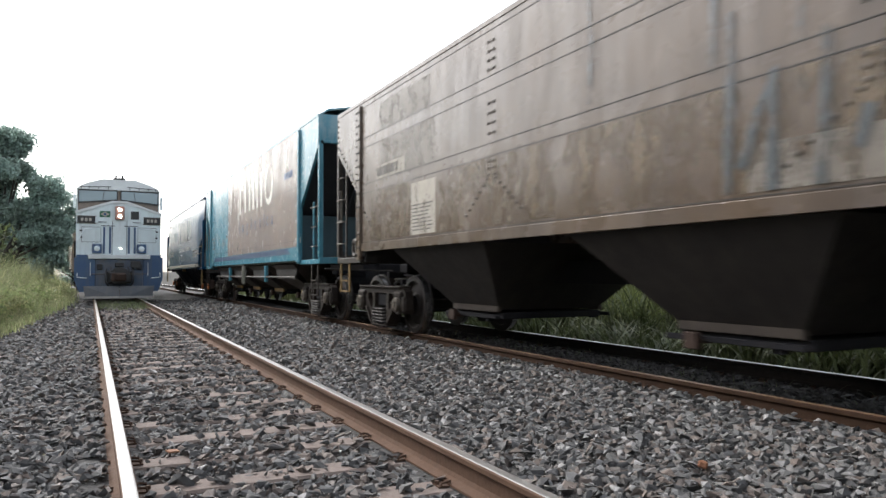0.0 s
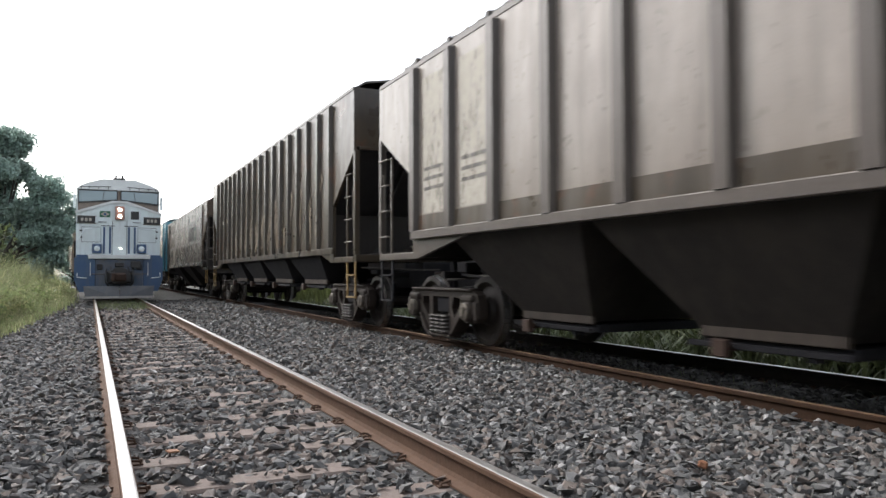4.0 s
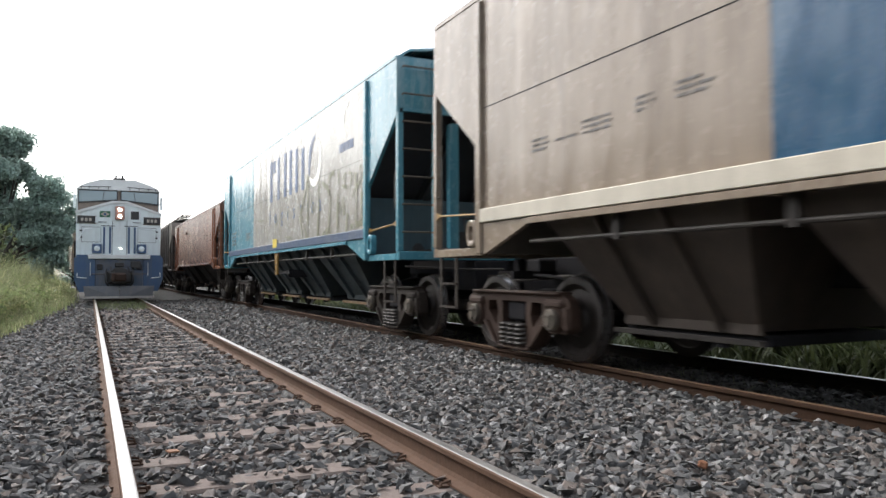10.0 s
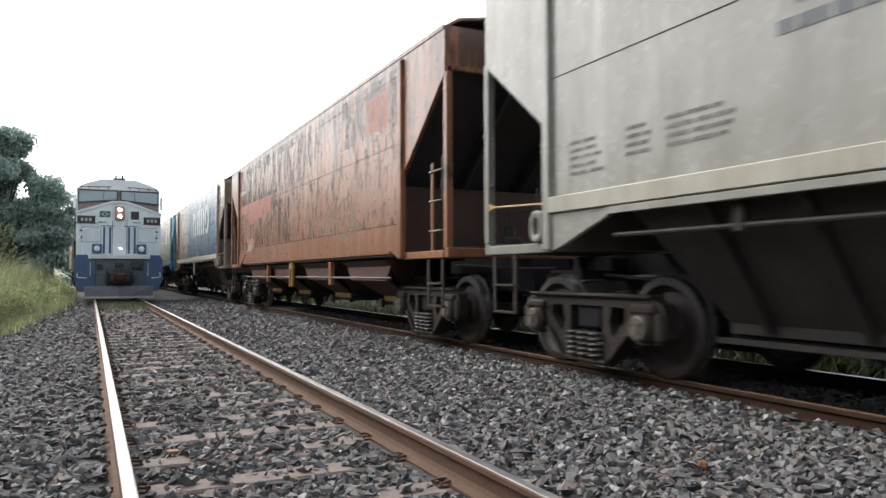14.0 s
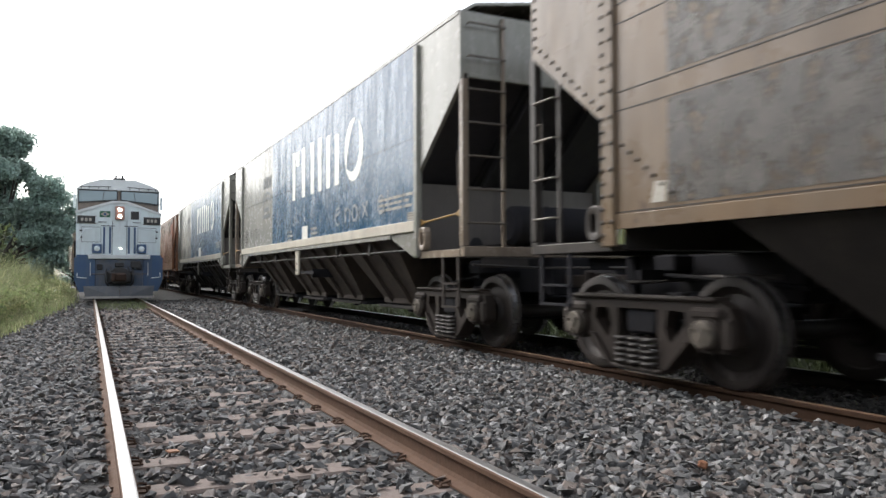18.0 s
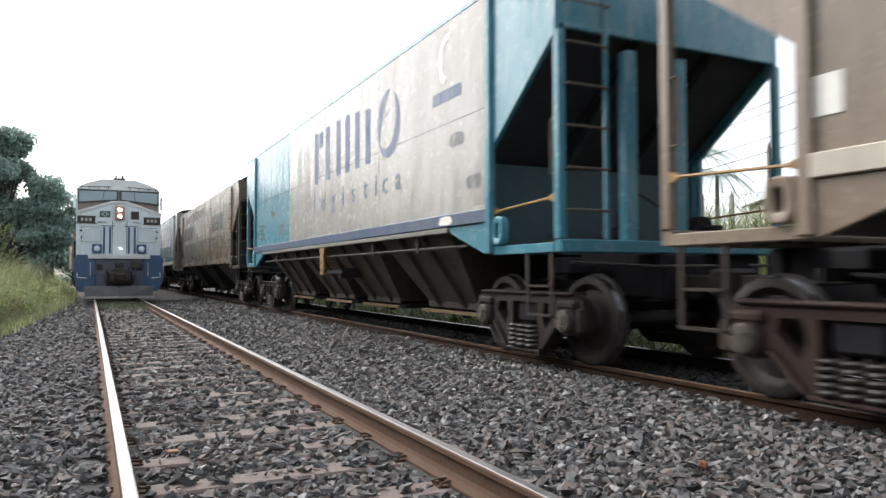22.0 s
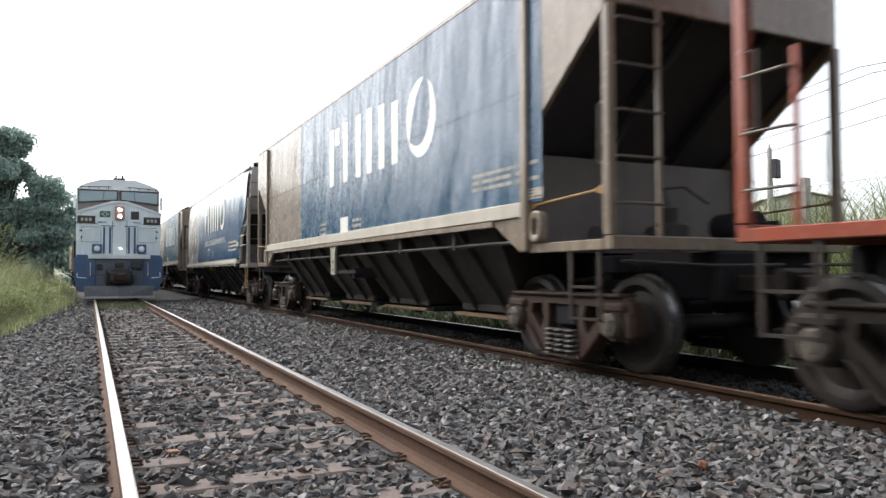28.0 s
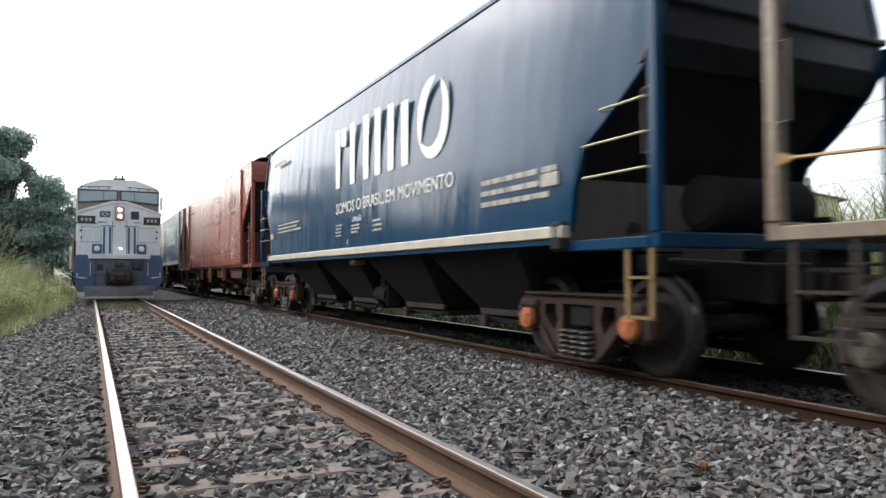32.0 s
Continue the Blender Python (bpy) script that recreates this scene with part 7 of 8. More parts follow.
# ---------------------------------------------------------------- the standing locomotive
def locomotive():
    y0 = 30.6
    L = holder("diesel_locomotive", pose(TRACK_A, y0, 0), "white and blue diesel locomotive standing with lit headlights", "locomotive")
    # nose with a roof-shaped top, and cab
    nose = Mesh().prism([(-1.52, 1.77), (1.50, 1.77), (1.52, 3.40), (0.24, 3.82), (-0.24, 3.82), (-1.54, 3.40)], 0.55, 1.75, "y")
    part("nose", nose, M["loco_white"], L)
    part("nose_trim", Mesh().prism([(-1.56, 3.36), (-0.25, 3.80), (0.25, 3.80), (1.54, 3.36), (1.54, 3.45), (0.26, 3.89), (-0.26, 3.89), (-1.56, 3.45)], 0.50, 0.60, "y"), M["loco_trim"], L)
    part("cab", Mesh().prism([(-1.55, 1.72), (1.55, 1.72), (1.55, 4.42), (1.25, 4.54), (-1.25, 4.54), (-1.55, 4.42)], 1.752, 4.4, "y"), M["loco_white"], L)
    part("glare_panel", Mesh().prism([(-1.50, 3.46), (-0.28, 3.90), (0.28, 3.90), (1.50, 3.46), (1.50, 4.40), (-1.50, 4.40)], 1.69, 1.749, "y"), M["brown_band"], L, "brown anti-glare panel")
    part("cab_roof", Mesh().prism([(-1.56, 4.43), (1.56, 4.43), (1.42, 4.56), (1.15, 4.70), (0.62, 4.86), (-0.62, 4.86), (-1.15, 4.70), (-1.42, 4.56)], 1.60, 4.4, "y"), M["loco_trim"], L)
    for s in (-1, 1):
        part("windscreen_frame", Mesh().prism([(s * 0.05, 4.00), (s * 1.50, 3.86), (s * 1.50, 4.41), (s * 0.05, 4.43)], 1.64, 1.688, "y"), M["black"], L)
        part("windscreen", Mesh().prism([(s * 0.09, 4.05), (s * 1.46, 3.92), (s * 1.46, 4.36), (s * 0.09, 4.38)], 1.615, 1.638, "y"), M["glass"], L)
        part("wiper", Mesh().path([(s * 0.55, 1.61, 4.36), (s * 0.62, 1.60, 3.95)], 0.012, 5), M["black"], L)
        part("side_window", Mesh().box(s * 1.55 - 0.012, s * 1.55 + 0.012, 2.3, 3.6, 3.5, 4.25), M["glass"], L)
        part("mirror", Mesh().box(s * 1.62 - 0.05, s * 1.62 + 0.05, 1.72, 1.80, 3.66, 4.22, 0.02).box(s * 1.58 - 0.06, s * 1.58 + 0.02, 1.74, 1.77, 3.9, 3.94), M["loco_white"], L)
        part("number_board", Mesh().box(s * 1.18 - 0.31, s * 1.18 + 0.31, 0.49, 0.548, 3.01, 3.25, 0.015), M["black"], L, "dark number board")
        part("number_board_rim", Mesh().box(s * 1.18 - 0.33, s * 1.18 + 0.33, 0.515, 0.547, 2.98, 3.008).box(s * 1.18 - 0.33, s * 1.18 + 0.33, 0.515, 0.547, 3.252, 3.28), M["cap"], L)
        nb = Mesh()
        for i in range(3):
            nb.box(s * 1.18 - 0.19 + i * 0.14, s * 1.18 - 0.10 + i * 0.14, 0.482, 0.488, 3.07, 3.19)
        part("number_bars", nb, M["pale_mark"], L)
        part("ditch_light_box", Mesh().box(s * 0.80 - 0.17, s * 0.80 + 0.17, 0.36, 0.545, 1.83, 2.19, 0.02), M["loco_blue"], L)
        part("ditch_light", Mesh().lathe([(0.0, 0.11), (-0.03, 0.10), (-0.05, 0.05), (-0.055, 0.0)], 20).data("ditch_light", 60), M["lamp_dim"], L, at=pose(s * 0.80, 0.355, 2.01, rz=90))
        st = Mesh().box(s * 0.55 - 0.035, s * 0.55 + 0.035, 0.51, 0.548, 1.82, 2.86).box(s * 0.34 - 0.035, s * 0.34 + 0.035, 0.51, 0.548, 1.82, 2.86)
        part("blue_stripe", st, M["loco_blue"], L)
        part("walkway_wing", Mesh().box(s * 1.25 - 0.25, s * 1.25 + 0.25, 0.20, 0.54, 1.64, 1.76, 0.01), M["loco_blue"], L)
        hr = Mesh().path([(s * 1.46, 0.25, 1.00), (s * 1.46, 0.22, 2.30), (s * 1.25, 0.25, 2.75), (s * 0.75, 0.42, 2.80)], 0.018, 6)
        hr.path([(s * 1.47, 0.20, 1.10), (s * 1.47, 0.05, 0.90), (s * 1.15, 0.05, 0.86)], 0.018, 6)
        part("handrail", hr, M["loco_white"], L)
        part("corner_panel", Mesh().prism([(s * 0.86, 0.34), (s * 1.40, 0.34), (s * 1.57, 0.8), (s * 1.57, 1.66), (s * 0.86, 1.66)], 0.16, 0.30, "y"), M["loco_blue"], L)
        stp = Mesh()
        for z in (0.42, 0.72, 1.02, 1.32):
            stp.box(s * 1.28 - 0.22, s * 1.28 + 0.22, 0.31, 0.62, z - 0.02, z + 0.02)
        part("corner_step", stp, M["loco_dark"], L)
        part("nose_handle", Mesh().path([(s * 0.62 - 0.14, 0.53, 3.05), (s * 0.62 - 0.14, 0.49, 3.05), (s * 0.62 + 0.14, 0.49, 3.05), (s * 0.62 + 0.14, 0.53, 3.05)], 0.014, 5), M["loco_dark"], L)
        part("mu_hose", Mesh().path([(s * 0.45, 0.1, 1.20), (s * 0.5, -0.15, 1.0), (s * 0.48, -0.18, 0.70), (s * 0.36, -0.12, 0.52)], 0.028, 6), M["black"], L, smooth=60)
        part("plough", Mesh().loft([[(s * 0.01, -0.42, 0.10), (s * 1.18, -0.10, 0.10), (s * 1.18, -0.05, 0.10), (s * 0.01, -0.34, 0.10)], [(s * 0.01, -0.26, 0.56), (s * 1.26, -0.04, 0.56), (s * 1.26, 0.01, 0.56), (s * 0.01, -0.19, 0.56)]]), M["plough"], L)
        part("plough_lip", Mesh().loft([[(s * 0.01, -0.47, z), (s * 1.24, -0.14, z), (s * 1.24, -0.09, z), (s * 0.01, -0.425, z)] for z in (0.09, 0.17)]), M["concrete"], L, "pale worn lower edge")
    part("headlight_housing", Mesh().box(-0.17, 0.17, 0.40, 0.545, 3.14, 3.68, 0.03), M["lamp_red"], L, "red-brown headlight housing")
    for z in (3.29, 3.53):
        part("headlight", Mesh().lathe([(0.0, 0.07), (-0.02, 0.062), (-0.035, 0.035), (-0.04, 0.0)], 20).data("headlight", 60), M["lamp_on"], L, "lit headlight", at=pose(0, 0.395, z, rz=90))
    part("nose_door", Mesh().box(-0.25, 0.25, 0.52, 0.548, 1.75, 3.08, 0.01), M["loco_white"], L)
    part("marker_lamp", Mesh().lathe([(0.0, 0.028), (-0.02, 0.018), (-0.025, 0.0)], 14).data("marker", 60), M["lamp_on"], L, "lit marker lamp", at=pose(0.05, 0.515, 2.02, rz=90))
    part("flag_plate", Mesh().box(-0.72, -0.34, 0.535, 0.547, 3.24, 3.48), M["flag_green"], L, "green plate with a pale diamond")
    part("flag_diamond", Mesh().prism([(-0.70, 3.36), (-0.53, 3.26), (-0.36, 3.36), (-0.53, 3.46)], 0.528, 0.533, "y"), M["pale_mark"], L)
    part("flag_disc", Mesh().tube((-0.53, 0.520, 3.36), (-0.53, 0.526, 3.36), 0.055, 16), M["loco_blue"], L)
    part("nose_vent", Mesh().box(0.40, 0.70, 0.53, 0.547, 3.18, 3.50, 0.01), M["loco_dark"], L)
    part("horn", Mesh().box(-0.22, 0.22, 1.58, 1.85, 4.72, 4.79, 0.01).tube((-0.12, 1.5, 4.84), (-0.12, 1.9, 4.84), 0.05, 10, 0.03).tube((0.12, 1.5, 4.84), (0.12, 1.9, 4.84), 0.05, 10, 0.03), M["loco_dark"], L, at=pose(0, 0, 0.14))
    for s in (-1, 1):
        part("nose_rail", Mesh().path([(s * 0.66, 0.545, 2.90), (s * 0.66, 0.44, 2.90), (s * 0.18, 0.44, 2.90), (s * 0.18, 0.545, 2.90)], 0.014, 5), M["black"], L)
        part("door_seam", Mesh().box(s * 0.262 - 0.008, s * 0.262 + 0.008, 0.540, 0.549, 1.78, 3.10), M["loco_dark"], L)
        for x0, x1, z0, z1 in ((0.66, 1.34, 2.26, 2.275), (0.66, 1.34, 2.84, 2.855), (0.66, 0.672, 2.276, 2.839), (1.33, 1.342, 2.276, 2.839)):
            part("locker_seam", Mesh().box(min(s * x0, s * x1), max(s * x0, s * x1), 0.541, 0.549, z0, z1), M["loco_dark"], L)
        for z in (2.45, 2.70):
            part("hinge", Mesh().box(s * 1.36 - 0.05, s * 1.36 + 0.05, 0.530, 0.549, z - 0.025, z + 0.025), M["loco_dark"], L)
        part("brake_hose", Mesh().path([(s * 0.30, 0.02, 1.28), (s * 0.34, -0.16, 1.12), (s * 0.28, -0.22, 0.82), (s * 0.20, -0.20, 0.62)], 0.03, 6), M["black"], L, smooth=60)
        part("cable_receptacle", Mesh().box(s * 0.70 - 0.10, s * 0.70 + 0.10, 0.06, 0.158, 1.18, 1.40, 0.02), M["black"], L)
        part("grab_iron", Mesh().path([(s * 1.02, 0.15, 0.95), (s * 1.02, 0.07, 0.95), (s * 1.02, 0.07, 1.45), (s * 1.02, 0.15, 1.45)], 0.014, 5), M["loco_trim"], L)
    rr = Mesh()
    for s in (-1, 1):
        rr.path([(s * 0.30, 1.52, 4.56), (s * 1.48, 1.52, 4.50)], 0.015, 5)
        for x in (0.4, 0.75, 1.1, 1.38):
            rr.tube((s * x, 1.53, 4.44), (s * x, 1.52, 4.55), 0.012, 5)
    part("roof_rail", rr, M["loco_dark"], L)
    part("platform", Mesh().box(-1.10, 1.10, 0.05, 1.75, 1.60, 1.765, 0.015), M["loco_trim"], L)
    part("pilot", Mesh().box(-0.855, 0.855, 0.16, 0.40, 0.50, 1.595, 0.02), M["pilot_blue"], L)
    part("coupler_pocket", Mesh().box(-0.45, 0.45, -0.05, 0.16, 0.66, 1.15, 0.05), M["loco_dark"], L)
    part("draft_gear", Mesh().tube((0, -0.30, 0.95), (0, -0.051, 0.95), 0.34, 20), M["loco_dark"], L, smooth=40)
    cp = Mesh().box(-0.12, 0.12, -0.55, -0.301, 0.80, 1.0, 0.03).box(-0.26, 0.22, -0.78, -0.50, 0.74, 1.06, 0.06).box(-0.30, -0.14, -0.86, -0.62, 0.74, 1.06, 0.04)
    part("coupler", cp, M["bogie_brown"], L)
    part("cut_lever", Mesh().path([(-1.0, 0.0, 1.02), (-0.35, -0.08, 1.02), (-0.2, -0.3, 1.12), (0.3, -0.05, 1.02), (1.0, 0.0, 1.02)], 0.018, 5), M["cap"], L)
    part("receptacle", Mesh().box(-0.16, 0.16, 0.03, 0.158, 1.30, 1.46, 0.02).box(0.4, 0.75, 0.02, 0.158, 1.25, 1.52, 0.02), M["loco_dark"], L)
    # long hood, frame, tank and bogies
    part("long_hood", Mesh().prism([(-1.05, 1.72), (1.05, 1.72), (1.05, 4.40), (0.8, 4.75), (-0.8, 4.75), (-1.05, 4.40)], 4.402, 20.5, "y"), M["loco_white"], L)
    part("radiator", Mesh().prism([(-1.5, 3.6), (1.5, 3.6), (1.5, 4.6), (1.1, 4.85), (-1.1, 4.85), (-1.5, 4.6)], 16.0, 20.3, "y"), M["loco_white"], L)
    part("frame", Mesh().box(-1.5, 1.5, 1.76, 21.2, 1.35, 1.715, 0.02), M["loco_blue"], L)
    part("fuel_tank", Mesh().prism([(-1.4, 1.30), (1.4, 1.30), (1.4, 0.6), (1.1, 0.35), (-1.1, 0.35), (-1.4, 0.6)], 8.5, 13.0, "y"), M["loco_dark"], L)
    for y in (4.6, 16.8):
        part("bogie_frame", Mesh().box(-1.3, -1.12, y - 2.4, y + 2.4, 0.5, 1.0, 0.04).box(1.12, 1.3, y - 2.4, y + 2.4, 0.5, 1.0, 0.04).box(-1.11, 1.11, y - 0.25, y + 0.25, 0.55, 1.345, 0.03), M["loco_dark"], L)
        for q in (-1.85, 0, 1.85):
            part("wheelset", shared("wheelset", wheelset), M["wheel"], L, at=pose(0, y + q, WHEEL + 0.02))
    return L


locomotive()


def standing_wagon():
    """The first wagon behind the locomotive, a beige box seen past its flank where the track bends away."""
    w = holder("covered_wagon", pose(TRACK_A - 0.95, 62.0, 0, rz=3.2), "beige hopper wagon coupled behind the standing locomotive", "hopper wagon")
    flat_body(w, 7.5, 1.4, 3.9, (6.2, 2.3), (7.45, 3.2), M["beige"], M["beige"])
    chutes(w, (-4.2, -1.4, 1.4, 4.2), 1.4, M["chute"], M["under"], 1.35, ribs=False)
    wagon_ends(w, 7.5, 1.2, (6.2, 2.3), (7.45, 3.2), 3.9, M["beige"], M["beige"], 8.1, M["under"])
    for e in (-1, 1):
        bogie(w, e * 6.2, M["bogie"], M["cap"], [])


standing_wagon()


# ---------------------------------------------------------------- plants and what stands beyond the train
def blades(name, rng, x, y, z, h, w, lean, material, label, seg=3, droop=0.5):
    """Bent grass blades, all in one mesh."""
    n = len(x)
    a = rng.rand(n) * 2 * math.pi
    ln = h * lean * (0.5 + rng.rand(n))
    dx, dy = np.cos(a), np.sin(a)
    V = np.zeros((n, (seg + 1) * 2, 3))
    for k in range(seg + 1):
        t = k / seg
        up = h * (t - droop * t * t * 0.5 * lean)
        out = ln * t * t
        ww = w * (1 - t) ** 0.7 + 0.0008
        for s, j in ((-1, 2 * k), (1, 2 * k + 1)):
            V[:, j, 0] = x + dx * out - dy * s * ww * 0.5
            V[:, j, 1] = y + dy * out + dx * s * ww * 0.5
            V[:, j, 2] = z + up
    q = np.array([[2 * k, 2 * k + 1, 2 * k + 3, 2 * k + 2] for k in range(seg)])
    F = (q[None] + (np.arange(n) * (seg + 1) * 2)[:, None, None]).reshape(-1, 4)
    V = V.reshape(-1, 3)
    me = bpy.data.meshes.new(name)
    me.vertices.add(len(V))
    me.vertices.foreach_set("co", V.ravel())
    me.loops.add(len(F) * 4)
    me.loops.foreach_set("vertex_index", F.ravel().astype(np.int32))
    me.polygons.add(len(F))
    me.polygons.foreach_set("loop_start", np.arange(0, len(F) * 4, 4, dtype=np.int32))
    me.update(calc_edges=True)
    me.materials.append(material)
    return tagged(new(name, me), label, "grass", "", "stuff")


rng = np.random.RandomState(7)


def land_np(x, y):
    return np.array([land(a, b) for a, b in zip(x, y)])


def verge(n, y0, y1, tall, w, seed, material, name, label, lean=0.45):
    r = np.random.RandomState(seed)
    y = y0 + (y1 - y0) * r.rand(n) ** 1.3
    edge = np.interp(y, [0, 12, 18, 26, 31, 60], [-3.4, -2.6, -1.6, -0.95, -0.75, -1.2])
    x = edge - 9.0 * r.rand(n) ** 1.4 + 0.15 * r.normal(size=n)
    bank = np.clip((edge - x) / 1.3, 0.2, 1.0)
    h = tall * bank * (0.55 + 0.6 * r.rand(n)) * (0.85 + 0.3 * np.sin(x * 2.1) * np.sin(y * 0.9))
    return blades(name, r, x, y, land_np(x, y), h, w * (0.6 + 0.8 * r.rand(n)), lean, material, label)


verge(60000, 9, 60, 1.85, 0.026, 1, M["grass"], "verge_grass", "green and yellowish tall grass on the verge")
verge(16000, 9, 60, 2.1, 0.013, 2, M["grass_dry"], "seeding_grass", "pale seed heads above the verge grass", 0.3)
verge(14000, -14, 9, 1.5, 0.026, 3, M["grass"], "near_verge_grass", "green grass on the verge beside the ballast")
# leafy weeds among the verge grass
r = np.random.RandomState(23)
cy = 13 + 40 * r.rand(420) ** 1.2
cx = np.interp(cy, [0, 12, 18, 26, 31, 60], [-3.6, -2.9, -2.0, -1.35, -1.1, -1.5]) - 5.5 * r.rand(420) ** 1.2
LATER = [(a, b, land(a, b) + 0.35 + 0.75 * c * min(1.0, (-0.9 - a) / 1.6)) for a, b, c in zip(cx, cy, r.rand(420))]
# low grass between the rails before the locomotive
r = np.random.RandomState(4)
n = 2600
x, y = 0.25 + 1.6 * r.rand(n), 26.0 + 5.0 * r.rand(n)
blades("track_grass", r, x, y, np.full(n, -0.2), 0.04 + 0.30 * r.rand(n) ** 2, np.full(n, 0.009), 0.5, M["cane"], "low weeds between the rails before the locomotive")
n = 300
x, y = 5.0 + 1.6 * r.rand(n), 4 + 10 * r.rand(n)
blades("sleeper_weeds", r, x, y, np.full(n, -0.19), 0.05 + 0.12 * r.rand(n), np.full(n, 0.008), 0.6, M["cane"], "thin weeds between the sleepers")


def cane_grass():
    """Clumps of tall arching cane beside the far track."""
    r = np.random.RandomState(100)
    X, Y, H = [], [], []
    i = 0
    for cy in np.arange(0.5, 26.0, 1.05):
        for x0 in (8.7, 9.7):
            X.append(x0 + 0.35 * math.sin(i * 2.7) + r.normal(size=130) * 0.32)
            Y.append(cy + 0.3 * math.sin(i * 5.1) + r.normal(size=130) * 0.32)
            H.append((1.15 if x0 < 9 else 2.15) * (0.85 + 0.25 * math.sin(i * 1.9)) * (0.5 + 0.55 * r.rand(130)))
            i += 1
    X, Y, H = np.concatenate(X), np.concatenate(Y), np.concatenate(H)
    return blades("cane_grass", r, X, Y, land_np(X, Y), H, 0.034 + 0.030 * r.rand(len(X)), 0.75, M["cane"], "tall arching cane grass beside the far track", 6, 1.0)


cane_grass()
n = 9000
x, y = 7.4 + 2.6 * r.rand(n), -2 + 40 * r.rand(n)
blades("undergrowth", r, x, y, land_np(x, y), 0.08 + 0.28 * r.rand(n), 0.012 + 0.012 * r.rand(n), 0.8, M["cane"], "low weeds beside the far track")
n = 30000
x, y = 9.8 + 4.5 * r.rand(n), -4 + 60 * r.rand(n)
blades("far_bank_grass", r, x, y, land_np(x, y), 1.35 + 1.3 * r.rand(n), 0.022 + 0.02 * r.rand(n), 0.6, M["bank_grass"], "tall grass on the bank beyond the train")


def leaf_cloud(rng, centres, radii, per, size, squash=0.62):
    """Small leaf sprays, each one bent quad pair, on uneven clumps."""
    V, F = [], []
    k = 0
    for c, rad in zip(centres, radii):
        n = int(per * rad * rad)
        p = c + np.clip(rng.normal(size=(n, 3)), -2.0, 2.0) * rad * 0.52 * np.array([1, 1, squash])
        a = rng.normal(size=(n, 3))
        a /= np.linalg.norm(a, axis=1)[:, None]
        b = np.cross(a, rng.normal(size=(n, 3)))
        b /= np.linalg.norm(b, axis=1)[:, None]
        s = size * (0.6 + 0.8 * rng.rand(n, 1))
        up = np.cross(a, b)
        V.append(np.stack([p - a * s, p + b * s * 0.45 + up * s * 0.12, p + a * s, p - b * s * 0.45 + up * s * 0.12], 1).reshape(-1, 3))
        F.append(np.arange(k, k + 4 * n).reshape(-1, 4))
        k += 4 * n
    return np.concatenate(V), np.concatenate(F)


def quads(name, V, F, material, parent):
    me = bpy.data.meshes.new(name)
    me.vertices.add(len(V))
    me.vertices.foreach_set("co", V.ravel())
    me.loops.add(F.size)
    me.loops.foreach_set("vertex_index", F.ravel().astype(np.int32))
    me.polygons.add(len(F))
    me.polygons.foreach_set("loop_start", np.arange(0, F.size, 4, dtype=np.int32))
    me.update(calc_edges=True)
    me.materials.append(material)
    ob = new(name, me)
    ob.parent = parent
    return ob


V, F = leaf_cloud(np.random.RandomState(24), np.array(LATER), 0.28 + 0.25 * np.random.RandomState(25).rand(len(LATER)), 900, 0.055, 0.8)
tagged(quads("verge_weeds", V, F, M["grass"], None), "leafy green weeds among the verge grass", "weeds", "", "stuff")


def tree(x, y, height, width, seed, label, leaf="leaf", size=0.17, per=230, boughs=None, base=None):
    rng = np.random.RandomState(seed)
    z = land(x, y) if base is None else base
    t = holder("tree", pose(x, y, z), label, "tree", "trees")
    tr = Mesh()
    fork = height * 0.14
    tr.tube((0, 0, -0.3), (0.1, 0, fork), height * 0.035, 10, height * 0.026)
    centres, radii = [], []
    for sx, sz, rad in boughs or ():
        # a bough that reaches out sideways, with a clump of foliage at its end and smaller ones round it
        end = Vector((sx * 0.899 + 0.5 * rng.normal(), -sx * 0.438 + 0.5 * rng.normal(), sz - z))
        mid = Vector((end.x * 0.5, end.y * 0.5, fork + (end.z - fork) * 0.42))
        tr.tube((0.1, 0, fork * 0.9), mid, height * 0.013, 7, height * 0.008)
        tr.tube(mid, end, height * 0.008, 6, height * 0.003)
        for j in range(6):
            c = np.array(end) + rng.normal(size=3) * rad * np.array([0.5, 0.5, 0.32])
            centres.append(c)
            radii.append(rad * (0.52 + 0.36 * rng.rand()))
            tr.tube(end, tuple(c), height * 0.003, 5, height * 0.0012)
    for i in range(0 if boughs else 13):
        a = 2.4 * i + rng.rand()
        hh = fork + (height - fork) * (0.10 + 0.78 * (i + rng.rand()) / 13)
        rr = width * 0.5 * (0.35 + 0.6 * rng.rand()) * (1.15 - 0.55 * (hh / height))
        end = Vector((rr * math.cos(a), rr * math.sin(a), hh))
        mid = Vector((end.x * 0.45, end.y * 0.45, fork + (hh - fork) * 0.6))
        tr.tube((0.1, 0, fork * 0.9), mid, height * 0.016, 7, height * 0.010)
        tr.tube(mid, end, height * 0.010, 6, height * 0.004)
        for j in range(5):
            o = rng.normal(size=3) * width * 0.13
            c = np.array(end) + o
            c[2] = min(c[2], height * 0.95)
            centres.append(c)
            radii.append(width * (0.10 + 0.09 * rng.rand()))
            tr.tube(end, tuple(c), height * 0.004, 5, height * 0.0015)
    part("trunk", tr, M["bark"], t, smooth=60)
    V, F = leaf_cloud(rng, np.array(centres), radii, per, size)
    quads("crown", V, F, M[leaf], t)
    return t


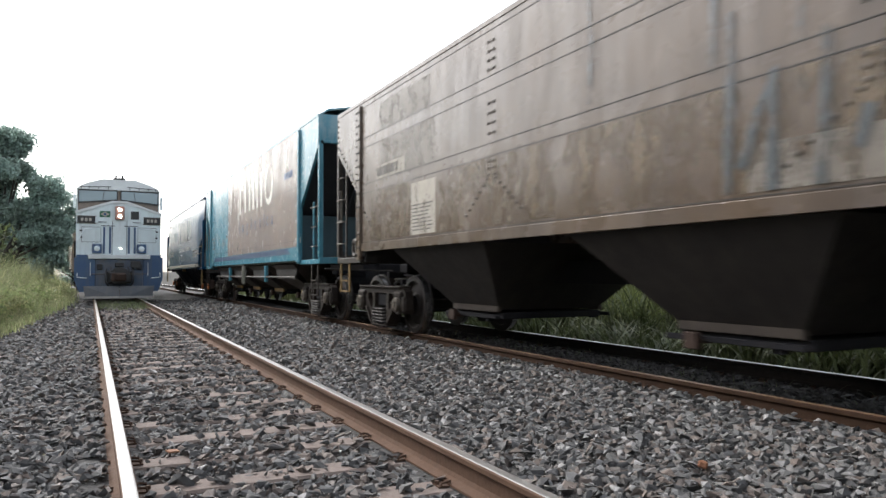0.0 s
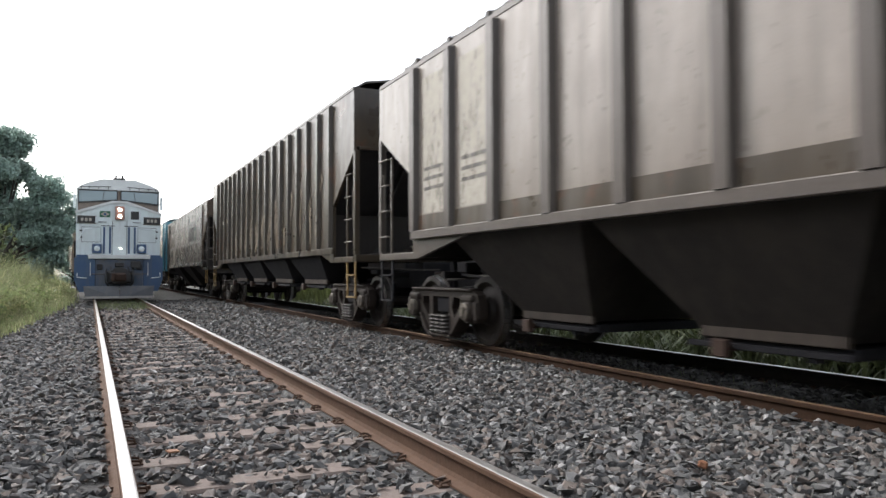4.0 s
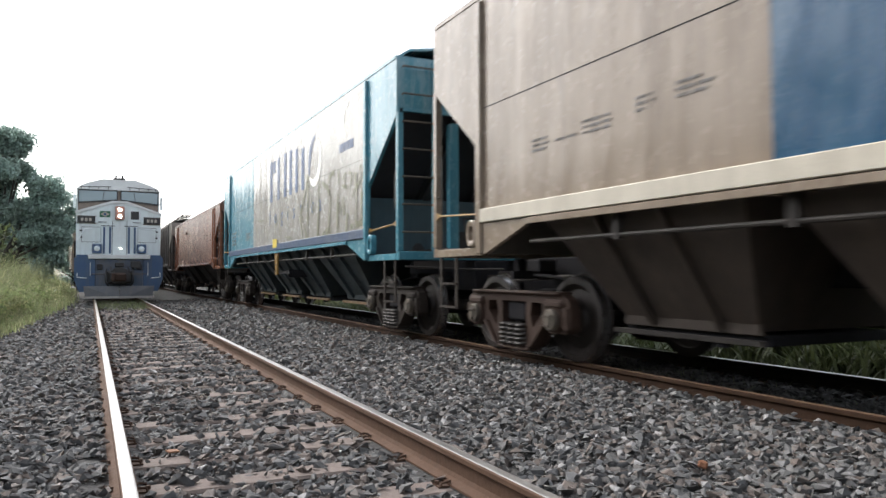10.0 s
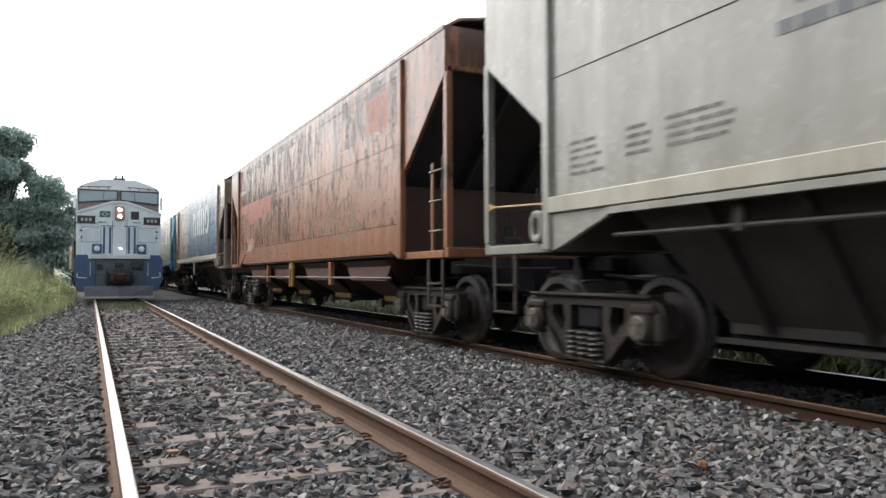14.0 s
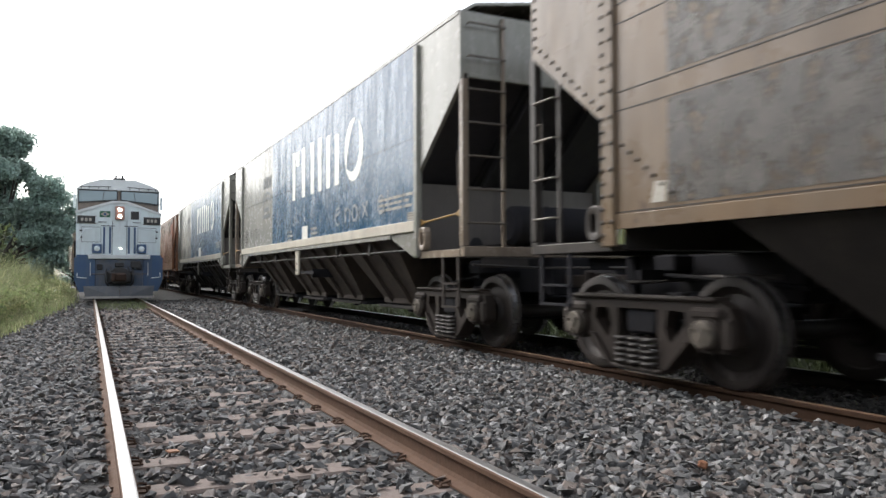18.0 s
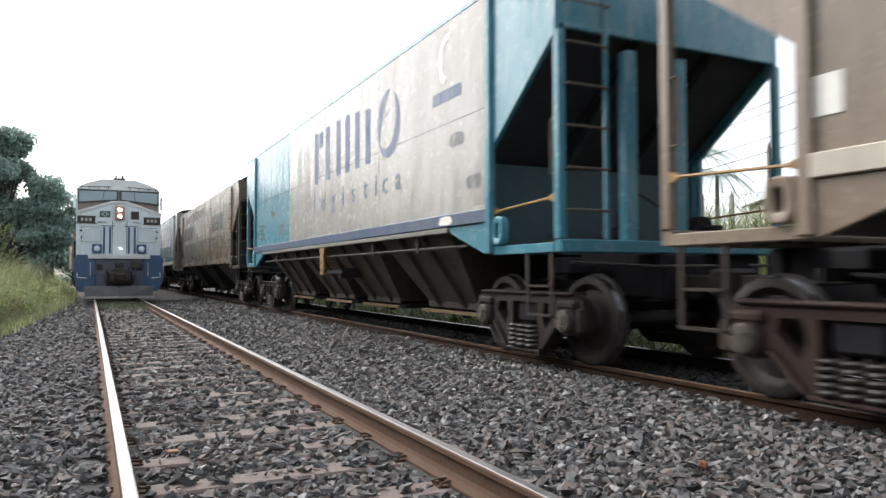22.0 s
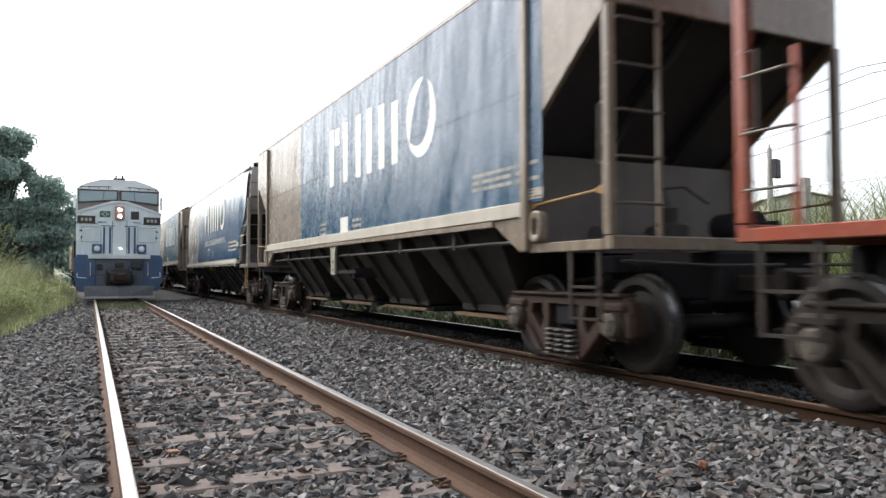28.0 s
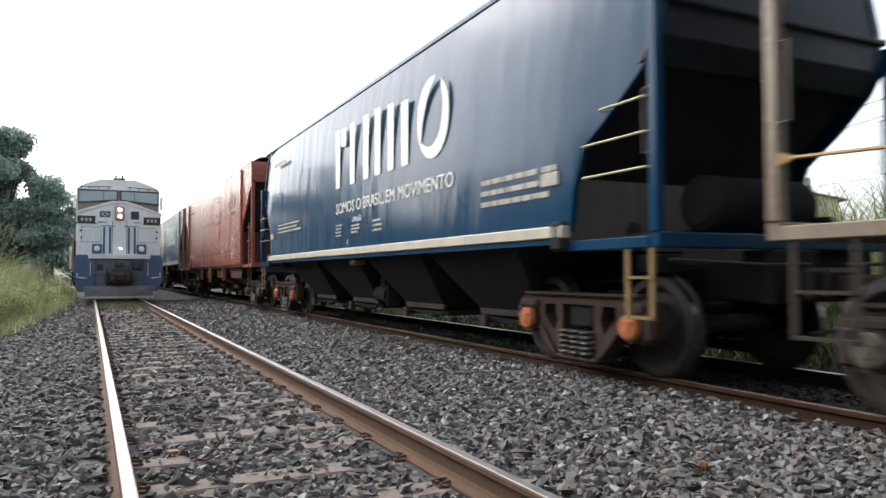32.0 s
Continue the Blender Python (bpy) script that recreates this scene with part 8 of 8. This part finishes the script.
BOUGHS = ((-0.2, 7.8, 0.75), (0.7, 7.2, 0.6), (-1.2, 7.5, 0.9), (0.3, 6.7, 0.85), (1.5, 6.2, 0.65), (0.8, 5.9, 0.8), (-0.8, 6.3, 1.1), (1.5, 5.2, 0.9), (0.2, 5.3, 1.0), (2.3, 4.35, 0.8),
          (1.2, 4.2, 0.9), (3.0, 3.7, 0.75), (0.1, 4.2, 1.0), (2.2, 3.4, 0.75), (3.1, 2.75, 0.7), (0.3, 3.1, 0.8), (2.7, 2.0, 0.6), (-1.2, 4.9, 1.2), (-1.6, 3.5, 1.2), (-2.4, 6.4, 1.1), (-2.8, 4.6, 1.2), (-1.0, 2.2, 0.9), (3.2, 1.6, 0.6))
tree(-4.3, 42.0, 9.0, 7.6, 1, "dark green broad-crowned tree behind the verge grass", size=0.10, per=1900, boughs=BOUGHS)
tree(-0.9, 62.0, 4.6, 4.2, 4, "dark green tree far along the line", size=0.10, per=900)
tree(-4.9, 31.0, 2.9, 4.0, 5, "light green shrub in the verge grass", "cane", 0.10, 420)
tree(4.5, 150.0, 9.0, 12.0, 6, "dark green tree far along the line", size=0.35, per=60)
tree(-9.0, 120.0, 11.0, 14.0, 7, "dark green tree far along the line", size=0.35, per=60)


def tree_belt():
    """Dense trees out of view beside the standing train, back past the viewer, added to darken the wagon sides and
    their reflections.
    """
    r = np.random.RandomState(61)
    C, R = [], []
    for y in np.arange(-34.0, 37.0, 1.5):
        top = 4.0 + 0.9 * math.sin(y * 0.43) + 0.7 * math.sin(y * 1.31)
        for z in np.arange(0.6, top, 1.35):
            for x in (-10.4, -12.2):
                C.append((x + r.normal() * 0.35, y + r.normal() * 0.4, z + r.normal() * 0.25))
                R.append(1.5 + 0.5 * r.rand())
    V, F = leaf_cloud(r, np.array(C), np.array(R), 70, 0.34, 0.85)
    tagged(quads("tree_belt", V, F, M["leaf_light"], None), "unseen belt of dense green trees, added to darken reflections in the wagon sides", "trees", "", "stuff")


# added out of view, to cut the low sky light from the left
tree_belt()


def palm(x, y, h, seed):
    rng = np.random.RandomState(seed)
    p = holder("palm_tree", pose(x, y, land(x, y)), "tall palm tree with drooping fronds", "palm tree", "palms")
    part("trunk", Mesh().tube((0, 0, -0.3), (0.05, 0, h), 0.17, 10, 0.11), M["bark"], p, smooth=60)
    for i in range(15):
        a = 2 * math.pi * i / 15 + 0.3 * rng.rand()
        up = 0.2 + 0.9 * rng.rand()
        m = Mesh()
        n = 9
        pts = [Vector((math.cos(a) * 2.3 * k / n, math.sin(a) * 2.3 * k / n, h + up * 1.5 * (k / n) - 1.9 * (k / n) ** 2)) for k in range(n + 1)]
        m.path(pts, 0.02, 4)
        side = Vector((-math.sin(a), math.cos(a), 0))
        for k in range(1, n):
            for s in (-1, 1):
                for q in (0, 0.5):
                    c = pts[k].lerp(pts[k + 1], q)
                    e = c + side * s * 0.5 * (1 - 0.5 * k / n) + Vector((0, 0, -0.28)) + (pts[k + 1] - pts[k]) * 0.6
                    wv = (pts[k + 1] - pts[k]).normalized() * 0.03
                    m.add([c - wv, c + wv, e], [(0, 1, 2)])
        part("frond", m, M["leaf"], p)
    return p


palm(34.0, 33.3, 6.6, 1)
palm(34.5, 32.4, 5.4, 2)


def utility_pole(x, y, h, box, label):
    z = land(x, y)
    p = holder("utility_pole", pose(x, y, z, rz=20), label, "utility pole", "utility poles")
    part("pole", Mesh().tube((0, 0, -0.5), (0, 0, h), 0.16, 12, 0.10), M["concrete"], p, smooth=60)
    part("insulator", Mesh().tube((0, 0, h), (0, 0, h + 0.18), 0.05, 8, 0.03), M["concrete"], p)
    if box:
        part("switch_box", Mesh().box(-0.25, 0.25, -0.38, -0.13, h - 1.3, h - 0.5, 0.03), M["loco_dark"], p)
    return p


utility_pole(26.0, 21.5, 4.6, True, "grey concrete utility pole with a dark switch box")
utility_pole(26.5, 24.0, 2.9, False, "short grey concrete utility pole beyond the train")


def fence():
    f = holder("wire_fence", pose(12.6, 0, 0), "wire mesh fence on grey concrete posts", "fence")
    for k in range(-2, 12):
        y = 1.2 + 2.8 * k
        z = land(12.6, y)
        part("post", Mesh().box(-0.075, 0.075, y - 0.075, y + 0.075, z - 0.3, z + 2.43, 0.015), M["concrete"], f)
    z0 = land(12.6, 0)
    m = Mesh()
    y0, y1, h = -4.4, 32.0, 2.2
    n = int((y1 - y0) / 0.16)
    for i in range(n):
        a = y0 + i * 0.16
        for d in (1, -1):
            yb = a + d * h
            if y0 <= yb <= y1:
                m.tube((0, a, z0 + 0.05), (0, yb, z0 + 0.05 + h), 0.0035, 3)
    part("mesh", m, M["wire"], f)
    for z in (0.1, 1.15, 2.25):
        part("line_wire", Mesh().tube((0.004, y0, z0 + z), (0.004, y1, z0 + z), 0.006, 5), M["wire"], f)


fence()


def wires():
    c = holder("power_lines", pose(0, 0, 0), "thin black power lines beyond the train", "power line")
    for k, (z, x) in enumerate(((7.0, 24.5), (6.9, 25.3), (6.1, 26.2), (5.4, 26.0), (8.6, 21.0))):
        pts = []
        for i in range(25):
            t = i / 24
            pts.append((x + (t - 0.3) * 9, -20 + 110 * t, z + 1.2 - 1.1 * math.sin(math.pi * (t * 3 % 1)) + 0.6 * t))
        part("cable", Mesh().path(pts, 0.018, 4), M["cable"], c)


wires()


def house():
    x, y = 46.0, 36.2
    h = holder("house", pose(x, y, land(x, y), rz=-35), "small cream house with a low weathered tile roof", "house")
    part("wall", Mesh().box(-2.4, 2.4, -2.2, 2.2, -0.5, 4.4), M["cream_wall"], h)
    part("roof", Mesh().prism([(-2.9, 4.28), (-2.9, 4.40), (0, 5.05), (2.9, 4.40), (2.9, 4.28), (0, 4.93)], -2.5, 2.5, "y"), M["roof_tile"], h)
    part("gable", Mesh().prism([(-2.4, 4.401), (2.4, 4.401), (0, 4.90)], -2.19, 2.19, "y"), M["cream_wall"], h)
    part("window", Mesh().box(-2.43, -2.37, -0.6, 0.6, 2.6, 3.6), M["glass"], h)
    part("door", Mesh().box(-2.43, -2.37, 1.2, 2.0, -0.4, 1.7), M["bark"], h)
    w = single("boundary_wall", Mesh().box(-0.12, 0.12, -4.4, 4.4, -0.5, 3.0, 0.02), M["red_wall"], "red painted boundary wall beyond the train", "wall", at=pose(26.0, 29.7, land(26, 29.7)))
    return w


house()

# bits lying on the ballast
single("dry_leaf", Mesh().box(-0.045, 0.045, -0.022, 0.022, -0.006, 0.006, 0.004), M["dry_leaf"], "curled orange-brown dry leaf on a sleeper", "leaf", at=pose(0.49, 4.98, -0.150, 12, 8, 35))
single("foil_wrapper", Mesh().loft([[(-0.05, -0.03, 0), (0.05, -0.025, 0.012), (0.05, 0.03, 0.0), (-0.05, 0.03, 0.014)], [(-0.045, -0.025, 0.012), (0.045, -0.02, 0.022), (0.045, 0.025, 0.012), (-0.045, 0.025, 0.024)]]), M["wrapper"], "crumpled yellow foil wrapper on the ballast", "litter", at=pose(-0.22, 5.15, -0.145, rz=20) @ Matrix.Diagonal((0.65, 0.65, 0.65, 1)))
single("brick_fragment", Mesh().box(-0.03, 0.03, -0.025, 0.025, -0.02, 0.02, 0.008), M["orange_brick"], "small orange brick fragment on the ballast", "brick", at=pose(3.11, 3.05, -0.09, 15, 10, 40))


# ---------------------------------------------------------------- what moves
def motions():
    """The train runs away along its track; its wheels roll while they are near."""
    for wagon, centre, sets in MOVING:
        walk(wagon, [(t, pose(TRACK_B, centre + gone(t), 0)) for t in range(0, 33)])
        times = [i / 15 for i in range(0, 481) if -14 < centre + gone(i / 15) < 40]
        spin = [(t, -math.degrees(gone(t) / WHEEL)) for t in times]
        first_turn = spin[0][1] if spin else 0.0
        last_turn = spin[-1][1] if spin else 0.0
        for wheel, y in sets:
            rows = [(0.0, pose(0, y, WHEEL, rx=first_turn))] if not spin or spin[0][0] > 0 else []
            rows += [(t, pose(0, y, WHEEL, rx=a)) for t, a in spin]
            if not spin or spin[-1][0] < 32:
                rows.append((32.0, pose(0, y, WHEEL, rx=last_turn)))
            walk(wheel, rows)


motions()
